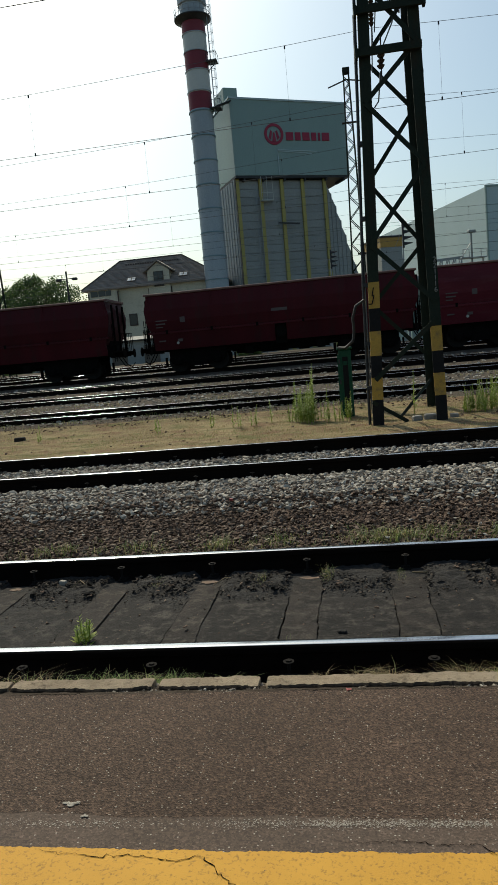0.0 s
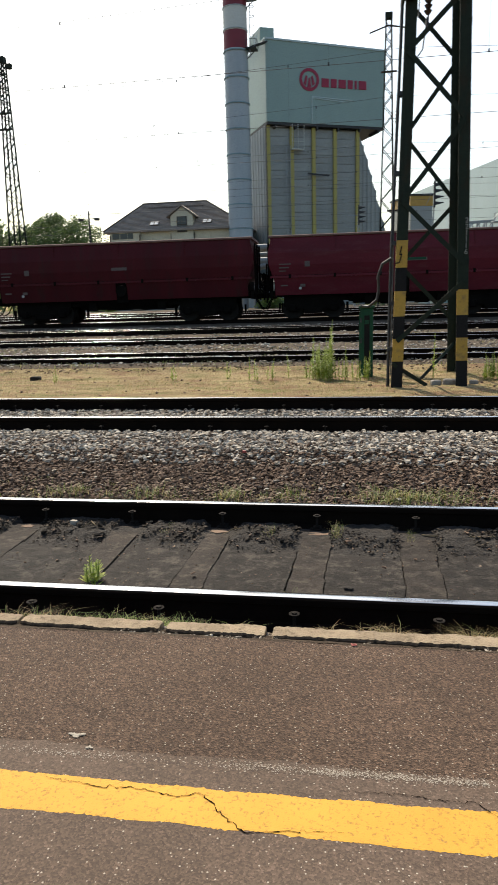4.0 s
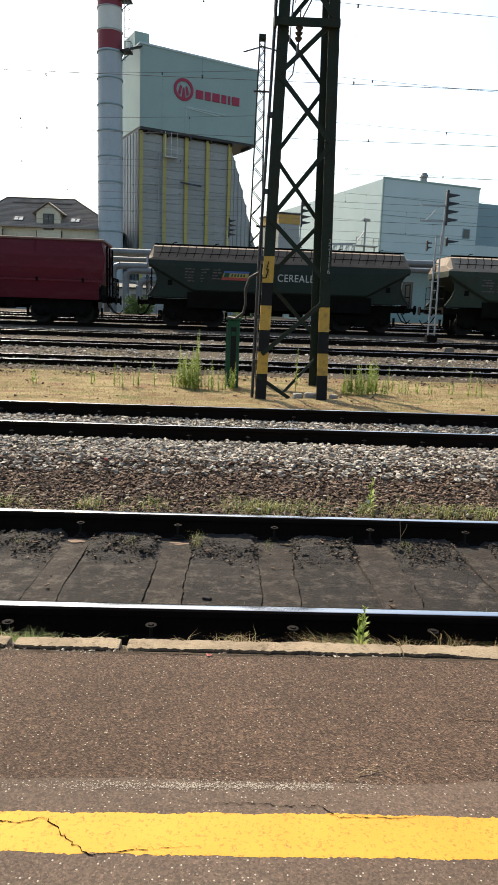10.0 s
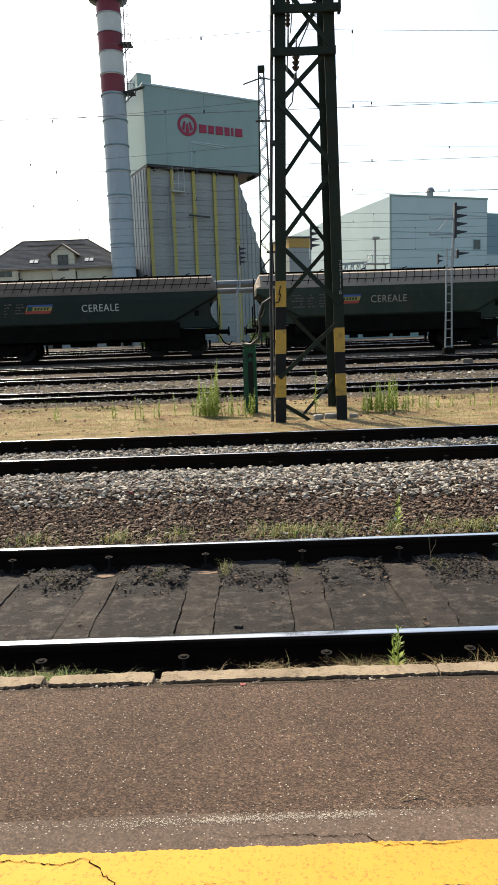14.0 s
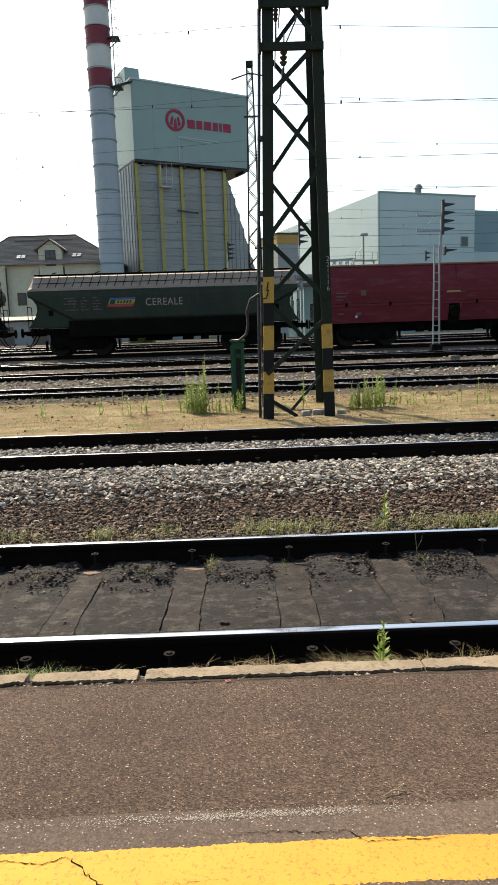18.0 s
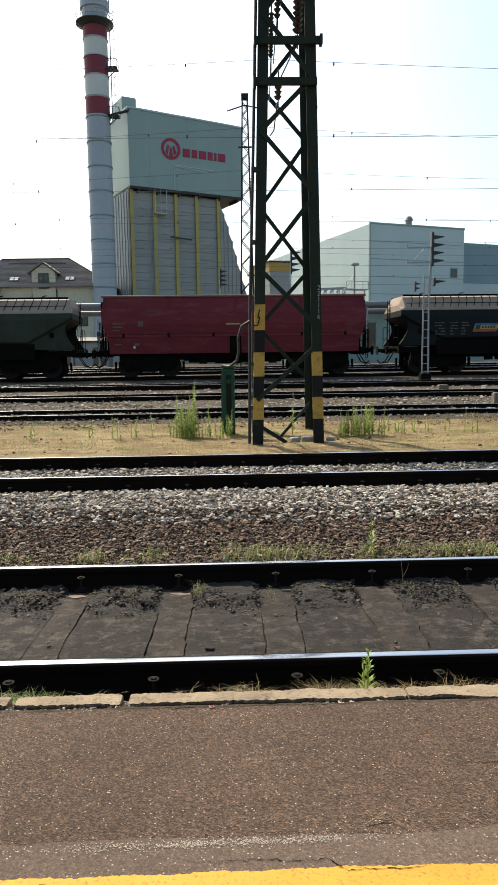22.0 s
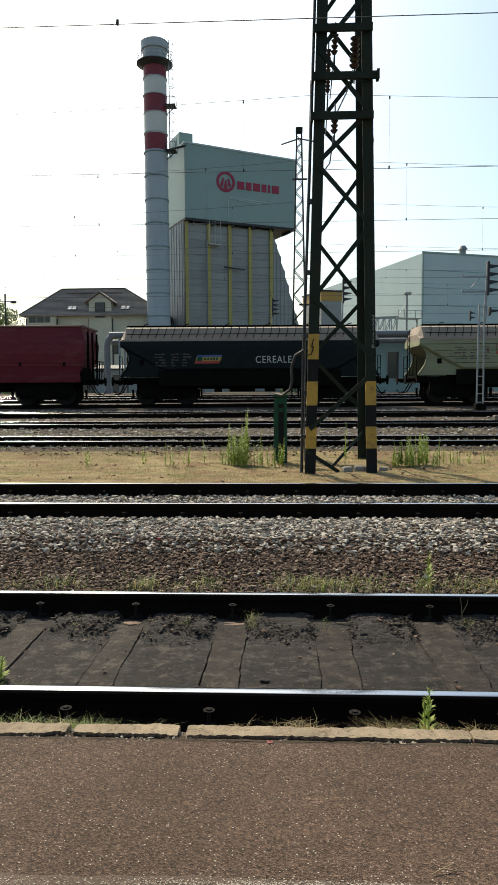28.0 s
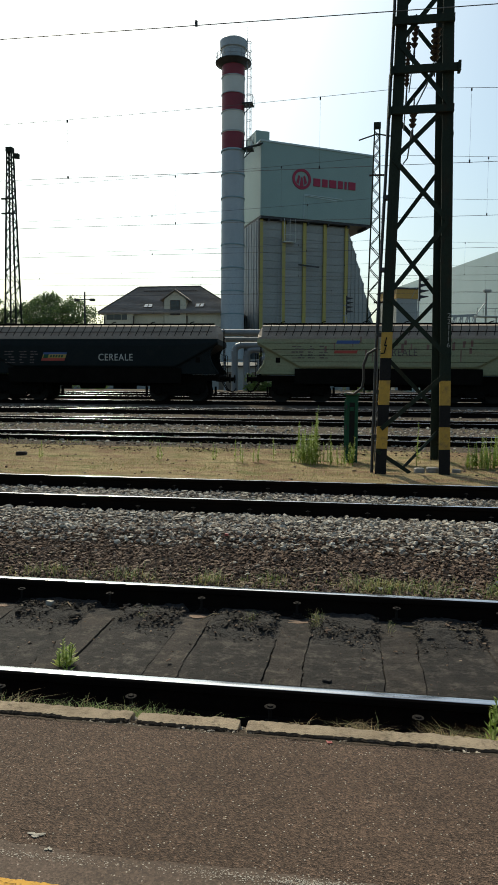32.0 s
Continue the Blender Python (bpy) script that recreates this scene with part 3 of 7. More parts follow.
# one sheet out to the horizon, lying a little under the finer sheets
far = Shape()
far.v = [(-4000, -300, -0.6), (4000, -300, -0.6), (4000, -2, -0.6), (-4000, -2, -0.6), (4000, 13.0, 0.1), (-4000, 13.0, 0.1),
         (4000, 27, 0.44), (-4000, 27, 0.44), (4000, 62, 0.94), (-4000, 62, 0.94), (4000, 4000, 1.2), (-4000, 4000, 1.2)]
far.f = [(0, 1, 2, 3), (3, 2, 4, 5), (5, 4, 6, 7), (7, 6, 8, 9), (9, 8, 10, 11)]
single("ground", far, M_FAR_GROUND, "pale dusty yard ground reaching the horizon", "ground", kind="structure")
profile_sheet("track_bed_ground", -0.62, 1.75, -14, 12, M_DIRT, "dark oily soil along the platform track", "ground", 0.06, 0.014)
profile_sheet("ballast_bed", 1.75, 6.3, -40, 30, M_BALLAST_BED, "grey brown ballast bed between the tracks", "ground", 0.5, 0.03)
profile_sheet("grass_strip", 6.3, 10.6, -60, 40, M_DRY, "sun-dried yellow grass strip between the tracks", "ground", 0.5, 0.05)
profile_sheet("yard_ballast", 10.6, 62.0, -90, 70, M_YARD_BED, "grey ballast of the freight tracks", "ground", 1.0, 0.03)


def platform():
    p = Shape()
    p.box(-30, 30, -14, -0.735, -0.45, PLAT_Z - 0.0004)
    single("platform_surface", p, M_ASPHALT_SMOOTH, "brown worn asphalt platform, trodden smooth", "platform", kind="structure")
    r = Shape()
    xs = [-12 + 0.04 * i for i in range(601)]
    near = [(x, -1.395 + 0.022 * noise.noise((x * 3, 1, 6)) + 0.012 * noise.noise((x * 17, 1, 6)), PLAT_Z) for x in xs]
    back = [(x, -0.716 + 0.016 * noise.noise((x * 4, 4, 6)) + 0.01 * noise.noise((x * 28, 4, 6)), PLAT_Z) for x in xs]
    n = len(xs)
    r.v = near + back
    r.f = [(i, i + 1, n + i + 1, n + i) for i in range(n - 1)]
    single("platform_edge_strip", r, M_ASPHALT, "rough brown asphalt strip with pale aggregate", "platform", kind="structure")
    # yellow safety stripe with ragged edges
    s = Shape()
    xs = [-9 + 0.006 * i for i in range(3001)]
    rag = lambda x, k: 0.006 * noise.noise((x * 9, k, 0)) + 0.004 * noise.noise((x * 45, k, 0)) + 0.005 * noise.noise((x * 110, k, 0))
    top = [(x, -1.52 + rag(x, 0) + 0.01 * noise.noise((x * 1.3, 5, 0)), PLAT_Z) for x in xs]
    low = [(x, -1.656 + rag(x, 3) + 0.006 * noise.noise((x * 1.1, 8, 0)), PLAT_Z) for x in xs]
    n = len(xs)
    s.v = low + top
    s.f = [(i, i + 1, n + i + 1, n + i) for i in range(n - 1)]
    single("safety_stripe", s, M_YELLOW, "yellow painted safety stripe, cracked and worn", "stripe", kind="structure")
    # remains of an older white line: loose flakes along one course
    w = Shape()
    rng = random.Random(4)
    for i in range(15000):
        x = rng.uniform(-2.6, 2.6)
        dens = 0.22 + 0.8 * noise.noise((x * 2.1, 0, 1))
        if -0.06 < x < 0.38:
            dens += 0.75
        elif x > 0.38:
            dens -= 0.08
        elif x < -0.3:
            dens -= 0.12
        if rng.random() > dens:
            continue
        y = -1.42 + rng.gauss(0, 0.009) + 0.012 * math.sin(x * 1.3)
        r = rng.uniform(0.0005, 0.0017)
        k = rng.randint(5, 7)
        a0, zf = rng.uniform(0, 6), PLAT_Z + rng.uniform(0.0006, 0.003)
        ring = [(x + 1.6 * r * rng.uniform(0.6, 1.2) * math.cos(a0 + 6.283 * j / k), y + r * rng.uniform(0.6, 1.2) * math.sin(a0 + 6.283 * j / k), zf) for j in range(k)]
        w.add(ring, [tuple(range(k))])
    single("white_line_remains", w, M_FLAKE, "flaked remains of an old white platform line", "line", kind="stuff")


def crack(pts, width, seed):
    """A jagged flat strip along a polyline on the platform, dark for the opening's shade."""
    rng = random.Random(seed)
    fine = []
    for (xa, ya), (xb, yb) in zip(pts, pts[1:]):
        k = max(2, int(math.hypot(xb - xa, yb - ya) / 0.009))
        for i in range(k):
            u = i / k
            fine.append((xa + (xb - xa) * u + rng.gauss(0, 0.0032), ya + (yb - ya) * u + rng.gauss(0, 0.0032)))
    fine.append(pts[-1])
    s = Shape()
    n = len(fine)
    side = []
    for i, (x, y) in enumerate(fine):
        a, b = fine[max(0, i - 1)], fine[min(n - 1, i + 1)]
        dx, dy = b[0] - a[0], b[1] - a[1]
        q = math.hypot(dx, dy) or 1
        w = 0.5 * width * rng.uniform(0.15, 1.3) * min(1, 0.25 + 3 * min(i, n - 1 - i) / n)
        side.append((x - dy / q * w / 2, y + dx / q * w / 2, x + dy / q * w / 2, y - dx / q * w / 2))
    z = PLAT_Z + 0.0015
    s.v = [(a, b, z) for a, b, _, _ in side] + [(c, d, z) for _, _, c, d in side]
    s.f = [(i, i + 1, n + i + 1, n + i) for i in range(n - 1)]
    return s


# near-black: soil and the shade down in the cracks, put into colour
M_CRACK = surface("crack soil and depth shade", (0.005, 0.004, 0.003), (0.008, 0.006, 0.005), 0.95, 0, 8, 60, spec=0.0)
platform()
CRACKS = [
    ([(-1.69, -0.74), (-1.72, -0.9), (-1.70, -1.04), (-1.73, -1.12), (-1.67, -1.26), (-1.65, -1.40)], 0.034),
    ([(-1.68, -1.10), (-1.5, -1.16), (-1.38, -1.18)], 0.012),
    ([(-0.78, -1.53), (-0.62, -1.55), (-0.5, -1.545), (-0.41, -1.56), (-0.34, -1.545), (-0.29, -1.60), (-0.21, -1.66), (-0.1, -1.64), (0.02, -1.63)], 0.006),
    ([(0.0, -1.49), (0.12, -1.48), (0.22, -1.485), (0.34, -1.49), (0.38, -1.53), (0.45, -1.525), (0.52, -1.53), (0.6, -1.51)], 0.005),
    ([(0.76, -1.11), (0.82, -1.095), (0.95, -1.10), (1.1, -1.08)], 0.005),
    ([(-1.2, -1.30), (-1.05, -1.36), (-0.95, -1.40)], 0.004),
    ([(-0.82, -1.33), (-0.76, -1.345), (-0.7, -1.355)], 0.005),
    ([(-2.9, -1.2), (-2.5, -1.35), (-2.2, -1.3)], 0.007),
    ([(-0.34, -0.71), (-0.1, -0.715), (0.3, -0.71), (0.62, -0.715)], 0.006),
    ([(-1.3, -0.72), (-1.1, -0.715), (-0.9, -0.72)], 0.007),
]
for i, (pts, w) in enumerate(CRACKS):
    single("platform_crack", crack(pts, w, i), M_CRACK, "jagged dark crack in the platform asphalt", "crack", "platform cracks", "structure")


def patch(x, y, rx, ry, seed):
    """Crumbling pale mortar: a spatter of small flakes."""
    rng = random.Random(seed)
    s = Shape()
    for _ in range(int(240 * rx * ry / 0.0002)):
        a, u = rng.uniform(0, 6.283), math.sqrt(rng.random())
        wob = 0.55 + 0.45 * math.sin(3 * a + seed)
        cx, cy, r = x + rx * u * wob * math.cos(a), y + ry * u * wob * math.sin(a), rng.uniform(0.0008, 0.003)
        zf = PLAT_Z + rng.uniform(0.0006, 0.0035)
        ring = [(cx + 1.4 * r * rng.uniform(0.6, 1.2) * math.cos(1.05 * j), cy + r * rng.uniform(0.6, 1.2) * math.sin(1.05 * j), zf) for j in range(6)]
        s.add(ring, [tuple(range(6))])
    single("cement_patch", s, M_FLAKE, "small crumbling pale cement patch on the asphalt", "patch", "cement patches", "structure")


for i, (x, y, rx, ry) in enumerate([(-0.76, -1.35, 0.03, 0.012), (-1.12, -1.32, 0.035, 0.014), (-1.05, -1.345, 0.024, 0.014), (-0.7, -1.40, 0.01, 0.008), (-1.63, -1.36, 0.018, 0.06), (-1.64, -1.3, 0.012, 0.03)]):
    patch(x, y, rx, ry, i)


def kerb():
    """The platform's edge stones: one sandy band with thin joints, broken in a few places."""
    edges = [-9.3, -8.3, -7.3, -6.3, -5.3, -4.3, -3.3, -2.25, -1.31, -0.71, -0.295, 0.75, 1.62, 2.6, 3.6, 4.6, 5.6]
    broken = {-0.71: 0.028, -0.295: 0.03, -1.31: 0.012, -2.25: 0.01, 0.75: 0.006}
    rng = random.Random(11)
    for a, b in zip(edges, edges[1:]):
        s = Shape()
        ga, gb = broken.get(a, 0.003) / 2, broken.get(b, 0.003) / 2
        n = 150
        rows = []
        for i in range(n + 1):
            x = a + ga + (b - a - ga - gb) * i / n
            near_end = min((x - a) if a in broken else 9, (b - x) if b in broken else 9)
            lost = max(0.0, 0.022 - near_end) * 0.6
            hz = PLAT_Z - 0.004 + 0.003 * noise.noise((x * 2, 1, 1)) + 0.0035 * noise.noise((x * 14, 1, 5)) + 0.003 * noise.noise((x * 55, 1, 5)) - 0.4 * lost
            f0 = -0.578 - lost + 0.012 * noise.noise((x * 4, 2, 0)) + 0.009 * noise.noise((x * 19, 2, 0)) + 0.006 * noise.noise((x * 70, 2, 0)) - max(0, 0.03 * noise.noise((x * 7, 9, 4)) - 0.008)
            bk = -0.664 + lost + 0.014 * noise.noise((x * 5, 7, 0)) + 0.006 * noise.noise((x * 23, 7, 0)) + 0.006 * noise.noise((x * 61, 7, 0)) + 0.004 * noise.noise((x * 130, 7, 0)) - max(0, 0.03 * noise.noise((x * 2.3, 1, 8)))
            mid = (f0 + bk) / 2 + 0.01 * noise.noise((x * 9, 5, 0))
            rows.append([(x, f0, -0.35), (x, f0 + 0.002, hz - 0.03), (x, f0, hz - 0.009), (x, f0 - 0.008, hz - 0.001), (x, mid, hz + 0.003 * noise.noise((x * 11, 3, 3))), (x, bk + 0.007, hz - 0.001), (x, bk, hz - 0.008), (x, bk, -0.35)])
        s.loft(rows)
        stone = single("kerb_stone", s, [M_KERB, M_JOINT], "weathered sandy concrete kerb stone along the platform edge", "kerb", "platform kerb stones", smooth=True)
        # platform-side faces take the darker joint tone: dirt and shade in one colour
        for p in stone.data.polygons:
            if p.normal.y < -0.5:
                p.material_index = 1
    # washed-out joint behind the stones, with crumbs of concrete lying in it
    xs = [-9 + 0.02 * i for i in range(700)]
    bed = Shape()
    ys = (-0.74, -0.72, -0.70, -0.685, -0.67, -0.64)
    bed.v = [(x, y, PLAT_Z - (0.003, 0.003, 0.004, 0.008, 0.018, 0.018)[j] + (0.005 * noise.noise((x * 6, y * 20, 3)) + 0.004 * noise.noise((x * 40, y * 60, 3)) if j > 1 else 0)) for j, y in enumerate(ys) for x in xs]
    bed.f = [(j * 700 + i, j * 700 + i + 1, (j + 1) * 700 + i + 1, (j + 1) * 700 + i) for j in range(5) for i in range(699)]
    single("kerb_joint_bed", bed, M_JOINT, "washed-out gritty joint behind the kerb stones", "joint", kind="structure", smooth=True)
    g = np.random.default_rng(6)
    n = 5200
    x = g.uniform(-5, 4, n)
    keep = np.array([noise.noise((v * 3.1, 2, 2)) > 0.12 for v in x]) | (np.abs(x + 0.71) < 0.07) | (np.abs(x + 0.3) < 0.06) | (np.abs(x - 0.7) < 0.07)
    x = x[keep]
    y = -0.697 + g.normal(0, 0.012, len(x))
    heap("joint_crumbs", M_CRUMBS, np.stack([x, y, np.full(len(x), PLAT_Z - 0.01), g.uniform(0.003, 0.011, len(x))], -1), "crumbled concrete along the back of the kerb", "rubble")
    near = np.stack([g.choice([-0.71, -0.295], 160) + g.normal(0, 0.018, 160), g.uniform(-0.69, -0.59, 160), np.full(160, PLAT_Z - 0.035), g.uniform(0.006, 0.02, 160)], -1)
    heap("joint_rubble", M_CRUMBS, near, "broken concrete in the open kerb joints", "rubble")


M_JOINT = surface("gritty joint fill and kerb back shade", (0.055, 0.04, 0.028), (0.1, 0.076, 0.055), 0.95, big=9, fine=120, dirt=(0.03, 0.022, 0.016), relief=1.0, depth=0.01, spec=0.1)
M_CRUMBS = island_mix("concrete crumbs", [(0.0, (0.05, 0.037, 0.027)), (0.45, (0.16, 0.125, 0.09)), (1.0, (0.5, 0.43, 0.34))])
kerb()

RAIL_SEC = [(-0.07, -0.172), (0.07, -0.172), (0.07, -0.16), (0.012, -0.135), (0.009, -0.05), (0.034, -0.038), (0.036, -0.010), (0.028, -0.002), (-0.028, -0.002), (-0.036, -0.010), (-0.034, -0.038), (-0.009, -0.05), (-0.012, -0.135), (-0.07, -0.16)]
GAUGE = 1.507


def rail_shape(x0, x1):
    s = Shape()
    s.loft([[(x, y, z) for y, z in RAIL_SEC] for x in (x0, x1)])
    return s


def head_shape(x0, x1):
    """The polished running band on the rail's top."""
    s = Shape()
    sec = [(-0.031, -0.006), (0.031, -0.006), (0.029, -0.003), (0.024, -0.0008), (0.012, 0.0006), (-0.012, 0.0006), (-0.024, -0.0008), (-0.029, -0.003)]
    s.loft([[(x, y, z) for y, z in sec] for x in (x0, x1)])
    return s


def clip_mesh():
    s = Shape()
    s.box(-0.05, 0.05, -0.13, -0.035, -0.172, -0.15, 0.006)
    s.tube((0, -0.095, -0.15), (0, -0.095, -0.05), 0.008, 0.008, 8)
    s.tube((0, -0.095, -0.054), (0, -0.095, -0.05), 0.026, 0.026, 14)
    s.tube((0, -0.095, -0.05), (0, -0.095, -0.044), 0.015, 0.014, 6)
    s.tube((0, -0.095, -0.135), (0, -0.095, -0.122), 0.02, 0.02, 6)
    s.box(-0.03, 0.03, -0.115, -0.03, -0.15, -0.138, 0.004)
    return s.mesh("rail_clip", M_RUST)


CLIP = clip_mesh()


def track(y_near, z, x0, x1, label, shine=True, clips=None, turn=0.0, pitch=0.65, first=0.0, group="railway tracks"):
    t = thing("railway_track", pose(0, y_near, z, 0, 0, turn), label, "railway track", group)
    for k in (0, 1):
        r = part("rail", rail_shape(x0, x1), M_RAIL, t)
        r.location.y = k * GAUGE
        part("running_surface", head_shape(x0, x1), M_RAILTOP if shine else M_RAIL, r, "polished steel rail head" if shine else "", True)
    if clips:
        x = first
        while x < clips[1]:
            if x >= clips[0]:
                for k in (0, 1):
                    c = part("rail_clip", CLIP, None, t)
                    c.location = (x, k * GAUGE, -0.035 if z > 0 else 0)
            x += pitch
    return t


track(0.0, 0.0, -90, 70, "shiny used track beside the platform, paved between the rails", clips=(-6, 4.5), first=-6.06, pitch=0.645)
track(3.99, 0.2, -120, 90, "second track on grey ballast with rusty fasteners", clips=(-9, 7.5), first=-9.27, pitch=0.595)
track(11.15, 0.3, -120, 90, "weathered siding track half sunk in ballast")
track(15.9, 0.42, -120, 90, "dark siding track on ballast")
track(20.7, 0.55, -120, 90, "shiny freight track before the train")
track(TRAIN_Y - GAUGE / 2, TRAIN_Z, -160, 120, "freight track under the moving train", turn=FAR_TURN)
track(34.6, 0.8, -160, 120, "far freight track behind the train", turn=FAR_TURN)
track(39.4, 0.88, -160, 120, "far freight track behind the train", turn=FAR_TURN)
track(44.2, 0.95, -160, 120, "far freight track behind the train", turn=FAR_TURN)


def paving():
    """Oily concrete between the rails: broad panels and, between them, the tops of the sleepers."""
    rng = random.Random(5)
    joints = [-8.0, -7.3, -6.68, -6.0, -5.4, -4.75, -4.1, -3.5, -2.95, -2.4, -2.15, -1.62, -1.42, -1.0, -0.8, -0.36, -0.16, 0.28, 0.48, 0.91, 1.13, 1.6, 1.8, 2.3, 2.5, 3.0, 3.6, 4.2, 5.0]
    ny = 40
    wob = {}
    for a in joints:
        sk, amp = rng.uniform(-0.02, 0.02), rng.choice([0.006, 0.01, 0.018, 0.028])
        wob[a] = lambda y, a=a, sk=sk, amp=amp: a + sk * y + amp * (noise.noise((a * 7, y * 7, 1)) + 0.5 * noise.noise((a * 7, y * 30, 5)))
    for a, b in zip(joints, joints[1:]):
        narrow = b - a < 0.3
        s = Shape()
        z = -0.146 + rng.uniform(-0.005, 0.003) + (0.004 if narrow else 0)
        far_edge = 1.36 + rng.uniform(-0.02, 0.03) if narrow else 1.1 + rng.uniform(-0.12, 0.08)
        gap = rng.choice([0.001, 0.002, 0.0038])
        rows = []
        for j in range(ny + 1):
            y = 0.12 + (far_edge - 0.12) * j / ny
            w0, w1 = wob[a](y) + gap * rng.uniform(0.2, 2.2), wob[b](y) - gap * rng.uniform(0.2, 2.2)
            drop = 0.0 if narrow else 0.03 * max(0, (j - 0.8 * ny) / (0.2 * ny)) ** 2
            top = [(w0 + 0.002 + (w1 - w0 - 0.004) * k / 7, y + (0.03 * noise.noise((w0 + k, j, 3)) if j == ny else 0), z - drop + 0.0035 * noise.noise((10 * (w0 + (w1 - w0) * k / 7), 10 * y, 4)) + 0.002 * noise.noise((40 * (w0 + (w1 - w0) * k / 7), 40 * y, 4))) for k in range(8)]
            rows.append([(w0, y, -0.3), (w0, y, z - drop - 0.005)] + top + [(w1, y, z - drop - 0.005), (w1, y, -0.3)])
        s.loft(rows)
        slab = single("sleeper_top" if narrow else "paving_slab", s, M_SLEEPER_C if narrow else M_SLAB, "oily grey concrete sleeper top between the rails" if narrow else "oil-darkened cracked concrete slab between the rails", "slab", "track paving slabs", smooth=True)
    for x, w in ((-0.9, 0.13), (-0.25, 0.17), (-2.28, 0.1), (1.7, 0.1)):
        e = Shape()
        k = 16
        ring = [(x + w / 2 * rng.uniform(0.75, 1.0) * math.cos(6.283 * j / k), 1.30 + 0.035 * rng.uniform(0.5, 1.1) * math.sin(6.283 * j / k), -0.14) for j in range(k)]
        low = [(p[0], p[1], -0.16) for p in ring]
        e.loft([low, ring])
        single("mortar_patch", e, M_SLEEPER_END, "pale brown mortar remains on a sleeper top", "patch", "mortar patches")


paving()


def bay_soil():
    """Oily soil drifted against the far rail, between the sleeper tops."""
    tops = [(-5.4, -5.2), (-4.1, -3.9), (-2.95, -2.75), (-2.4, -2.15), (-1.62, -1.42), (-1.0, -0.8), (-0.36, -0.16), (0.28, 0.48), (0.91, 1.13), (1.6, 1.8), (2.3, 2.5)]
    xs = np.arange(-5.6, 4.2, 0.02)
    ys = np.arange(0.82, 1.47, 0.02)
    s = Shape()
    n = len(xs)
    for y in ys:
        rise = min(1.0, max(0.0, (y - 0.86) / 0.34))
        for x in xs:
            off = min(max(a - x, x - b) for a, b in tops)
            bay = min(1.0, max(0.0, (off + 0.02) / 0.06))
            z = -0.176 + 0.052 * rise * (0.15 + 0.85 * bay) + 0.026 * noise.noise((x * 4, y * 5, 2)) * bay + 0.012 * noise.noise((x * 17, y * 17, 2)) * bay + 0.008 * noise.noise((x * 48, y * 48, 2)) * bay
            s.v.append((float(x), float(y), z))
    s.f = [(j * n + i, j * n + i + 1, (j + 1) * n + i + 1, (j + 1) * n + i) for j in range(len(ys) - 1) for i in range(n - 1)]
    single("bay_soil", s, M_DIRT, "dark oily soil drifted between the sleeper tops", "soil", kind="structure", smooth=True)


bay_soil()


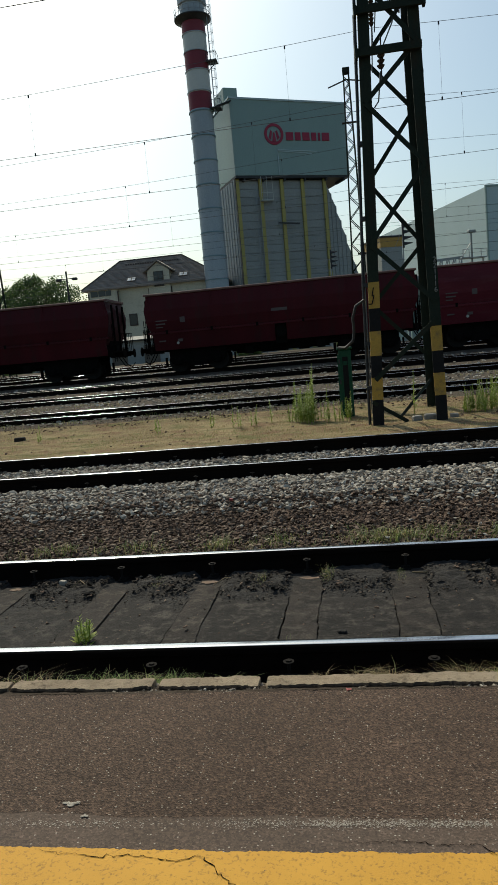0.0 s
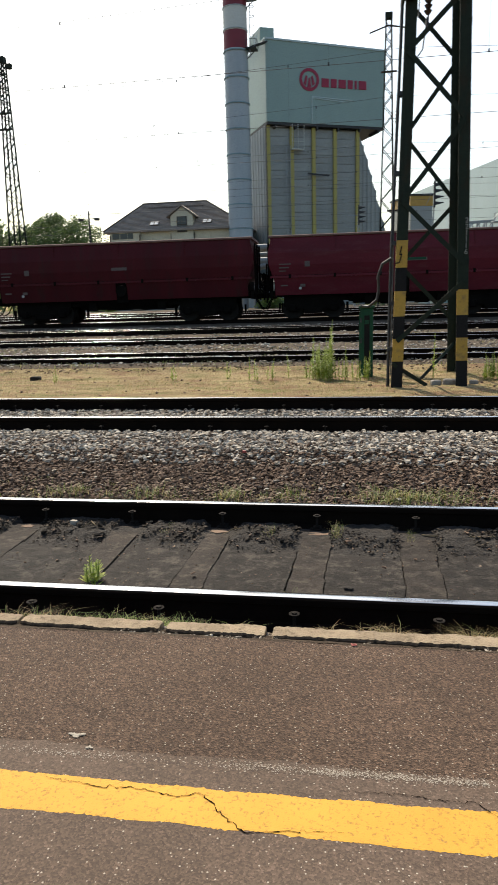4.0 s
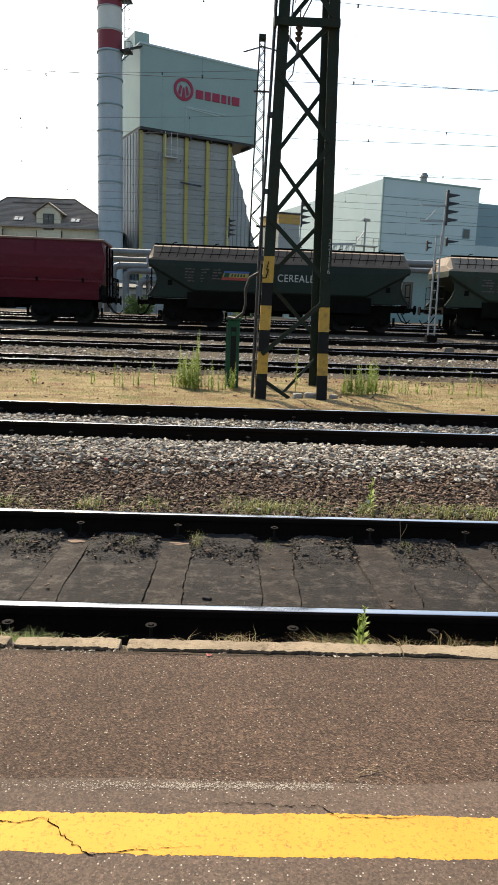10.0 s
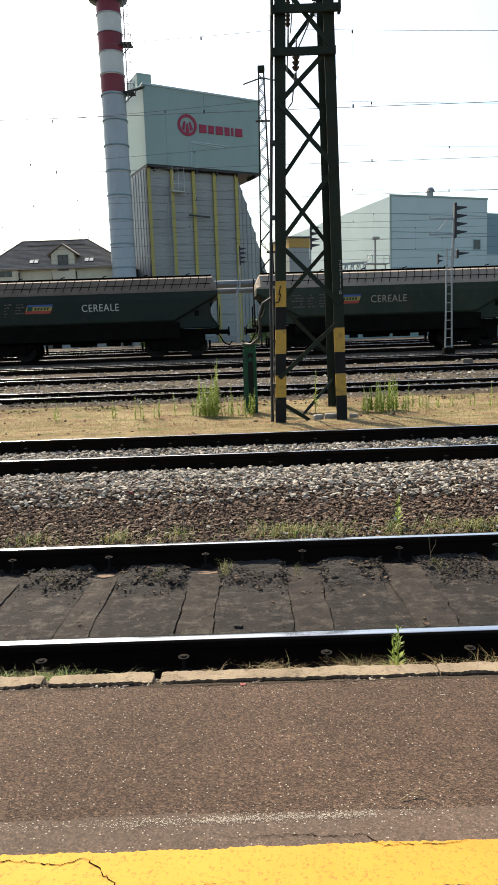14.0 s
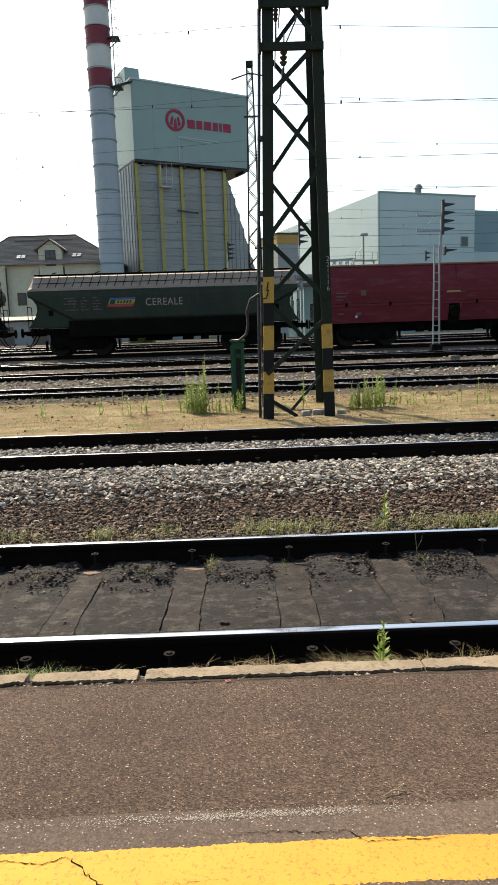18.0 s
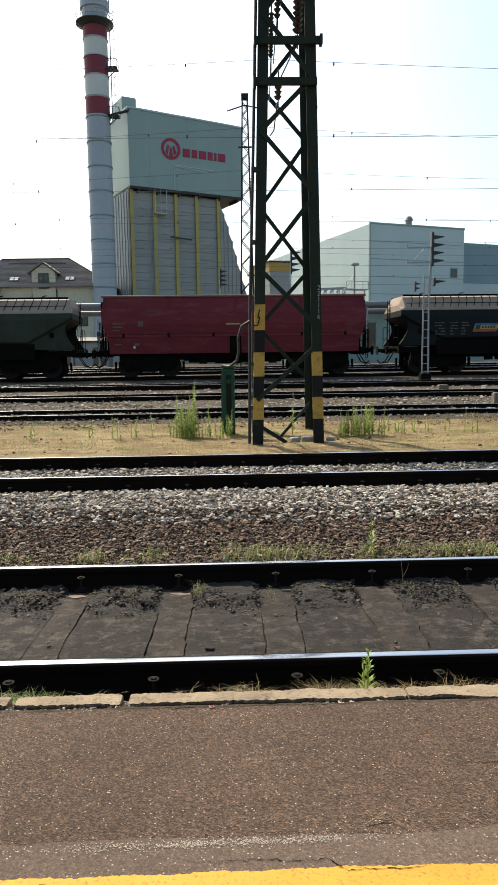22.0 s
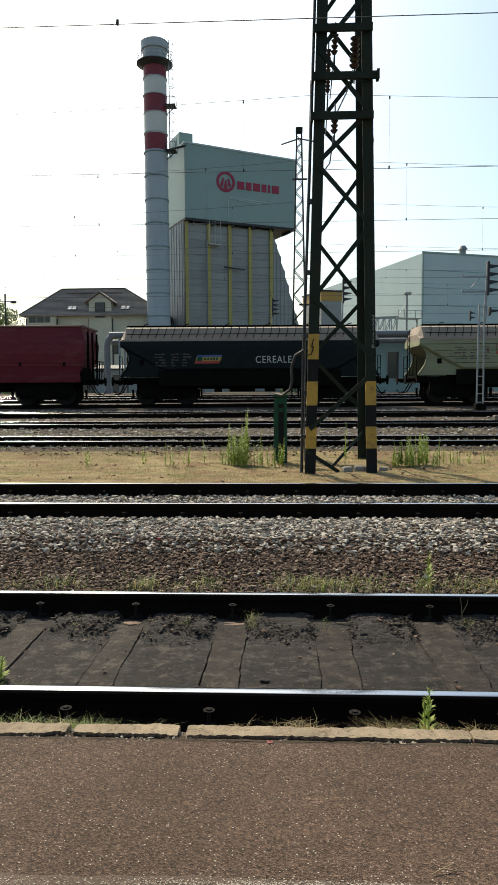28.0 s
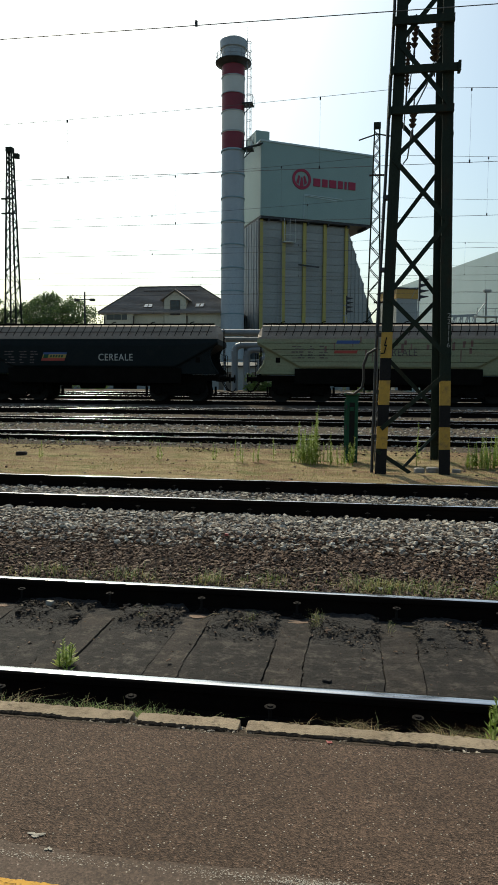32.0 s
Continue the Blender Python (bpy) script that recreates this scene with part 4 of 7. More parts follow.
def scatter_ballast():
    rng = np.random.default_rng(2)

    def rows(n, x0, x1, y0, y1, s0, s1, lift=0.0, skip=()):
        x, y = rng.uniform(x0, x1, n), rng.uniform(y0, y1, n)
        for a, b in skip:
            keep = (y < a) | (y > b)
            x, y = x[keep], y[keep]
        z = np.interp(y, [p[0] for p in PROFILE], [p[1] for p in PROFILE]) + rng.uniform(-0.3, 1, len(y)) * 0.02 + lift
        return np.stack([x, y, z, rng.uniform(s0, s1, len(x))], -1)

    def bays(n, y0, y1, s0, s1, lift):
        """Only in the bays between the sleeper tops, and there in drifts."""
        r = rows(n, -6, 4.5, y0, y1, s0, s1, lift)
        tops = [(-2.4, -2.15), (-1.62, -1.42), (-1.0, -0.8), (-0.36, -0.16), (0.28, 0.48), (0.91, 1.13), (1.6, 1.8), (2.3, 2.5)]
        keep = [not any(a < p[0] < b for a, b in tops) and noise.noise((p[0] * 3.3, p[1] * 4, 8.0)) > -0.25 for p in r]
        return r[np.array(keep)]

    near = (3.9, 4.08)
    far_ = (5.41, 5.59)
    heap("ballast_stones", M_STONES, np.concatenate([rows(26000, -8.5, 4.5, 3.0, 6.15, 0.02, 0.044, 0.0, (near, far_)), rows(15000, -8.5, 4.5, 3.1, 3.85, 0.02, 0.044, 0.026), rows(1900, -8.5, 4.5, 2.75, 3.15, 0.018, 0.04, 0.02), rows(300, -8.5, 4.5, 1.8, 2.6, 0.016, 0.034, 0.012),
         rows(8000, -8.5, 4.5, 4.1, 5.4, 0.022, 0.045, 0.015)]), "sharp grey ballast stones round the second track", "ballast")
    heap("brown_ballast_stones", M_STONES_BROWN, np.concatenate([rows(38000, -6.6, 3.7, 1.6, 3.1, 0.013, 0.032, 0.0), rows(3200, -7.0, 3.9, 3.0, 3.5, 0.016, 0.036, 0.026), bays(500, 1.0, 1.44, 0.006, 0.02, 0.024), rows(900, -6, 4.5, 0.15, 1.2, 0.003, 0.011, 0.012), rows(60, -6, 4.5, 0.15, 1.2, 0.012, 0.024, 0.014),
         rows(700, -4, 3, -0.5, -0.12, 0.012, 0.03, 0.0)]), "rust-brown ballast stones beside the platform track", "ballast")
    clods = np.concatenate([bays(7500, 1.08, 1.43, 0.004, 0.018, 0.02), bays(420, 1.08, 1.43, 0.018, 0.038, 0.016), bays(1600, 0.92, 1.15, 0.004, 0.014, 0.012), rows(260, -6, 4.5, 0.1, 0.3, 0.008, 0.03, 0.012), rows(700, -6, 4.5, -0.5, -0.1, 0.01, 0.04, 0.0)])
    heap("soil_clods", M_RUBBLE, clods, "dark crumbled soil and rubble along the rails", "soil")
    heap("strip_clods", M_STONES_BROWN, np.concatenate([rows(300, -14, 9, 6.4, 9.8, 0.012, 0.045, 0.0), rows(1300, -16, 10, 10.1, 10.9, 0.015, 0.045, 0.0)]), "loose brown clods and stones on the grass strip", "rubble")
    heap("yard_stones", M_STONES, np.concatenate([rows(7000, -18, 9, 10.8, 14.6, 0.03, 0.06), rows(5500, -22, 11, 14.6, 19.0, 0.04, 0.075), rows(3000, -28, 14, 19.0, 26.0, 0.05, 0.09)]),
         "coarse pale ballast of the sidings", "ballast")


scatter_ballast()


# ---- the power plant, house and far buildings ----
TURN = 20.0


def lettering(text, size, mat, name, parent, m, depth=0.02, label="", spacing=1.0):
    cu = bpy.data.curves.new(name, "FONT")
    cu.body, cu.size, cu.extrude, cu.align_x, cu.align_y = text, size, depth, "CENTER", "CENTER"
    cu.space_character = spacing
    tmp = new(name, cu)
    dg = bpy.context.evaluated_depsgraph_get()
    me = bpy.data.meshes.new_from_object(tmp.evaluated_get(dg))
    bpy.data.objects.remove(tmp)
    me.materials.clear()
    me.materials.append(mat)
    ob = part(name, me, mat, parent, label)
    ob.matrix_local = m
    return ob


def boiler_house():
    b = thing("boiler_house", pose(-13.6, 101.0, 0.6, 0, 0, 27.0), "tall boiler house, pale green head over grey panelled body", "power plant")
    W, D, Z0, Z1 = 18.1, 13.0, 26.0, 36.6
    head = Shape()
    head.loft([[(-0.4, y, Z0), (W, y, Z0), (W, y, Z1 - 0.3), (-0.4, y, Z1)] for y in (0, D)])
    part("head", head, M_CLAD, b, "pale green clad upper block")
    cap = Shape()
    cap.loft([[(-0.5, -0.12, Z1 + dz), (W + 0.1, -0.12, Z1 - 0.3 + dz), (W + 0.1, D + 0.1, Z1 - 0.3 + dz), (-0.5, D + 0.1, Z1 + dz)] for dz in (0.0, 0.25)])
    part("roof_edge", cap, M_B2, b)
    box = Shape().box(0.2, 2.4, 4.0, 9, Z1, Z1 + 3.0, 0.05)
    pent = part("roof_hatch", box, M_CLAD, b, "small pale green rooftop box")
    part("louvre", Shape().box(0.17, 0.2, 5.2, 6.6, Z1 + 0.9, Z1 + 2.4), M_B2D, pent)
    fl = Shape().box(-0.35, W - 0.05, 0.05, D, Z0 - 0.35, Z0 - 0.002)
    part("soffit", fl, M_DARKMETAL, b)
    for x in (1.0, 4.0, 7.4, 10.7, 14.2, 17.2):
        part("soffit_beam", Shape().bar((x, 0.1, Z0 - 0.55), (x, 3, Z0 - 0.55), 0.25, 0.4), M_DARKMETAL, b)
    core = Shape().box(0.1, 14.3, 1.2, D, 0, Z0 - 0.4)
    part("body_core", core, M_PANEL, b)
    # corrugated front panels, row by row between the columns
    rows, cols = 22, [0.0, 3.6, 7.0, 10.4, 14.05]
    hz = (Z0 - 0.6) / rows
    pan = {}
    for c0, c1 in zip(cols, cols[1:]):
        for k in range(rows):
            key = round(c1 - c0, 2)
            if key not in pan:
                s = Shape()
                s.box(0.02, c1 - c0 - 0.02, 0.9, 1.2, 0.014, hz - 0.014, 0.016)
                for r in (0.2, 0.5, 0.8):
                    s.box(0.05, c1 - c0 - 0.05, 0.86, 0.9, hz * r - 0.08, hz * r + 0.06)
                pan[key] = s.mesh("wall_panel", M_PANEL)
            o = part("wall_panel", pan[key], None, b)
            o.location = (c0, 0, k * hz)
    for x in cols:
        col = Shape().bar((x, 0.72, 0), (x, 0.72, Z0 - 0.4), 0.52, 0.3, (0, 1, 0))
        for k in range(6):
            col.bar((x - 0.3, 0.7, 3.5 + 4 * k), (x + 0.3, 0.7, 3.5 + 4 * k), 0.3, 0.18)
        part("column", col, M_YCOL, b, "yellow painted steel column")
    # narrow ladder shaft with small platforms
    lad = Shape()
    for x in (2.6, 3.2):
        lad.bar((x, 0.35, 4), (x, 0.35, Z0 - 3), 0.07, 0.07, (0, 1, 0))
    for k in range(50):
        z = 4.2 + k * 0.39
        lad.bar((2.6, 0.35, z), (3.2, 0.35, z), 0.05, 0.05)
    part("ladder", lad, M_GALV, b)
    for x, z in ((4.3, Z0 - 3.6), (3.4, 9.2)):
        pl = Shape().box(x - 0.9, x + 0.9, -0.1, 0.7, z, z + 0.12)
        for q in (-0.9, 0, 0.9):
            pl.bar((x + q, -0.1, z), (x + q, -0.1, z + 3.4 if z > 15 else z + 1.1), 0.05, 0.05, (0, 1, 0))
        pl.bar((x - 0.9, -0.1, z + 1.1), (x + 0.9, -0.1, z + 1.1), 0.05, 0.05)
        part("platform", pl, M_CHIM_W, b, "white hung service platform")
    part("crane_beam", Shape().bar((5.8, 0.1, 19.2), (9.2, 0.1, 19.0), 0.2, 0.2), M_DARKMETAL, b)
    # grey casing on the side by the chimney
    part("side_casing", Shape().box(-0.38, 0.09, 1.0, D - 0.2, 0, Z0 - 0.36), M_CASING, b, "grey ribbed side casing")
    for k in range(9):
        part("casing_rib", Shape().box(-0.47, -0.382, 1.6 + 1.25 * k, 1.8 + 1.25 * k, 0, Z0 - 0.4), M_CASING, b)
    part("shadow_gap", Shape().box(-0.36, -0.27, 0.55, 0.98, 0, Z0 - 0.4), M_DARKMETAL, b)
    # stepped ducts leaning against the far side
    for i, (x, top) in enumerate(((14.8, 24.0), (15.5, 22.2), (16.2, 20.0), (16.9, 17.8), (17.6, 15.4), (18.3, 13.2), (19.0, 11.2), (19.7, 9.4))):
        d = Shape().box(x - 0.3, x + 0.3, 0.9, 8, 0, top - 0.5, 0.04)
        d.loft([[(x - 0.3, y, top - 0.5), (x + 0.3, y, top - 0.5), (x + 0.3, y, top - 0.6), (x - 0.3, y, top + 0.7)] for y in (0.9, 8)])
        d.tube((x + 0.3, 0.85, 0), (x + 0.3, 0.85, top - 0.6), 0.1, 0.1, 8)
        part("duct", d, M_PANEL, b)
    # wordmark and ring
    ring = Shape()
    n, ro, ri = 32, 1.5, 1.12
    for r, y in ((ro, -0.12), (ri, -0.12), (ri, 0.0), (ro, 0.0)):
        ring.v += [(6.1 + r * math.cos(6.2832 * i / n), y, 31.8 + r * math.sin(6.2832 * i / n)) for i in range(n)]
    for k in range(4):
        ring.f += [(k * n + i, k * n + (i + 1) % n, ((k + 1) % 4) * n + (i + 1) % n, ((k + 1) % 4) * n + i) for i in range(n)]
    emblem = part("emblem", ring, M_LOGO, b, "round red emblem")
    drop = Shape()
    drop.loft([[(6.1 - 0.3, y, 30.75), (6.1 + 0.3, y, 30.75), (6.1 + 0.12, y, 31.9), (6.1, y, 32.1), (6.1 - 0.12, y, 31.9)] for y in (-0.1, 0.0)])
    for d in (-1, 1):
        drop.loft([[(6.1 + d * 0.5, y, 31.0), (6.1 + d * 0.85, y, 31.3), (6.1 + d * 0.5, y, 32.35), (6.1 + d * 0.28, y, 32.2)] for y in (-0.1, 0.0)])
    part("emblem_mark", drop, M_LOGO, emblem)
    # plain bold blocks in place of the company's name
    x = 8.0
    for w in (1.15, 0.9, 1.15, 0.8, 0.35, 1.2):
        part("wordmark_block", Shape().box(x, x + w, -0.12, 0.0, 30.95, 32.1, 0.03), M_LOGO, b, "bold red block")
        x += w + 0.3
    fr = Shape()
    for a, c in (((6.5, -0.06, 29.6), (12.8, -0.06, 29.4)), ((6.5, -0.06, 29.5), (6.5, -0.06, Z0)), ((6.5, -0.05, 29.45), (12.0, -0.05, 29.1))):
        fr.bar(a, c, 0.1, 0.12)
    part("cladding_seam", fr, M_B2, b)
    return b


boiler_house()


def chimney():
    c = thing("chimney", pose(-17.95, 100.0, 0.6), "tall steel chimney with red and white bands", "chimney")
    r = 1.66
    part("lower_shaft", Shape().spun([(1.75, 0), (1.7, 20), (r, 35.1)], 28), M_CHIM, c, "grey steel shaft", True)
    z = 35.1
    for k, (h, m) in enumerate(((2.3, M_CHIM_R), (2.9, M_CHIM_W), (2.5, M_CHIM_R), (2.4, M_CHIM_W), (2.3, M_CHIM_R))):
        part("band", Shape().spun([(r, z), (r, z + h - 0.002)], 28), m, c, "red band" if m is M_CHIM_R else "white band", True)
        z += h
    part("crown", Shape().spun([(1.6, z), (1.72, z + 0.6), (1.72, z + 1.6), (1.95, z + 1.7), (1.98, z + 2.8), (1.8, z + 2.95)], 28), M_CHIM, c, "grey steel crown", True)
    for k in range(9):
        zz = 8 + 3.35 * k
        part("flange", Shape().spun([(1.7, zz), (1.79, zz), (1.79, zz + 0.14), (1.7, zz + 0.14)], 28), M_B2D, c)
    for zz in (37.5, 40.3, 42.8, 45.2):
        part("flange", Shape().spun([(1.66, zz), (1.76, zz), (1.76, zz + 0.1), (1.66, zz + 0.1)], 28), M_CHIM, c)
    zz = z - 0.2
    deck = Shape().spun([(1.7, zz - 0.5), (2.45, zz), (2.6, zz), (2.6, zz + 0.12), (1.7, zz + 0.12)], 28)
    gal = part("gallery", deck, M_DARKMETAL, c, "dark round service gallery")
    rail = Shape()
    pts = [(2.55 * math.cos(6.2832 * i / 20), 2.55 * math.sin(6.2832 * i / 20)) for i in range(21)]
    for h in (0.6, 1.15):
        rail.line([(x, y, zz + h) for x, y in pts], 0.035, 5)
    for x, y in pts[:-1]:
        rail.tube((x, y, zz), (x, y, zz + 1.15), 0.035, 0.035, 5)
    part("handrail", rail, M_GALV, gal)
    # caged ladder with rest platforms on the side
    lad = Shape()
    lx, ly = 2.1, -0.5
    for dy in (-0.25, 0.25):
        lad.tube((lx, ly + dy, 34), (lx, ly + dy, z + 3.0), 0.04, 0.04, 5)
    for k in range(50):
        h = 34.3 + 0.36 * k
        lad.tube((lx, ly - 0.25, h), (lx, ly + 0.25, h), 0.025, 0.025, 4)
    for k in range(13):
        h = 35.5 + 1.2 * k
        lad.line([(lx, ly - 0.3, h), (lx + 0.45, ly - 0.35, h), (lx + 0.65, ly, h), (lx + 0.45, ly + 0.35, h), (lx, ly + 0.3, h)], 0.03, 4)
    for dx, dy in ((0.45, -0.35), (0.65, 0), (0.45, 0.35)):
        lad.tube((lx + dx, ly + dy, 35.5), (lx + dx, ly + dy, 49.9), 0.025, 0.025, 4)
    part("caged_ladder", lad, M_GALV, c)
    for h in (41.3, 35.0):
        q = Shape().box(1.5, 3.0, -1.2, 0.6, h, h + 0.12)
        for x, y in ((1.6, -1.2), (3.0, -1.2), (3.0, 0.6)):
            q.tube((x, y, h), (x, y, h + 1.1), 0.035, 0.035, 5)
        q.line([(1.6, -1.2, h + 1.1), (3.0, -1.2, h + 1.1), (3.0, 0.6, h + 1.1)], 0.035, 5)
        q.bar((1.5, -0.3, h - 1.2), (2.9, -0.3, h), 0.1, 0.1)
        part("rest_platform", q, M_DARKMETAL, c)
    w = Shape().bar((1.5, -0.3, 35.2), (4.2, 0.8, 36.2), 0.9, 0.12)
    part("walkway", w, M_DARKMETAL, c)
    return c


chimney()


def house():
    h = thing("house", pose(-27.7, 100, 0.6), "old cream plastered house with a hipped grey roof", "house")
    body = Shape().box(-9.6, 10.0, 0, 11, 0, 11.9)
    part("wall", body, M_PLASTER, h, "weathered cream plaster wall")
    part("wing_wall", Shape().box(-10.0, -5.4, -0.5, 4, 0, 11.64), M_PLASTER, h)
    roof = Shape()
    e, zr, ze = 0.8, 16.3, 11.9
    xl, xr = -6.1, 3.8
    roof.add([(-10.9, -e, ze), (10.9, -e, ze), (10.9, 11 + e, ze), (-10.9, 11 + e, ze), (xl, 4.5, zr), (xr, 4.5, zr),
              (-10.9, -e, ze - 0.25), (10.9, -e, ze - 0.25), (10.9, 11 + e, ze - 0.25), (-10.9, 11 + e, ze - 0.25)],
             [(0, 1, 5, 4), (1, 2, 5), (2, 3, 4, 5), (3, 0, 4), (0, 6, 7, 1), (1, 7, 8, 2), (2, 8, 9, 3), (3, 9, 6, 0), (9, 8, 7, 6)])
    rf = part("roof", roof, M_TILE, h, "weathered grey tiled hipped roof")
    ridge = Shape().tube((xl, 4.5, zr), (xr, 4.5, zr), 0.13, 0.13, 8)
    for sx, ex in ((xl, -10.9), (xr, 10.9)):
        ridge.tube((sx, 4.5, zr), (ex, -e, ze), 0.11, 0.11, 8)
    part("ridge_tiles", ridge, M_TRIM, rf)
    slope = lambda u: (-e + (4.5 + e) * u, ze + (zr - ze) * u)
    for k in range(1, 22):
        tiles = Shape()
        u = k / 22
        y, z = slope(u)
        tiles.bar((-10.9 + (xl + 10.9) * u, y, z + 0.01), (10.9 + (xr - 10.9) * u, y, z + 0.01), 0.1, 0.035)
        part("tile_course", tiles, M_TILE, rf)
    # a row of snow guards under the ridge
    y, z = slope(0.8)
    for k in range(22):
        part("snow_guard", Shape().box(-4.9 + 0.39 * k, -4.7 + 0.39 * k, y - 0.12, y + 0.02, z, z + 0.16), M_TRIM, rf)
    # dormer with one window, its wall carried on down
    d = Shape().loft([[(-0.6, y, 0.1), (2.75, y, 0.1), (2.75, y, 13.75), (1.07, y, 14.95), (-0.6, y, 13.75)] for y in (-0.35, 3.4)])
    dm = part("dormer", d, M_PLASTER, h, "plastered dormer with a small gabled roof")
    for x in (-1, 1):
        g = Shape().loft([[(1.07, y, 15.05), (1.07 + x * 2.25, y, 13.5), (1.07 + x * 2.25, y, 13.68), (1.07, y, 15.25)] for y in (-0.7, 3.8)])
        part("dormer_roof", g, M_TILE, dm)
    w = Shape().box(0.35, 1.85, -0.45, -0.36, 11.4, 13.6)
    win = part("window", w, M_TRIM, dm)
    for x0, x1, z0, z1 in ((0.47, 1.05, 11.55, 12.4), (1.15, 1.73, 11.55, 12.4), (0.47, 1.05, 12.5, 13.48), (1.15, 1.73, 12.5, 13.48)):
        part("pane", Shape().box(x0, x1, -0.48, -0.455, z0, z1), M_GLASS, win)
    for x in (-3.25, 4.75):
        y, z = slope(0.2)
        sk = part("skylight", Shape().bar((x - 0.68, y, z + 0.07), (x + 0.68, y, z + 0.07), 0.95, 0.14, (0, -0.64, 0.77)), M_TRIM, rf, "pair of roof windows, sky reflection put into pale panes")
        for k in (-1, 1):
            part("pane", Shape().bar((x + k * 0.33 - 0.25, y - 0.06, z + 0.135), (x + k * 0.33 + 0.25, y - 0.06, z + 0.135), 0.7, 0.03, (0, -0.64, 0.77)), M_SKY_PANE, sk)
    for x0, x1 in ((-9.6, -8.5), (-8.4, -7.3), (-7.2, -6.4)):
        part("window", Shape().box(x0, x1, -0.56, -0.49, 10.75, 11.55), M_GLASS, h)
    for x in (-4.2, -2.2, 4.6, 6.8):
        part("window", Shape().box(x - 0.5, x + 0.5, -0.06, 0.02, 10.2, 10.95), M_PLASTER, h, "bricked-up plastered window recess")
    for x in (-9, -6.5, -3.5, -0.5, 3.0, 6.5, 9.2):
        for z in (2.0, 6.0):
            yy = -0.56 if x < -6 else -0.06
            fr = part("window", Shape().box(x - 0.65, x + 0.65, yy, yy + 0.07, z, z + 1.8), M_TRIM, h)
            part("pane", Shape().box(x - 0.5, x + 0.5, yy - 0.03, yy - 0.004, z + 0.15, z + 1.65), M_GLASS, fr)
    tb = Shape()
    for x in (-9.95, -5.35, -0.68, 2.83):
        tb.box(x - 0.08, x + 0.08, -0.62 if x < -5 else -0.1, -0.5 if x < -5 else 0.0, 0, 11.3)
    part("downpipe", tb, M_TRIM, h)


house()


def hall():
    """The large hall, its lower dark wing and roof vent."""
    b = thing("factory_hall", pose(24.6, 120, 0.6, 0, 0, TURN), "large pale blue-grey clad factory hall", "factory hall")
    W, D, H = 20.0, 46.0, 23.9
    part("hall_body", Shape().loft([[(0, 0, 0), (W, 0, 0), (W, 0, H), (0, 0, H)], [(0, D, 0), (W, D, 0), (W, D, H - 0.3), (0, D, H - 0.3)]]), M_B2, b)
    part("parapet", Shape().box(-0.1, W + 0.1, -0.1, 0.2, H + 0.002, H + 0.3), M_CLAD, b)
    for k in range(7):
        part("cladding_joint", Shape().box(0, W, -0.05, 0, 3 + 3 * k, 3.08 + 3 * k), M_B2D, b)
    part("corner_trim", Shape().box(-0.12, 0.15, -0.12, 0.15, 0, H), M_CLAD, b)
    wing = Shape().box(W + 0.01, W + 26, 1.5, 24, 0, H - 2.0)
    part("wing", wing, M_B2D, b, "darker blue lower wing")
    part("wing_base", Shape().box(W + 0.02, W + 25.9, 1.2, 1.49, 0, 14.5), M_B2, b)
    v = Shape().tube((12.0, 6, H - 0.5), (12.0, 6, H + 2.3), 0.6, 0.6, 12).tube((12.0, 6, H + 2.3), (12.0, 6, H + 3.0), 0.9, 0.5, 12)
    v.tube((13.2, 6, H - 0.5), (13.2, 6, H + 1.3), 0.25, 0.25, 8)
    part("roof_vent", v, M_PIPE, b)
    w = part("window", Shape().box(17.0, 18.6, -0.08, 0, 15.2, 17.0), M_B2D, b)
    part("pane", Shape().box(17.15, 18.45, -0.1, -0.082, 15.35, 16.85), M_GLASS, w)


hall()


def small_plant_buildings():
    o = thing("conveyor_house", pose(6.7, 112, 0.6, 0, 0, TURN), "small grey plant building with an ochre band", "plant building")
    part("wall", Shape().box(0, 3.6, 0, 8, 0, 15.0), M_PANEL, o)
    part("band", Shape().box(-0.05, 3.65, -0.06, 8, 15.02, 16.5), M_ORANGE, o, "ochre cladding band")
    part("roof", Shape().box(-0.2, 3.8, -0.2, 8.2, 16.52, 16.75), M_DARKMETAL, o)
    s = thing("plant_shed", pose(-42, 78, 0.6, 0, 0, 4), "long low grey shed with pale metal wall", "shed")
    part("wall", Shape().box(0, 34, 0, 8, 0, 3.1), M_PANEL, s)
    part("roof", Shape().loft([[(-0.3, y, 3.12), (34.3, y, 3.12), (34.3, y, 3.3 + 0.08 * y), (-0.3, y, 3.3 + 0.08 * y)] for y in (-0.4, 8.4)]), M_DARKMETAL, s)
    for x in range(2, 33, 4):
        part("door_panel", Shape().box(x, x + 1.9, -0.06, 0, 0.1, 2.5), M_STONEGREY, s)
    q = thing("workshop", pose(6.5, 66, 0.6, 0, 0, 6), "pale workshop with dark upright windows", "workshop")
    part("wall", Shape().box(0, 26, 0, 9, 0, 5.6), M_CLAD, q)
    part("roof", Shape().box(-0.3, 26.3, -0.4, 9.3, 5.62, 5.9), M_GALV, q)
    for x in range(1, 25, 3):
        w = part("window", Shape().box(x, x + 1.3, -0.08, 0, 1.6, 4.4), M_GALV, q)
        part("pane", Shape().box(x + 0.1, x + 1.2, -0.1, -0.082, 1.7, 4.3), M_GLASS, w)


small_plant_buildings()


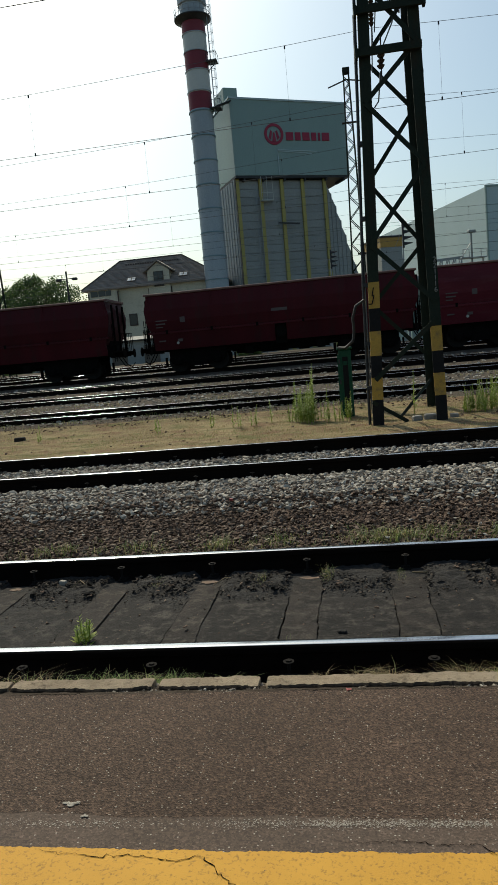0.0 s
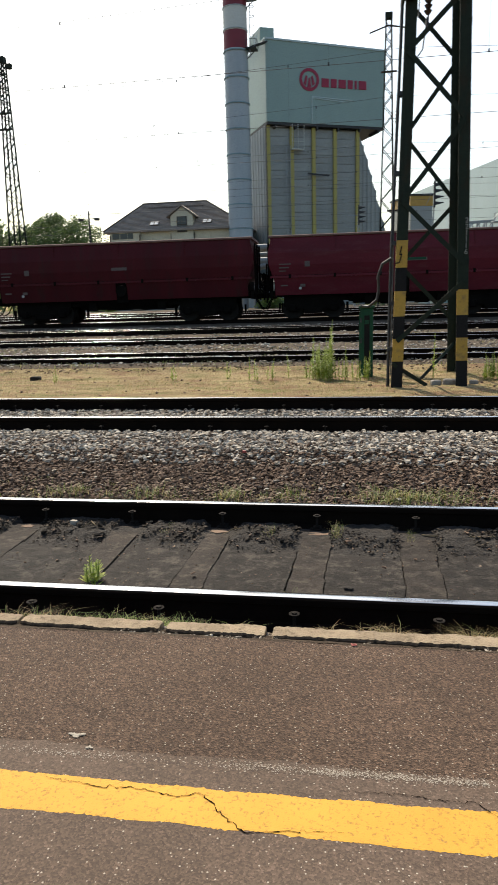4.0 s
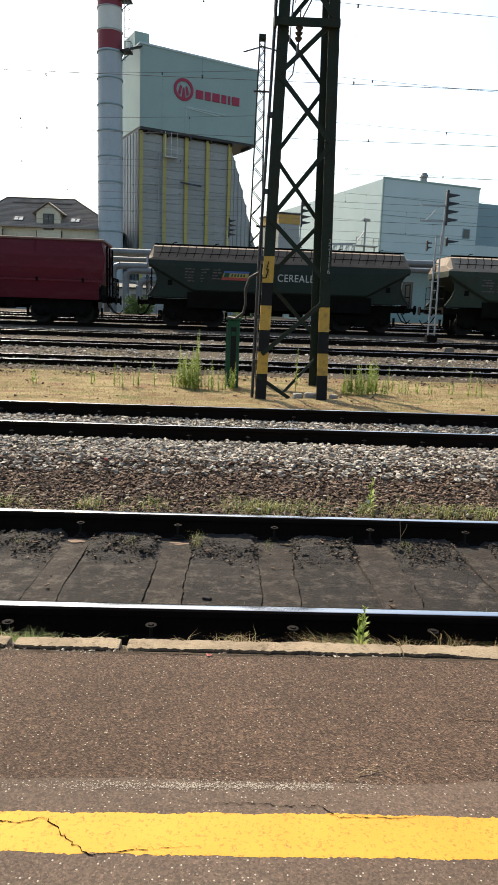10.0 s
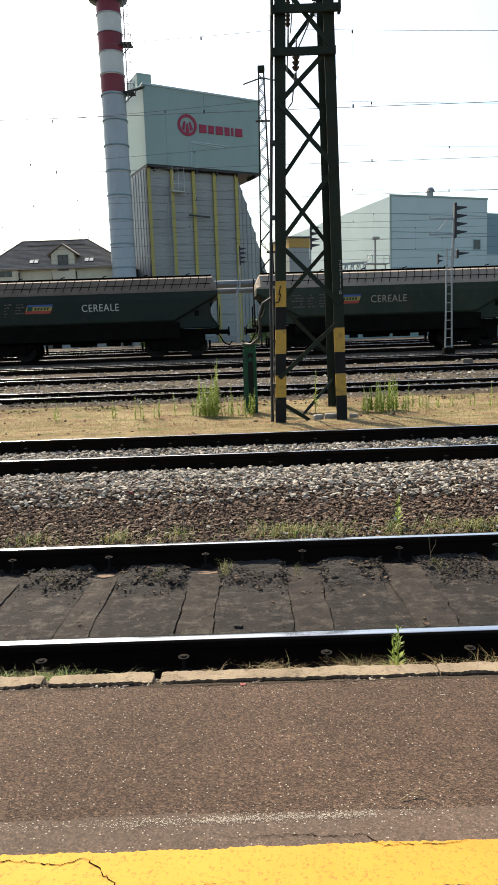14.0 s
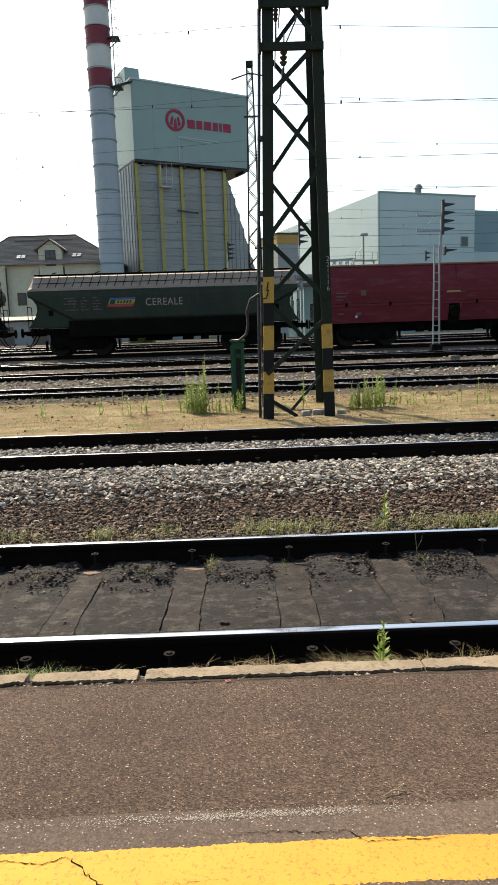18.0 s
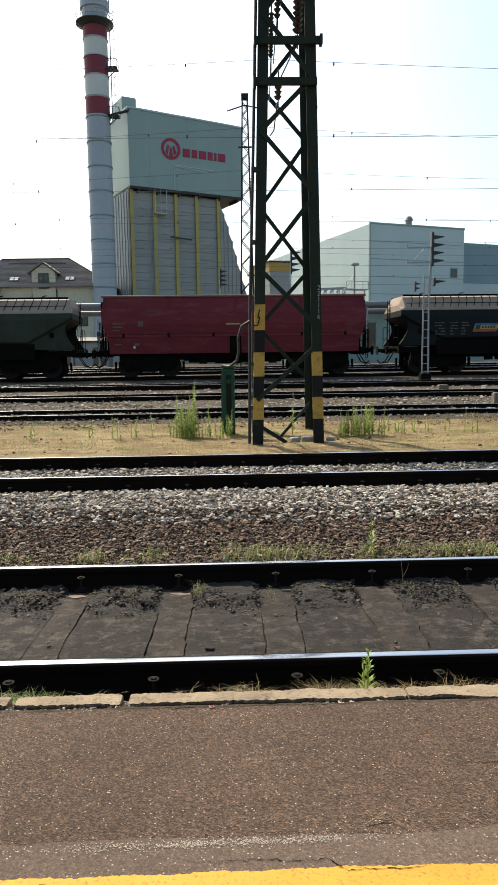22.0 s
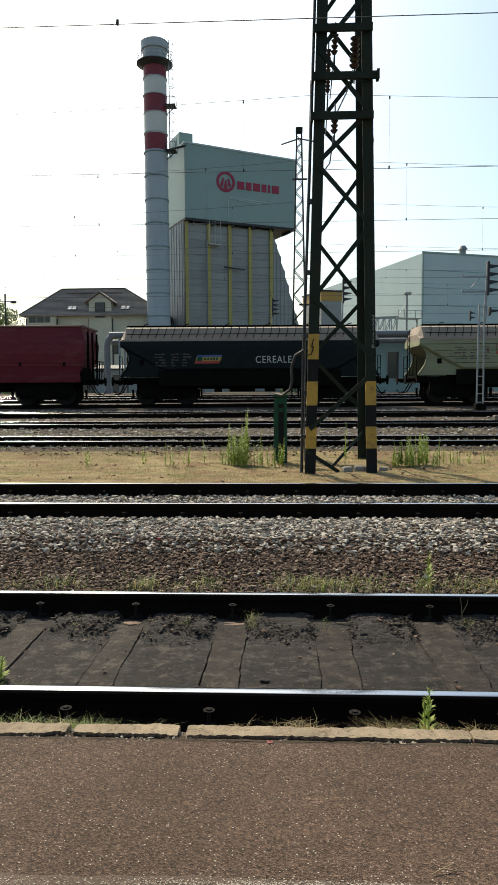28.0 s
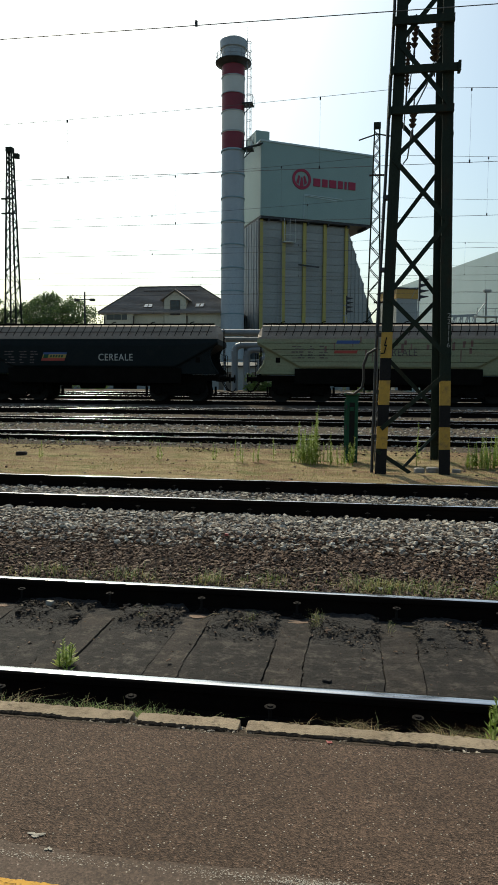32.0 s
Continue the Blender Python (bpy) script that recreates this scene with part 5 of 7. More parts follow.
def pipe_bridge():
    p = thing("pipe_bridge", pose(-16, 62, 0.6, 0, 0, FAR_TURN), "silver lagged pipes on steel trestles", "pipe bridge")
    for k, (z, r) in enumerate(((5.85, 0.3), (5.25, 0.24), (5.8, 0.18))):
        part("pipe", Shape().tube((0, 0.9 * k, z), (46, 0.9 * k, z), r, r, 14), M_PIPE, p, smooth=True)
    for x in range(1, 46, 7):
        t = Shape()
        for y in (-0.4, 2.4):
            t.bar((x, y, 0), (x, y, 5.5), 0.18, 0.18, (0, 1, 0))
        t.bar((x, -0.6, 4.9), (x, 2.6, 4.9), 0.18, 0.2)
        t.bar((x, -0.6, 5.5), (x, 2.6, 5.5), 0.12, 0.12)
        part("trestle", t, M_GALV, p)
    v = Shape()
    pts = [(0.6, 0, 5.85), (0.2, 0, 5.75), (-0.15, 0, 5.4), (-0.25, 0, 4.9), (-0.25, 0, 0)]
    v.line(pts, 0.3, 12)
    part("riser_pipe", v, M_PIPE, p, "silver elbow pipe", True)


pipe_bridge()


def plant_yard_details():
    g = thing("conveyor_gantry", pose(12.4, 92, 0.6), "pale steel lattice conveyor gantry on yellow posts", "gantry")
    for z in (8.0, 10.2):
        for y in (0, 1.8):
            part("chord", Shape().bar((0, y, z), (3.4, y, z + 0.1), 0.16, 0.16), M_GALV, g)
    for k in range(4):
        x = 0.85 * k
        for y in (0, 1.8):
            part("brace", Shape().bar((x, y, 8.0), (x + 0.85, y, 10.2), 0.1, 0.1), M_GALV, g)
            part("brace", Shape().bar((x, y, 8.0), (x, y, 10.2), 0.1, 0.1, (0, 1, 0)), M_GALV, g)
    part("deck", Shape().box(-0.2, 3.6, -0.2, 2.0, 7.75, 7.95), M_DARKMETAL, g)
    for x in (0.2, 1.5, 3.2):
        part("post", Shape().bar((x, 0.3, 0), (x, 0.3, 7.75), 0.22, 0.22, (0, 1, 0)), M_YCOL, g, "yellow post")
    l = thing("service_platform", pose(20.0, 109, 0.6, 0, 0, TURN), "white service platform with a hooded lamp", "platform")
    part("column", Shape().tube((0, 0, 0), (0, 0, 15.4), 0.18, 0.14, 8), M_PANEL, l)
    part("hood", Shape().box(-0.5, 0.7, -0.3, 0.3, 15.4, 15.8, 0.08), M_PANEL, l)
    part("deck", Shape().box(-1.8, 2.2, -0.6, 0.9, 11.6, 11.75), M_GALV, l)
    for x in (-1.8, -0.8, 1.2, 2.2):
        part("stanchion", Shape().bar((x, -0.6, 11.75), (x, -0.6, 12.9), 0.08, 0.08, (0, 1, 0)), M_GALV, l)
    part("rail", Shape().bar((-1.8, -0.6, 12.9), (2.2, -0.6, 12.9), 0.08, 0.08), M_GALV, l)
    for x in (-1.6, 2.0):
        part("leg", Shape().bar((x, 0.3, 0), (x, 0.3, 11.6), 0.18, 0.18, (0, 1, 0)), M_GALV, l)
    part("stay", Shape().bar((-1.8, 0, 11.7), (0, 0, 14.0), 0.1, 0.1), M_GALV, l)
    v = thing("riser_pipes", pose(-9.7, 60.5, 0.6), "silver lagged riser pipes with elbows", "pipes")
    for x, z in ((-1.1, 4.5), (0.0, 4.1), (1.2, 3.3)):
        part("pipe", Shape().line([(x, 0, 0), (x, 0, z - 0.5), (x + 0.15, 0, z - 0.1), (x + 0.6, 0, z + 0.05), (x + 3.0, 0, z + 0.05)], 0.3, 12), M_PIPE, v, "silver pipe", True)
    part("crossbar", Shape().bar((-2.2, 0.4, 3.2), (2.8, 0.4, 3.2), 0.16, 0.16), M_GALV, v)
    for x in (-2.1, 2.7):
        part("post", Shape().bar((x, 0.4, 0), (x, 0.4, 4.6), 0.16, 0.16, (0, 1, 0)), M_GALV, v)


plant_yard_details()


# ---- masts, wires and signals ----
M_DIGIT = plain("faded number paint", (0.3, 0.3, 0.27), 0.8)


def catenary_mast():
    """Four-legged lattice mast beside the second track, banded in yellow and black at its foot."""
    X0, X1, Y0, Y1, H = 0.45, 1.60, 8.02, 10.0, 13.0
    m = thing("catenary_mast", pose(0, 0, 0), "dark green lattice catenary mast with yellow and black foot", "catenary mast")

    def leg(ix, iy, z):
        """Corner of the mast at a height; it narrows upwards."""
        u = z / 6.17
        x = (X0 + 0.16 * u) if ix == 0 else (X1 - 0.11 * u)
        y = (Y0 + 0.05 * u) if iy == 0 else (Y1 - 0.32 * u)
        x += 0.075 * iy
        return Vector((x, y, z))

    bands = [(0.0, 0.41, M_MAST_BLACK), (0.41, 0.76, M_MAST_YELLOW), (0.76, 1.10, M_MAST_BLACK), (1.10, 1.48, M_MAST_YELLOW), (1.48, 1.83, M_MAST_BLACK), (1.83, 2.23, M_MAST_YELLOW)]
    w, t = 0.165, 0.02
    for ix in (0, 1):
        for iy in (0, 1):
            ox, oy = (1 if ix == 0 else -1), (1 if iy == 0 else -1)
            own = part("leg", Shape().angle(leg(ix, iy, 0.0 if iy else 2.23 if ix == 0 else 1.48), leg(ix, iy, H), w, t, ox, oy), M_MAST, m)
            if iy == 0:
                for z0, z1, mt in bands[: 6 if ix == 0 else 4]:
                    part("painted_band", Shape().angle(leg(ix, 0, z0), leg(ix, 0, z1), w + 0.004, t, ox, oy), mt, own, "yellow band" if mt is M_MAST_YELLOW else "black band")
    # cross bracing, face by face
    def brace(a, b, off, thick=0.075):
        part("brace", Shape().bar(a + off, b + off, 0.014, thick, (b - a).cross(Vector((0, 1, 0)))), M_MAST, m)

    # one zigzag on the near face, the opposite one on the far face
    def zigzag(iy, nodes):
        off = Vector((0, -0.012 if iy == 0 else 0.012, 0))
        for (sa, za), (sb, zb) in zip(nodes, nodes[1:]):
            brace(leg(sa, iy, za) + Vector((0.06 - 0.12 * sa, 0, 0)), leg(sb, iy, zb) + Vector((0.06 - 0.12 * sb, 0, 0)), off, 0.07)

    zigzag(0, [(0, 0.72), (1, 1.6)])
    zigzag(0, [(1, 1.86), (0, 2.79), (1, 3.9), (0, 4.85), (1, 5.63), (0, 6.55), (1, 7.4), (0, 8.3), (1, 9.2), (0, 10.1), (1, 11.0), (0, 12.0), (1, 12.8)])
    zigzag(1, [(1, 0.95), (0, 1.96), (1, 2.96), (0, 4.07), (1, 5.18), (0, 6.06), (1, 6.95), (0, 7.8), (1, 8.7), (0, 9.6), (1, 10.5), (0, 11.5), (1, 12.5)])
    brace(leg(0, 0, 0.38), Vector((1.0, 8.15, 0.02)), Vector((0, -0.012, 0)), 0.06)
    brace(leg(1, 1, 0.62), Vector((0.95, 8.9, 0.02)), Vector((0, 0, 0)), 0.05)
    for k, (za, zb) in enumerate(((0.3, 1.9), (1.9, 3.6), (3.6, 5.2), (5.2, 6.8), (6.8, 8.4), (8.4, 10.0), (10.0, 11.6))):
        for ix in (0, 1):
            off = Vector((0.02 if ix == 0 else -0.02, 0, 0))
            a3, b3 = (leg(ix, 0, za), leg(ix, 1, zb)) if k % 2 else (leg(ix, 1, za), leg(ix, 0, zb))
            part("brace", Shape().bar(a3 + off, b3 + off, 0.05, 0.014, (b3 - a3).cross(Vector((1, 0, 0)))), M_MAST, m)
    for z in (5.55, 6.14, 6.85):
        c = Shape()
        a, b = leg(0, 0, z), leg(1, 0, z)
        c.bar(a + Vector((-0.03, -0.06, 0)), b + Vector((0.06 if 6 < z < 6.5 else 0.0, -0.06, 0)), 0.05, 0.11)
        c.box(a.x - 0.06, a.x - 0.02, a.y - 0.12, a.y + 0.02, z - 0.08, z + 0.08)
        if 6 < z < 6.5:
            c.box(b.x + 0.05, b.x + 0.09, b.y - 0.12, b.y + 0.02, z - 0.07, z + 0.07)
        part("cross_beam", c, M_MAST, m)
    # hanging strings of insulators
    def string(x, y, z0, z1, r, n):
        s = Shape()
        s.tube((x, y, z0 - 0.25), (x + 0.02, y, z1 + 0.25), 0.012, 0.012, 6)
        for i in range(n):
            z = z0 + (z1 - z0) * i / (n - 1)
            s.tube((x + 0.02 * i / n, y, z), (x + 0.02 * i / n, y, z + 0.05), r * 0.5, r, 10)
        part("insulator", s, M_INSUL, m, "brown ribbed insulator", True)

    string(0.86, 9.0, 6.3, 6.93, 0.045, 11)
    string(1.30, 9.0, 6.68, 7.11, 0.085, 6)
    string(0.97, 9.0, 5.64, 5.87, 0.065, 4)
    string(0.97, 9.0, 6.91, 7.17, 0.06, 4)
    string(0.52, 9.0, 4.09, 4.43, 0.03, 8)
    cab = Shape()
    cab.line([(1.28, 9.0, 6.65), (1.18, 9.0, 6.3), (0.98, 9.0, 5.9)], 0.012)
    cab.line([(0.96, 9.0, 5.6), (0.9, 9.0, 5.15), (0.83, 9.0, 5.06)], 0.012)
    cab.line([(0.86, 9.0, 6.25), (0.83, 9.0, 5.6)], 0.01)
    cab.line([(0.97, 9.0, 6.9), (0.9, 9.0, 6.2)], 0.01)
    cab.line([(0.52, 9.0, 4.05), (0.5, 9.0, 3.0), (0.47, 9.0, 0.1)], 0.01)
    cab.line([(0.53, 9.0, 4.5), (0.58, 9.0, 6.5)], 0.01)
    part("hanger_cable", cab, M_WIRE, m)
    # cable pipe up the leg and its loop to the green cabinet
    pipe = Shape()
    pipe.line([(0.40, 8.15, 0.0), (0.43, 8.13, 2.0), (0.51, 8.13, 4.3), (0.58, 8.13, 6.5), (0.68, 8.13, 10)], 0.024, 8)
    for z in (0.6, 1.3, 2.2, 3.2, 4.3):
        pipe.box(0.37 + 0.027 * z, 0.5 + 0.027 * z, 8.08, 8.2, z - 0.03, z + 0.03)
    part("cable_pipe", pipe, M_DARKMETAL, m)
    loop = [(0.44, 8.1, 1.98), (0.3, 8.15, 1.9), (0.24, 8.2, 1.72), (0.25, 8.3, 1.5), (0.22, 8.3, 1.36), (0.1, 8.4, 1.26), (-0.02, 8.5, 1.27)]
    hose = Shape()
    ring = []
    for i, p in enumerate(loop):
        a, b = Vector(loop[max(0, i - 1)]), Vector(loop[min(len(loop) - 1, i + 1)])
        d = (b - a).normalized()
        u = d.cross(Vector((0, 1, 0))).normalized()
        w_ = d.cross(u)
        ring.append([Vector(p) + 0.022 * (math.cos(6.2832 * k / 8) * u + math.sin(6.2832 * k / 8) * w_) for k in range(8)])
    hose.loft(ring)
    part("cable_loop", hose, M_DARKMETAL, m, smooth=True)
    for k, digit in enumerate("221116"):
        lettering(digit, 0.105, M_DIGIT, "mast_digit", m, pose(1.52, 8.025, 2.475 - 0.09 * k, 90, 0, 0), 0.004, "faded painted digit")
    bolt = Shape()
    bolt.bar((0.585, 8.02, 2.15), (0.555, 8.02, 2.02), 0.01, 0.016)
    bolt.bar((0.555, 8.02, 2.02), (0.585, 8.02, 2.03), 0.01, 0.016)
    bolt.bar((0.585, 8.02, 2.03), (0.55, 8.02, 1.9), 0.01, 0.016)
    part("flash_mark", bolt, M_MAST_BLACK, m, "black lightning mark")
    for ix in (0, 1):
        for iy in (0, 1):
            q = leg(ix, iy, 0)
            part("foundation", Shape().box(q.x - 0.13 + 0.08 * (1 - 2 * ix), q.x + 0.13 + 0.08 * (1 - 2 * ix), q.y - 0.1, q.y + 0.16, -0.25, -0.03 + ground_z(q.y), 0.02), M_STONEGREY, m)


catenary_mast()


def green_cabinet():
    c = thing("cable_cabinet", pose(-0.04, 9.45, 0.0), "narrow dark green trackside cable cabinet", "cabinet")
    part("post", Shape().box(0, 0.22, 0, 0.16, 0.0, 1.22, 0.012), M_GREENBOX, c)
    part("lid", Shape().box(-0.03, 0.25, -0.03, 0.19, 1.222, 1.27, 0.012), M_GREENBOX, c)
    part("flange", Shape().box(-0.025, 0.0, 0.02, 0.14, 0.05, 1.15), M_GREENBOX, c)
    for z in (0.25, 0.62, 0.98):
        part("hinge", Shape().tube((0.01, -0.012, z), (0.01, -0.012, z + 0.08), 0.014, 0.014, 8), M_DARKMETAL, c)
    # thin black box on the front; its colour stands for shade inside the slot
    part("front_slot", Shape().box(0.065, 0.16, -0.006, 0.0, 0.06, 1.1), M_MAST_BLACK, c, "dark strip for the shade in the open front slot")
    part("nameplate", Shape().box(0.075, 0.15, -0.014, -0.007, 0.95, 1.02), M_GREENBOX, c)


green_cabinet()


def lattice_tower(x, y, z0, h, w0, w1, label, arms=True):
    """A slender tapering lattice mast."""
    m = thing("lattice_mast", pose(x, y, z0), label, "lattice mast", "far lattice masts")
    lace = Shape()
    half = lambda z: (w0 + (w1 - w0) * z / h) / 2
    for sx, sy in ((-1, -1), (1, -1), (1, 1), (-1, 1)):
        part("leg", Shape().bar((sx * half(0), sy * half(0), 0), (sx * half(h), sy * half(h), h), 0.1, 0.1, (0, 1, 0)), M_MAST, m)
    z, k = 0.0, 0
    while z < h - 0.3:
        st = 2.2 * half(z)
        a, b = half(z), half(min(h, z + st))
        z2 = min(h, z + st)
        s = 1 if k % 2 else -1
        for q in ((-1, 0), (1, 0), (0, -1), (0, 1)):
            p0 = (-s * a, q[1] * a, z) if q[1] else (q[0] * a, -s * a, z)
            p1 = (s * b, q[1] * b, z2) if q[1] else (q[0] * b, s * b, z2)
            lace.bar(p0, p1, 0.04, 0.055)
        z, k = z2, k + 1
    part("lacing", lace, M_MAST, m)
    top = Shape().box(-w1 * 0.7, w1 * 0.7, -w1 * 0.7, w1 * 0.7, h, h + 0.35)
    part("cap", top, M_MAST, m)
    if arms:
        for p0, p1, rr in (((0, 0, h - 0.4), (-1.3, -0.6, h - 1.0), 0.05), ((0, 0, h - 0.4), (1.4, -0.6, h - 0.9), 0.05), ((-0.5, 0, h * 0.83), (0.6, 0, h * 0.83), 0.07), ((0, 0, h * 0.36), (0.8, 0, h * 0.36), 0.07)):
            part("insulator_arm", Shape().tube(p0, p1, rr, rr, 6), M_INSUL, m)
    else:
        part("end_box", Shape().box(0.35, 0.7, -0.15, 0.15, h - 0.45, h - 0.1, 0.03), M_MAST, m)
        for x0, x1, u in ((-0.75, 0.3, 0.815), (-0.75, 0.3, 0.755), (-0.6, 0.2, 0.3)):
            part("arm", Shape().tube((x0, 0, h * u), (x1, 0, h * u), 0.075, 0.075, 6), M_MAST, m)


lattice_tower(1.46, 50.0, 0.6, 19.6, 1.15, 0.36, "tall slender lattice mast before the power plant")
lattice_tower(-25.2, 46.3, 0.6, 17.8, 1.1, 0.34, "tall lattice mast before the trees", arms=False)


def signal_head(s, x, y, z0, n, visor, hgt):
    """A column of lamps with long visors, turned along the track."""
    g = hgt / 0.34
    back = part("lamp_case", Shape().box(x - 0.05 * g, x + 0.05 * g, y - 0.16 * g, y + 0.16 * g, z0 - 0.05 * g, z0 + n * hgt + 0.05 * g, 0.015), M_DARKMETAL, s, "black signal lamp case")
    for i in range(n):
        z = z0 + hgt * (i + 0.5)
        v = Shape()
        k = 10
        a = [(x + 0.05 * g, y + 0.13 * g * math.cos(math.pi * j / k), z - 0.08 * g + 0.2 * g * math.sin(math.pi * j / k)) for j in range(k + 1)]
        b = [(x + 0.05 * g + visor, y + 0.05 * g * math.cos(math.pi * j / k), z + 0.02 * g + 0.04 * g * math.sin(math.pi * j / k)) for j in range(k + 1)]
        v.v = a + b
        v.f = [(j, j + 1, k + 1 + j + 1, k + 1 + j) for j in range(k)]
        v.f += [tuple(reversed(range(k + 1))), tuple(range(k + 1, 2 * k + 2))]
        part("visor", v, M_DARKMETAL, back)


def signal_mast(x, y, z0, h, label, head, lamps, hgt, near=True):
    s = thing("railway_signal", pose(x, y, z0), label, "railway signal", "railway signals")
    lad = Shape()
    for dx in (-0.13, 0.13):
        lad.bar((dx, 0, 0), (dx * 0.7, 0, h * 0.72), 0.05, 0.05, (0, 1, 0))
    for k in range(int(h * 0.72 / 0.33)):
        lad.bar((-0.12, 0, 0.35 + 0.33 * k), (0.12, 0, 0.35 + 0.33 * k), 0.03, 0.03)
    part("ladder_post", lad, M_GALV, s, "galvanised ladder post")
    part("upper_post", Shape().tube((0.12, 0, h * 0.6), (0.2, 0, h), 0.06, 0.05, 8), M_GALV, s)
    part("base", Shape().box(-0.2, 0.2, -0.2, 0.2, -0.2, 0.3, 0.03), M_UNDER, s)
    pl = Shape()
    for zz in (h * 0.81, h * 0.91):
        pl.bar((-0.75, 0, zz), (0.3, 0, zz), 0.05, 0.06)
        pl.bar((-0.75, 0, zz), (-0.75, 0, zz + 0.12), 0.04, 0.04, (0, 1, 0))
    pl.bar((-0.55, 0, h * 0.81), (-0.05, 0, h * 0.91), 0.03, 0.03)
    part("stay", pl, M_GALV, s)
    signal_head(s, 0.2, 0, head, lamps, 1.4 * hgt, hgt)
    if near:
        signal_head(s, 0.3, 0, head - 0.75, 1, 0.42, 0.24)
        signal_head(s, -0.4, 0.1, head - 0.95, 2, 0.16, 0.17)


signal_mast(7.7, 24.0, 0.45, 5.6, "grey signal mast with black hooded lamps", 4.43, 4, 0.295)
signal_mast(5.45, 60.0, 0.6, 10.4, "distant signal mast with hooded lamps", 8.4, 4, 0.5, False)
signal_mast(-0.8, 56.0, 0.6, 8.3, "distant signal mast with hooded lamps", 6.85, 4, 0.36, False)
signal_mast(-41.5, 60.0, 0.6, 10.4, "distant signal mast with hooded lamps", 8.2, 3, 0.7, False)


def yard_lamp():
    l = thing("lamp_post", pose(-36.2, 88, 0.6), "thin lamp post with two floodlights", "lamp post")
    part("pole", Shape().tube((0, 0, 0), (0, 0, 13.4), 0.16, 0.12, 8), M_DARKMETAL, l)
    part("cross_arm", Shape().tube((-1.1, 0, 12.4), (1.1, 0, 12.4), 0.06, 0.06, 6), M_DARKMETAL, l)
    for x in (-1.1, 1.1):
        part("floodlight", Shape().box(x - 0.36, x + 0.36, -0.25, 0.25, 12.15, 12.5, 0.08), M_DARKMETAL, l)


yard_lamp()


CLAMP = Shape().box(-0.014, 0.014, -0.012, 0.012, -0.012, 0.05, 0.004).mesh("wire_clamp", M_DARKMETAL)
DROPPER = Shape().tube((0, 0, 0), (0, 0, 1), 0.0025, 0.0025, 4).mesh("dropper", M_WIRE)


def overhead_line(y, z_carrier, z_contact, first, step, label, turn=0.0, drop=0.05):
    """Carrier and contact wire over one track, joined by thin droppers."""
    t = thing("overhead_line", pose(0, y, 0, 0, 0, turn), label, "overhead line", "overhead lines")
    r = 0.0042 + 0.00006 * y
    span = lambda x: abs((x - 1 + 14.7) % 29.4 - 14.7)
    sag = lambda x: -drop * span(x) * (1 - 0.034 * span(x))
    xs = [1 + 1.47 * k for k in range(-102, 82)]
    if z_carrier:
        part("carrier_wire", Shape().line([(x, 0, z_carrier + sag(x)) for x in xs], r * 0.9, 5), M_WIRE, t)
    part("contact_wire", Shape().line([(x, 0, z_contact) for x in (-150, 0, 120)], r * 1.1, 6), M_WIRE, t)
    place = first
    while place < 18:
        x = place - 2.5 if place > 0 else place
        if x > -48:
            big = 1 + 0.006 * y
            tops = [z_contact]
            if z_carrier:
                d = part("dropper", DROPPER, None, t)
                d.location, d.scale = (x, 0, z_contact), (1, 1, z_carrier + sag(x) - z_contact)
                tops.append(z_carrier + sag(x) - 0.05)
            for z in tops:
                c = part("wire_clamp", CLAMP, None, t)
                c.location, c.scale = (x, 0, z), (big, big, big)
        place += step


overhead_line(4.75, 0, 5.34, -111.2, 7.0, "bare contact wire over the second track")
for y, zc, zk, f0, dr in ((11.9, 7.45, 5.93, -111.3, 0.05), (16.65, 7.65, 5.98, -110.1, 0.065), (21.45, 7.79, 6.05, -112.2, 0.062)):
    overhead_line(y, zc, zk, f0, 5.53, "overhead line of a siding, carrier and contact wire", 0.0, dr)
for y, f0 in ((29.3, -111.0), (35.3, -109.0), (40.1, -113.0), (44.9, -110.0)):
    overhead_line(y, 8.0, 6.4, f0, 7.4, "overhead line of a far freight track", FAR_TURN)


def cross_span():
    """The wires hung across the yard from the lattice mast, with their insulators."""
    t = thing("cross_span", pose(-25.2, 0, 0), "sagging cross span over the yard, hung from the lattice mast", "span wire")
    hang = [(46, 17.2), (44.8, 15.9), (42.0, 13.65), (39.5, 11.9), (37.5, 10.8), (35.8, 10.0), (34.3, 9.45), (32, 8.98), (29.7, 8.8), (26.5, 8.72), (23.5, 8.83), (19, 9.6), (14, 11.2), (9, 13.5)]
    part("suspension_wire", Shape().line([(0, y, z) for y, z in hang], 0.012, 5), M_WIRE, t)
    for z in (8.62, 7.5):
        part("cross_wire", Shape().tube((0, 46, z), (0, 9, z), 0.008, 0.008, 5), M_WIRE, t)
    for y in (24.45, 26.0, 29.7, 34.3, 36.4, 37.7, 42.2):
        rod = Shape().tube((0, y, 7.55), (0, y, 8.6), 0.03, 0.03, 8)
        for k in range(9):
            rod.tube((0, y, 7.6 + 0.1 * k), (0, y, 7.64 + 0.1 * k), 0.03, 0.065, 8)
        part("insulator", rod, M_INSUL, t, "long dark ribbed insulator", True)
    for y, z, l in ((18.5, 6.6, 1.6), (24.4, 6.1, 1.3), (29.6, 6.25, 1.3), (36.0, 6.5, 1.2)):
        part("steady_arm", Shape().tube((0.1, y, z), (0.2 + l, y + 0.4, z - 0.5), 0.03, 0.025, 6), M_DARKMETAL, t)


cross_span()


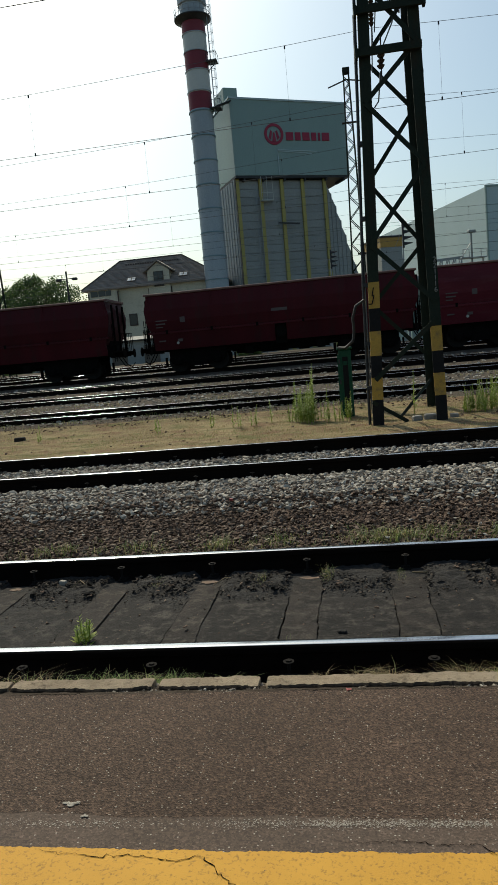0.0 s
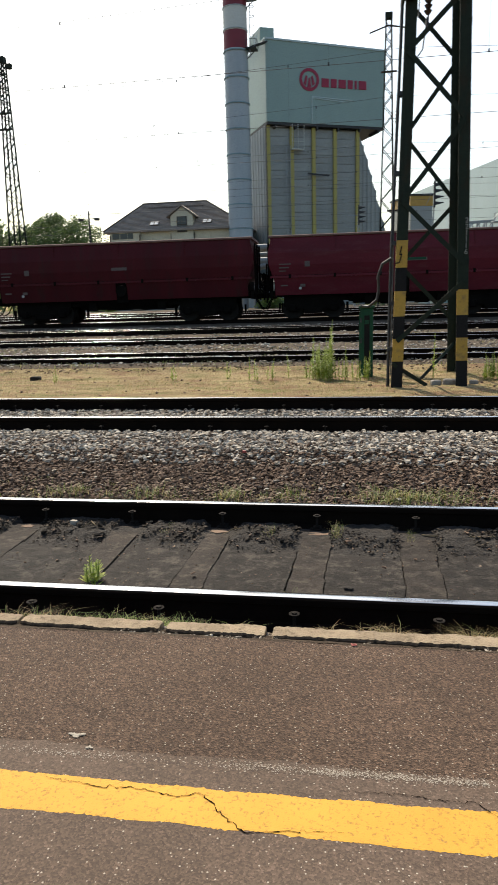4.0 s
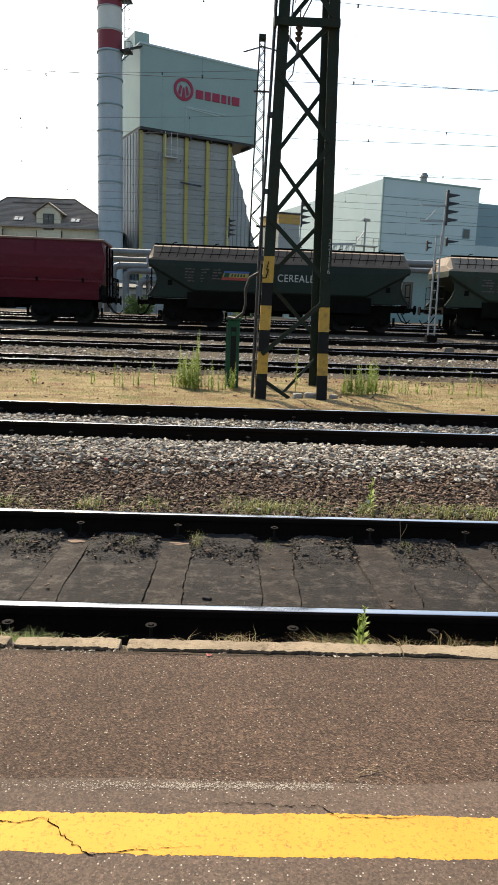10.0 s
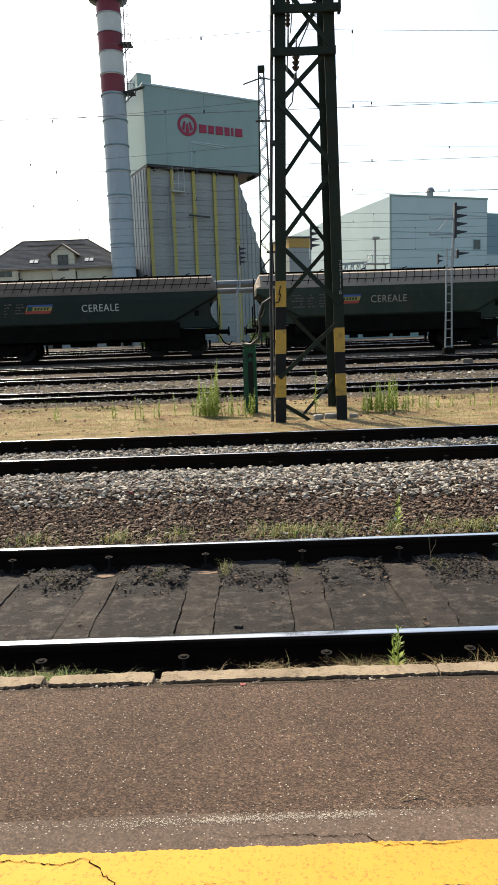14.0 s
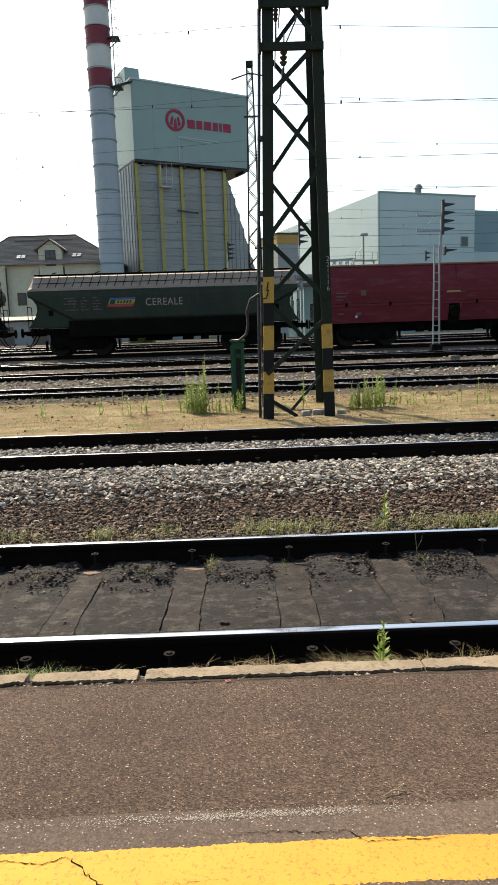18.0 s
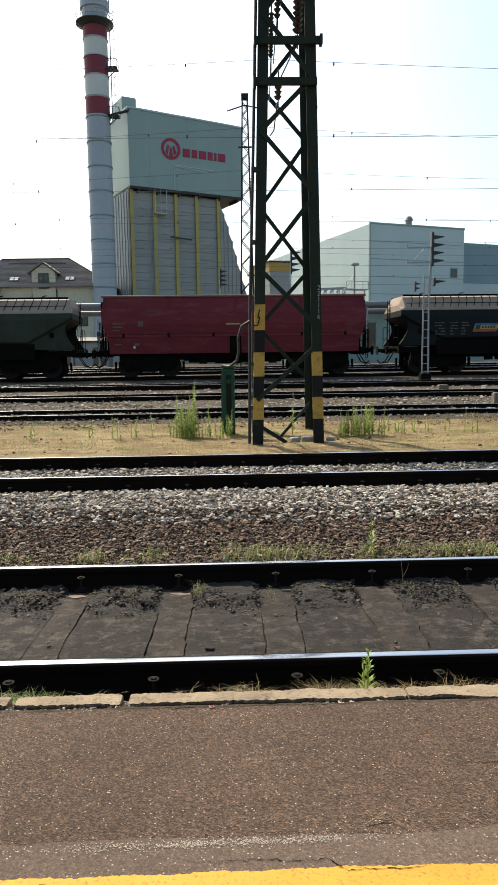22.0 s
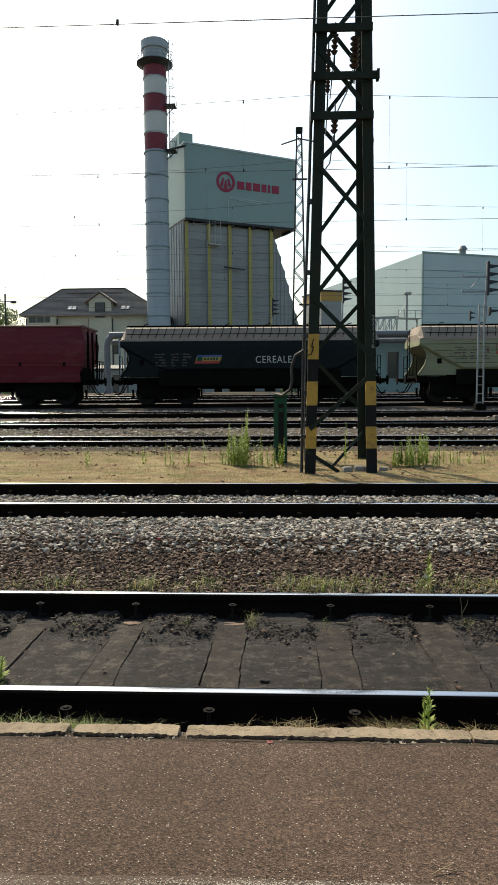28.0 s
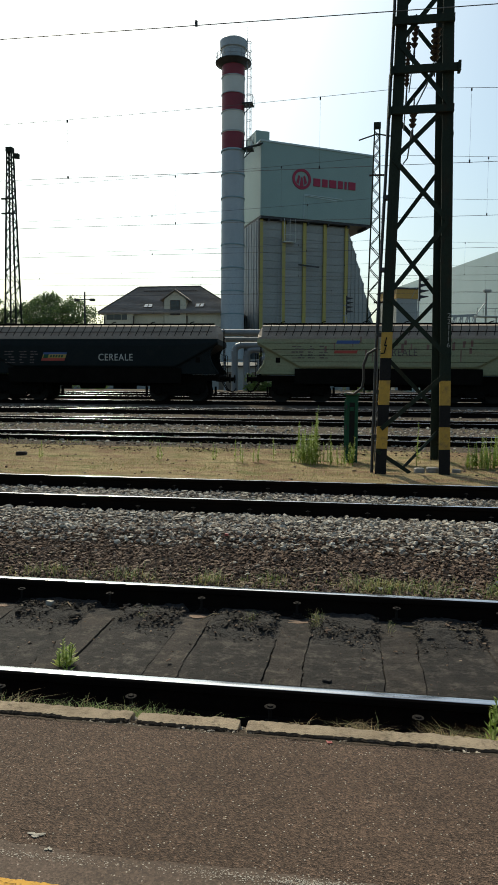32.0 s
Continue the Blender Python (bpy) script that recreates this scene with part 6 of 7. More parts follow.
# ---- the train ----
def wheelset_mesh():
    s = Shape()
    for y in (-0.75, 0.75):
        o = 1 if y > 0 else -1
        sec = [(0.0, -0.07), (0.44, -0.065), (0.46, -0.06), (0.46, 0.05), (0.495, 0.06), (0.495, 0.075), (0.40, 0.07), (0.38, 0.02), (0.14, 0.0), (0.12, 0.09), (0.0, 0.09)]
        n = 24
        base = len(s.v)
        for r, d in sec:
            s.v += [(r * math.cos(6.2832 * i / n), y - o * d, r * math.sin(6.2832 * i / n)) for i in range(n)]
        for k in range(len(sec) - 1):
            s.f += [(base + k * n + i, base + k * n + (i + 1) % n, base + (k + 1) * n + (i + 1) % n, base + (k + 1) * n + i) for i in range(n)]
    s.tube((0, -0.98, 0), (0, 0.98, 0), 0.08, 0.08, 12)
    for k in range(3):
        a = 6.2832 * k / 3
        s.tube((0.28 * math.cos(a), -0.80, 0.28 * math.sin(a)), (0.28 * math.cos(a), -0.76, 0.28 * math.sin(a)), 0.05, 0.05, 8)
    return s.mesh("wheelset", M_WHEEL)


WHEELSET = wheelset_mesh()


def bogie_mesh():
    s = Shape()
    for y in (-1.0, 1.0):
        rows = [(-1.25, 0.5, 0.72), (-0.9, 0.36, 0.78), (-0.55, 0.42, 0.8), (-0.3, 0.3, 0.72), (0.3, 0.3, 0.72), (0.55, 0.42, 0.8), (0.9, 0.36, 0.78), (1.25, 0.5, 0.72)]
        s.loft([[(x, y - 0.06, a), (x, y + 0.06, a), (x, y + 0.06, b), (x, y - 0.06, b)] for x, a, b in rows])
        for x in (-0.9, 0.9):
            s.box(x - 0.16, x + 0.16, y - 0.12, y + 0.12, 0.3, 0.62, 0.03)
            s.tube((x, y - 0.16, 0.46), (x, y + 0.16, 0.46), 0.13, 0.13, 12)
            for dx in (-0.24, 0.24):
                s.tube((x + dx, y, 0.38), (x + dx, y, 0.66), 0.07, 0.07, 8)
        for x in (-1.5, 1.5):
            s.box(x - 0.04, x + 0.04, y * 0.75 - 0.08, y * 0.75 + 0.08, 0.28, 0.68)
        # spring pack and brake hangers between the wheels
        s.box(-0.4, 0.4, y - 0.1, y + 0.05, 0.22, 0.5, 0.03)
        s.box(-1.3, 1.3, y * 0.9 - 0.05, y * 0.9 + 0.05, 0.5, 1.0)
    s.box(-0.22, 0.22, -1.05, 1.05, 0.5, 0.85)
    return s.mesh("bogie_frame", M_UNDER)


BOGIE = bogie_mesh()


def running_gear(w, length, pivot):
    for sx in (-1, 1):
        b = part("bogie", BOGIE, None, w)
        b.location = (length / 2 + sx * pivot / 2, 0, 0)
        for dx in (-0.9, 0.9):
            k = part("wheelset", WHEELSET, None, b)
            k.location = (dx, 0, 0.46)
    for x, o in ((0, -1), (length, 1)):
        for y in (-0.875, 0.875):
            q = Shape().tube((x, y, 1.05), (x + o * 0.42, y, 1.05), 0.085, 0.075, 10).tube((x + o * 0.42, y, 1.05), (x + o * 0.47, y, 1.05), 0.2, 0.21, 14)
            part("buffer", q, M_UNDER, w)
        h = Shape().bar((x, 0, 1.0), (x + o * 0.5, 0, 0.98), 0.1, 0.12)
        h.line([(x, 0.3, 0.9), (x + o * 0.2, 0.3, 0.55), (x + o * 0.45, 0.3, 0.42), (x + o * 0.6, 0.25, 0.6)], 0.025, 6)
        h.line([(x, -0.3, 0.9), (x + o * 0.25, -0.3, 0.5), (x + o * 0.5, -0.3, 0.45)], 0.025, 6)
        part("coupling", h, M_UNDER, w)


def wagon_frame(w, length, inset=0.0):
    s = Shape()
    for y in (-0.95, 0.95):
        s.box(inset, length - inset, y - 0.05, y + 0.05, 0.95, 1.2)
    for x in (0.06, length - 0.06):
        s.box(x - 0.07, x + 0.07, -1.25, 1.25, 0.9, 1.22)
    s.box(0.3, length - 0.3, -0.15, 0.15, 0.95, 1.18)
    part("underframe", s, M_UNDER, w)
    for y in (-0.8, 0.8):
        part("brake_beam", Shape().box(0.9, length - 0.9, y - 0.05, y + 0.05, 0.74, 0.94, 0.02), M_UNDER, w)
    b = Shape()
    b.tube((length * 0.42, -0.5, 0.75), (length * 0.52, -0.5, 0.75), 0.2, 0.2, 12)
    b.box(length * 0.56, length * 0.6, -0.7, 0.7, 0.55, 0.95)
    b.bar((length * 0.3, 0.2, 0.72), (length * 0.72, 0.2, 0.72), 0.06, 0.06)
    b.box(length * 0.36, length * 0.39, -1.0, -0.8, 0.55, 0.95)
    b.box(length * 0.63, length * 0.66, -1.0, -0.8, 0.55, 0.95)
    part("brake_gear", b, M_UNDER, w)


def end_ladder(w, x, y0, z0, z1, wid=0.38):
    s = Shape()
    for y in (y0, y0 + wid):
        s.tube((x, y, z0), (x, y, z1), 0.018, 0.018, 6)
    z = z0 + 0.15
    while z < z1:
        s.tube((x, y0, z), (x, y0 + wid, z), 0.015, 0.015, 6)
        z += 0.32
    part("end_ladder", s, M_UNDER, w)


def marks(w, spec, y, mat=None, skew=0.0):
    """Unreadable stencils as short bars: rows of x, z, width, height."""
    for x, z, wd, hg in spec:
        s = Shape().loft([[(x, q, z), (x + wd, q, z), (x + wd + skew * hg, q, z + hg), (x + skew * hg, q, z + hg)] for q in (y - 0.008, y)])
        part("stencil_mark", s, mat or M_MARK_DIM, w)


def red_wagon(label, length=11.75, sign=None, paint=M_RED):
    """Self-unloading open wagon: flared box above, slanted flaps below."""
    w = thing("hopper_wagon", pose(0, 0, 0), label, "freight wagon", "wagons of the train")
    L = length
    wall = 0.05
    belly = lambda z: float(np.interp(z, [1.5, 1.86, 2.3, 2.8, 3.46], [0.2, 0.08, -0.06, -0.1, 0.05]))
    ys = [(1.40, 3.46), (1.43, 3.36), (1.5, 2.8), (1.47, 2.3), (1.37, 1.86)]
    for o in (-1, 1):
        s = Shape()
        sec = [(o * y, z) for y, z in ys] + [(o * (y - wall), z) for y, z in reversed(ys)]
        s.loft([[(x + d * belly(z), y, z) for y, z in sec] for x, d in ((0.06, 1), (L - 0.06, -1))])
        part("side_wall", s, paint, w)
        f = Shape()
        sec = [(o * 1.30, 1.80), (o * 1.36, 1.76), (o * 1.19, 1.02), (o * 1.13, 1.02)]
        f.loft([[(x, y, z) for y, z in sec] for x in (0.25, L / 2 - 0.26)])
        f.loft([[(x, y, z) for y, z in sec] for x in (L / 2 + 0.26, L - 0.25)])
        part("discharge_flap", f, paint, w)
        r = Shape().bar((0.05, o * 1.40, 1.80), (L - 0.05, o * 1.40, 1.80), 0.03, 0.09)
        part("waist_rail", r, paint, w)
        c = Shape().tube((0.0, o * 1.43, 3.49), (L, o * 1.43, 3.49), 0.05, 0.05, 12)
        part("coping", c, M_COPING, w, "worn lighter rim")
        rib = Shape().bar((0, 0, 2.75), (0, 0, 3.44), 0.05, 0.025, (0, 1, 0)).mesh("side_rib", paint)
        for x in (0.12, L * 0.25, L * 0.5, L * 0.75, L - 0.12):
            part("side_rib", rib, None, w).location = (x, o * 1.475, 0)
        hinge = Shape().box(-0.05, 0.05, -0.04, 0.04, 1.74, 1.9).mesh("flap_hinge", M_UNDER)
        for k in range(6):
            part("flap_hinge", hinge, None, w).location = (0.9 + k * (L - 1.8) / 5, o * 1.39, 0)
    for x, d in ((0.0, 1), (L, -1)):
        e = Shape()
        sec = [(-1.4, 3.45), (1.4, 3.45), (1.46, 2.8), (1.43, 2.3), (1.34, 1.86), (1.3, 1.5), (-1.3, 1.5), (-1.34, 1.86), (-1.43, 2.3), (-1.46, 2.8)]
        e.loft([[(x + d * (k + belly(z)), y, z) for y, z in sec] for k in (0.06, 0.12)])
        part("end_wall", e, paint, w)
        cp = Shape().box(min(x, x + d * 0.12), max(x, x + d * 0.12), -1.4, 1.4, 3.46, 3.54)
        part("coping", cp, M_COPING, w)
        br = Shape()
        for y in (-0.9, 0.0, 0.9):
            br.bar((x - d * 0.06, y, 1.2), (x - d * 0.06, y, 3.3), 0.08, 0.08, (0, 1, 0))
        part("end_stanchion", br, M_UNDER, w)
        end_ladder(w, x - d * 0.12, -1.4, 0.7, 2.4)
        for ya, yb in ((-0.85, 0.2), (0.35, 1.3)):
            q = Shape()
            for k in range(4):
                y = ya + (yb - ya) * k / 3
                q.tube((x - d * 0.3, y, 1.15), (x - d * 0.3, y, 2.0), 0.018, 0.018, 6)
            for z in (1.55, 2.0):
                q.tube((x - d * 0.3, ya, z), (x - d * 0.3, yb, z), 0.018, 0.018, 6)
            part("end_rail", q, M_UNDER, w)
        part("end_platform", Shape().box(min(x, x - d * 0.36), max(x, x - d * 0.36), -1.25, 1.25, 1.12, 1.16), M_UNDER, w)
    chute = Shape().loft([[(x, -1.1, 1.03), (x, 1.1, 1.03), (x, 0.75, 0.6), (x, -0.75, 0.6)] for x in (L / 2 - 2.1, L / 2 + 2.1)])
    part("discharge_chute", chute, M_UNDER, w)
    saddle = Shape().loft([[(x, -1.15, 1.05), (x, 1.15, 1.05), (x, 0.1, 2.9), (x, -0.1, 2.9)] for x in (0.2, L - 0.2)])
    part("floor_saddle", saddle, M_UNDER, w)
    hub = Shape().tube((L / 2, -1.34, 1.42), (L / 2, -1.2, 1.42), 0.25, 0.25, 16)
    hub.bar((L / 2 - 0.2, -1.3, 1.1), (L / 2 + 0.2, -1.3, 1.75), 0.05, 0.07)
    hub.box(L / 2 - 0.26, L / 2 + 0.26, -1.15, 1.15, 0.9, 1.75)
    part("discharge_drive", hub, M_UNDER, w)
    wagon_frame(w, L, 0.3)
    running_gear(w, L, 7.7)
    marks(w, [(0.45, 2.45, 0.35, 0.05), (0.45, 2.3, 0.5, 0.05), (0.45, 2.15, 0.42, 0.06), (0.45, 2.02, 0.3, 0.04), (1.55, 2.2, 0.22, 0.32)], -1.47)
    marks(w, [(0.5, 1.4, 0.3, 0.06), (1.35, 1.36, 0.22, 0.12)], -1.345)
    if sign == "pale":
        marks(w, [(L / 2 - 0.45, 2.22, 0.85, 0.14)], -1.455, M_MARK_DIM)
        marks(w, [(L / 2 - 0.4, 2.25, 0.6, 0.06)], -1.463, M_SIGN_Y)
    elif sign == "green":
        marks(w, [(L / 2 - 0.3, 2.3, 1.25, 0.24)], -1.47, M_MARK_DIM)
        marks(w, [(L / 2 - 0.25, 2.33, 1.15, 0.1)], -1.478, M_GREENBOX)
    else:
        marks(w, [(L / 2 - 0.35, 2.3, 0.7, 0.13)], -1.475)
    p = Shape().tube((1.35, -1.36, 1.3), (1.35, -1.34, 1.3), 0.06, 0.06, 10)
    part("warning_disc", p, M_MARK, w)
    return w


def grain_wagon(label, body, length=11.5, faded=False, word=M_MARK, sign_x=3.75, word_x=6.4, low=0.12, top=M_ROOFRUST):
    """Covered hopper for grain: steep ends, dusty roof with walkway and hatches."""
    w = thing("grain_wagon", pose(0, 0, 0), label, "freight wagon", "wagons of the train")
    L = length

    def sec(x, zb):
        side = [(1.40, zb), (1.46, zb + 0.05), (1.49, zb + 0.1), (1.49, max(2.5, zb + 0.12)), (1.45, max(2.8, zb + 0.14))]
        return [(x, -y, z) for y, z in side] + [(x, y, z) for y, z in reversed(side)]

    s = Shape()
    s.loft([sec(0.03, 2.55), sec(0.08, 2.53), sec(1.95, 1.5), sec(L - 1.95, 1.5), sec(L - 0.08, 2.53), sec(L - 0.03, 2.55)])
    part("hopper_body", s, body, w)
    r = Shape()
    roof = [(1.46, 2.802), (1.42, 2.9), (0.96, 3.40), (0.7, 3.47), (-0.7, 3.47), (-0.96, 3.40), (-1.42, 2.9), (-1.46, 2.802)]
    r.loft([[(0.04, y, 2.802 + (z - 2.802) * 0.4) for y, z in roof], [(0.22, y, z) for y, z in roof], [(L - 0.22, y, z) for y, z in roof], [(L - 0.04, y, 2.802 + (z - 2.802) * 0.4) for y, z in roof]])
    part("roof", r, top, w, "dusty tan roof" if top is M_ROOFDUST else "rusty brown dusty roof")
    # bent grid of foot bars over the roof's shoulder, with the walkway along the ridge
    for o in (-1, 1):
        g = Shape()
        for z, y in ((3.12, 1.32), (3.51, 0.97)):
            g.tube((0.3, o * y, z), (L - 0.3, o * y, z), 0.016, 0.016, 5)
        x = 0.5
        while x < L - 0.4:
            g.line([(x, o * 1.4, 2.95), (x + 0.1, o * 1.22, 3.25), (x + 0.13, o * 0.97, 3.51)], 0.016, 5)
            x += 0.36
        part("foot_grid", g, M_UNDER, w)
        e = Shape().box(0.25, L - 0.25, o * 0.93 - 0.03, o * 0.93 + 0.03, 3.47, 3.53)
        part("walkway_edge", e, M_UNDER, w)
    part("walkway", Shape().box(0.3, L - 0.3, -0.45, 0.45, 3.472, 3.51), M_UNDER, w, "dark roof walkway")
    for k in range(6):
        x = 1.2 + k * (L - 2.4) / 5
        hx = Shape().box(x - 0.35, x + 0.35, -0.4, 0.4, 3.508, 3.56, 0.02)
        hatch = part("roof_hatch", hx, M_UNDER, w)
        part("hatch_lever", Shape().line([(x - 0.2, -0.93, 3.5), (x - 0.12, -0.93, 3.57), (x + 0.02, -0.93, 3.6)], 0.022, 6), M_UNDER, hatch)
    sill = Shape()
    for y in (-1.38, 1.38):
        sill.box(1.7, L - 1.7, y - 0.05, y + 0.04, 0.82, 1.495)
    part("side_sill", sill, M_UNDER, w)
    for x, d in ((0.0, 1), (L, -1)):
        for y in (-1.33, 1.33):
            edge = [(0.12, 2.66), (0.30, 2.42), (0.42, 2.22), (0.43, 1.98), (0.34, 1.7), (0.18, 1.45), (0.02, 1.25), (2.0, 1.25), (2.0, 1.52), (1.0, 2.2)]
            gs = Shape().loft([[(x + d * u, y + k, z) for u, z in edge] for k in (-0.02, 0.02)])
            part("end_plate", gs, body, w)
            rim = Shape().line([(x + d * (u - 0.02), y, z) for u, z in edge[:7]], 0.05, 8)
            part("plate_rim", rim, body, w)
        part("plate_hole", Shape().box(x + d * 0.95 - 0.1, x + d * 0.95 + 0.1, -1.356, -1.3505, 1.75, 1.98), M_UNDER, w)
        for ya, yb in ((-1.3, -0.6), (0.6, 1.3)):
            q = Shape()
            for y in (ya, yb):
                q.tube((x - d * 0.05, y, 1.15), (x - d * 0.05, y, 2.15), 0.018, 0.018, 6)
            for z in (1.6, 2.15):
                q.tube((x - d * 0.05, ya, z), (x - d * 0.05, yb, z), 0.018, 0.018, 6)
            part("end_rail", q, M_UNDER, w)
        end_ladder(w, x + d * 0.02, 0.4, 1.2, 3.4)
    out = Shape()
    for k in range(3):
        x = L * (0.32 + 0.18 * k)
        out.loft([[(x - 0.9, -1.3, 1.49), (x + 0.9, -1.3, 1.49), (x + 0.9, 1.3, 1.49), (x - 0.9, 1.3, 1.49)], [(x - 0.2, -0.5, 0.7), (x + 0.2, -0.5, 0.7), (x + 0.2, 0.5, 0.7), (x - 0.2, 0.5, 0.7)]])
    part("discharge_chute", out, M_UNDER, w)
    wagon_frame(w, L, 0.0)
    running_gear(w, L, 7.6)
    rs = random.Random(int(10 * sign_x))
    for k in range(5):
        for x0, n in ((1.55, 3), (2.25, 2), (2.75, 2)):
            x = x0 + rs.uniform(0, 0.06)
            for _ in range(n):
                wd = rs.uniform(0.06, 0.2)
                if rs.random() < 0.75:
                    marks(w, [(x, 2.56 - low - 0.125 * k, wd, rs.uniform(0.03, 0.06))], -1.492)
                x += wd + 0.03
    if not faded:
        marks(w, [(sign_x - 0.5, 2.46 - low, 1.1, 0.09)], -1.493, M_SIGN_B, 0.35)
        marks(w, [(sign_x - 0.55, 2.29 - low, 1.1, 0.17)], -1.493, M_SIGN_Y, 0.35)
        marks(w, [(sign_x - 0.6, 2.17 - low, 1.1, 0.12)], -1.493, M_SIGN_R, 0.35)
        marks(w, [(sign_x - 0.5, 2.29 - low, 0.22, 0.17)] + [(sign_x - 0.18 + 0.13 * k, 2.32 - low, 0.08, 0.11) for k in range(5)], -1.502, M_GREENBOX, 0.35)
    else:
        marks(w, [(sign_x - 0.5, 2.58, 1.0, 0.14)], -1.493, M_SIGN_B, 0.35)
        marks(w, [(sign_x - 0.6, 2.16, 1.0, 0.13)], -1.493, M_SIGN_R, 0.35)
        for z in (1.78, 2.05, 2.32, 2.6):
            u = 0.15 + (2.66 - z) * 1.6
            part("side_seam", Shape().box(u, L - u, -1.497, -1.4905, z, z + 0.018), M_UNDER, w)
        rr = random.Random(3)
        for k in range(26):
            x0, z0 = rr.choice([rr.uniform(7.6, 8.6), rr.uniform(2, L - 2)]), rr.uniform(2.1, 2.9)
            part("rust_streak", Shape().box(x0, x0 + rr.uniform(0.03, 0.12), -1.4935, -1.4905, z0 - rr.uniform(0.1, 0.5), z0), M_COPING, w)
    o = lettering("CEREALE", 0.44, word, "lettering", w, pose(word_x, -1.495, 2.32 - low, 90, 0, 0), 0.006, "stencilled word", 1.1)
    o.scale.x = 0.86
    return w


WAGONS = []      # (thing, place of its left end along the train)


def train():
    red = red_wagon("dull red self-unloading open wagon with worn rim", 11.95, paint=M_RED_DULL)
    WAGONS.append((red, -8.7))
    for u in (-22.35, -35.4):
        c = copy_thing(red, pose(0, 0, 0))
        WAGONS.append((c, u))
    WAGONS.append((red_wagon("dull red self-unloading wagon with a green name board", 11.5, sign="green"), 3.95))
    WAGONS.append((grain_wagon("dark green grain hopper wagon with dusty roof", M_GREEN), 17.3))
    WAGONS.append((grain_wagon("worn olive green grain hopper wagon with tan lettering", M_OLIVE, word=M_WORD, sign_x=4.0, word_x=5.85, length=11.7, top=M_ROOFDUST), 30.45))
    WAGONS.append((red_wagon("dull red self-unloading wagon with a pale name board", 11.6, sign="pale", paint=M_RED_FADED), 43.38))
    WAGONS.append((grain_wagon("blue-black grain hopper wagon with white lettering", M_BLACKGREEN, sign_x=3.9, word_x=6.8, low=0.36, top=M_ROOFDUST), 56.55))
    WAGONS.append((grain_wagon("pale faded green grain hopper wagon, rust streaked", M_CREAM, faded=True, word=M_MARK_DIM, sign_x=4.0, word_x=6.2, top=M_ROOFDUST), 69.75))


train()
ROLLING = [o for w, _ in WAGONS for b in w.children if b.name.startswith("bogie") for o in b.children]


# ---- plants and loose things ----
M_BUSH = leaf_mat("bush leaves", [(0.0, (0.06, 0.1, 0.02)), (0.6, (0.12, 0.18, 0.03)), (1.0, (0.22, 0.27, 0.05))])
M_STRAW_STEM = surface("dry stalk", (0.3, 0.21, 0.11), (0.2, 0.14, 0.075), 0.9, 0, 8, 60)
M_SCRAP = plain("red plastic", (0.36, 0.06, 0.05), 0.5)
M_GRASS_GREEN = leaf_mat("green grass blades", [(0.0, (0.1, 0.17, 0.025)), (0.6, (0.2, 0.28, 0.05)), (0.85, (0.3, 0.33, 0.09)), (1.0, (0.45, 0.38, 0.17))])
def leaf_cloud(s, centre, radius, n, size, rng):
    """Small folded leaves round a point."""
    for _ in range(n):
        d = Vector((rng.gauss(0, 1), rng.gauss(0, 1), rng.gauss(0, 0.8)))
        d = d.normalized() * radius * rng.random() ** 0.4
        c = Vector(centre) + d
        u = Vector((rng.gauss(0, 1), rng.gauss(0, 1), rng.gauss(0, 1))).normalized()
        v = u.orthogonal().normalized()
        k = size * rng.uniform(0.6, 1.4)
        s.add([c - u * k, c + v * k * 0.5, c + u * k, c - v * k * 0.5 + u.cross(v) * k * 0.2], [(0, 1, 2, 3)])


def broad_tree(x, y, z, h, w, seed, label, leaves=9000):
    rng = random.Random(seed)
    t = thing("tree", pose(x, y, z), label, "tree", "trees behind the yard")
    tr = Shape()
    tr.tube((0, 0, 0), (0.2, 0, h * 0.45), 0.035 * h, 0.022 * h, 8)
    crown = Shape()
    for k in range(10):
        a = rng.uniform(0, 6.28)
        r = w * rng.uniform(0.25, 0.55)
        p = Vector((r * math.cos(a), r * math.sin(a), h * rng.uniform(0.55, 0.9)))
        base = Vector((0.2 * k / 10, 0, h * rng.uniform(0.25, 0.45)))
        tr.tube(base, p, 0.012 * h, 0.004 * h, 6)
    for k in range(70):
        a = rng.uniform(0, 6.28)
        zz = rng.uniform(0.12, 1.0)
        r = w * 0.66 * math.sqrt(max(0.03, 1 - abs(zz - 0.5) ** 2 / 0.27)) * rng.uniform(0.2, 1.0)
        leaf_cloud(crown, (r * math.cos(a), r * math.sin(a), h * zz), w * rng.uniform(0.1, 0.2), leaves // 70, 0.0125 * h, rng)
    part("trunk", tr, M_BARK, t)
    part("crown", crown, M_LEAF, t)


for i, (x, y, h, w) in enumerate([(-60, 130, 18.2, 10), (-54.6, 128, 17.2, 10), (-64.5, 132, 18.0, 9), (-69.5, 134, 17, 9), (-82.5, 130, 20.2, 11), (-74.5, 131, 18.4, 9), (-77.5, 136, 18.3, 9), (-88, 132, 17, 8.5), (-93, 136, 16, 8), (-97.5, 138, 15.6, 8),
                                  (-102, 138, 15.8, 8), (-106, 140, 17, 9), (-110.5, 132, 19.0, 10), (-118, 130, 19.6, 10.5), (-126, 128, 18.8, 10.5), (-134, 128, 19.3, 11), (-143, 128, 20, 11), (-49.5, 136, 13.2, 4.5), (-100, 146, 15, 9), (-91, 146, 15, 9)]):
    broad_tree(x, y, 0.6, h, w, 20 + i, "leafy green broad-crowned tree")


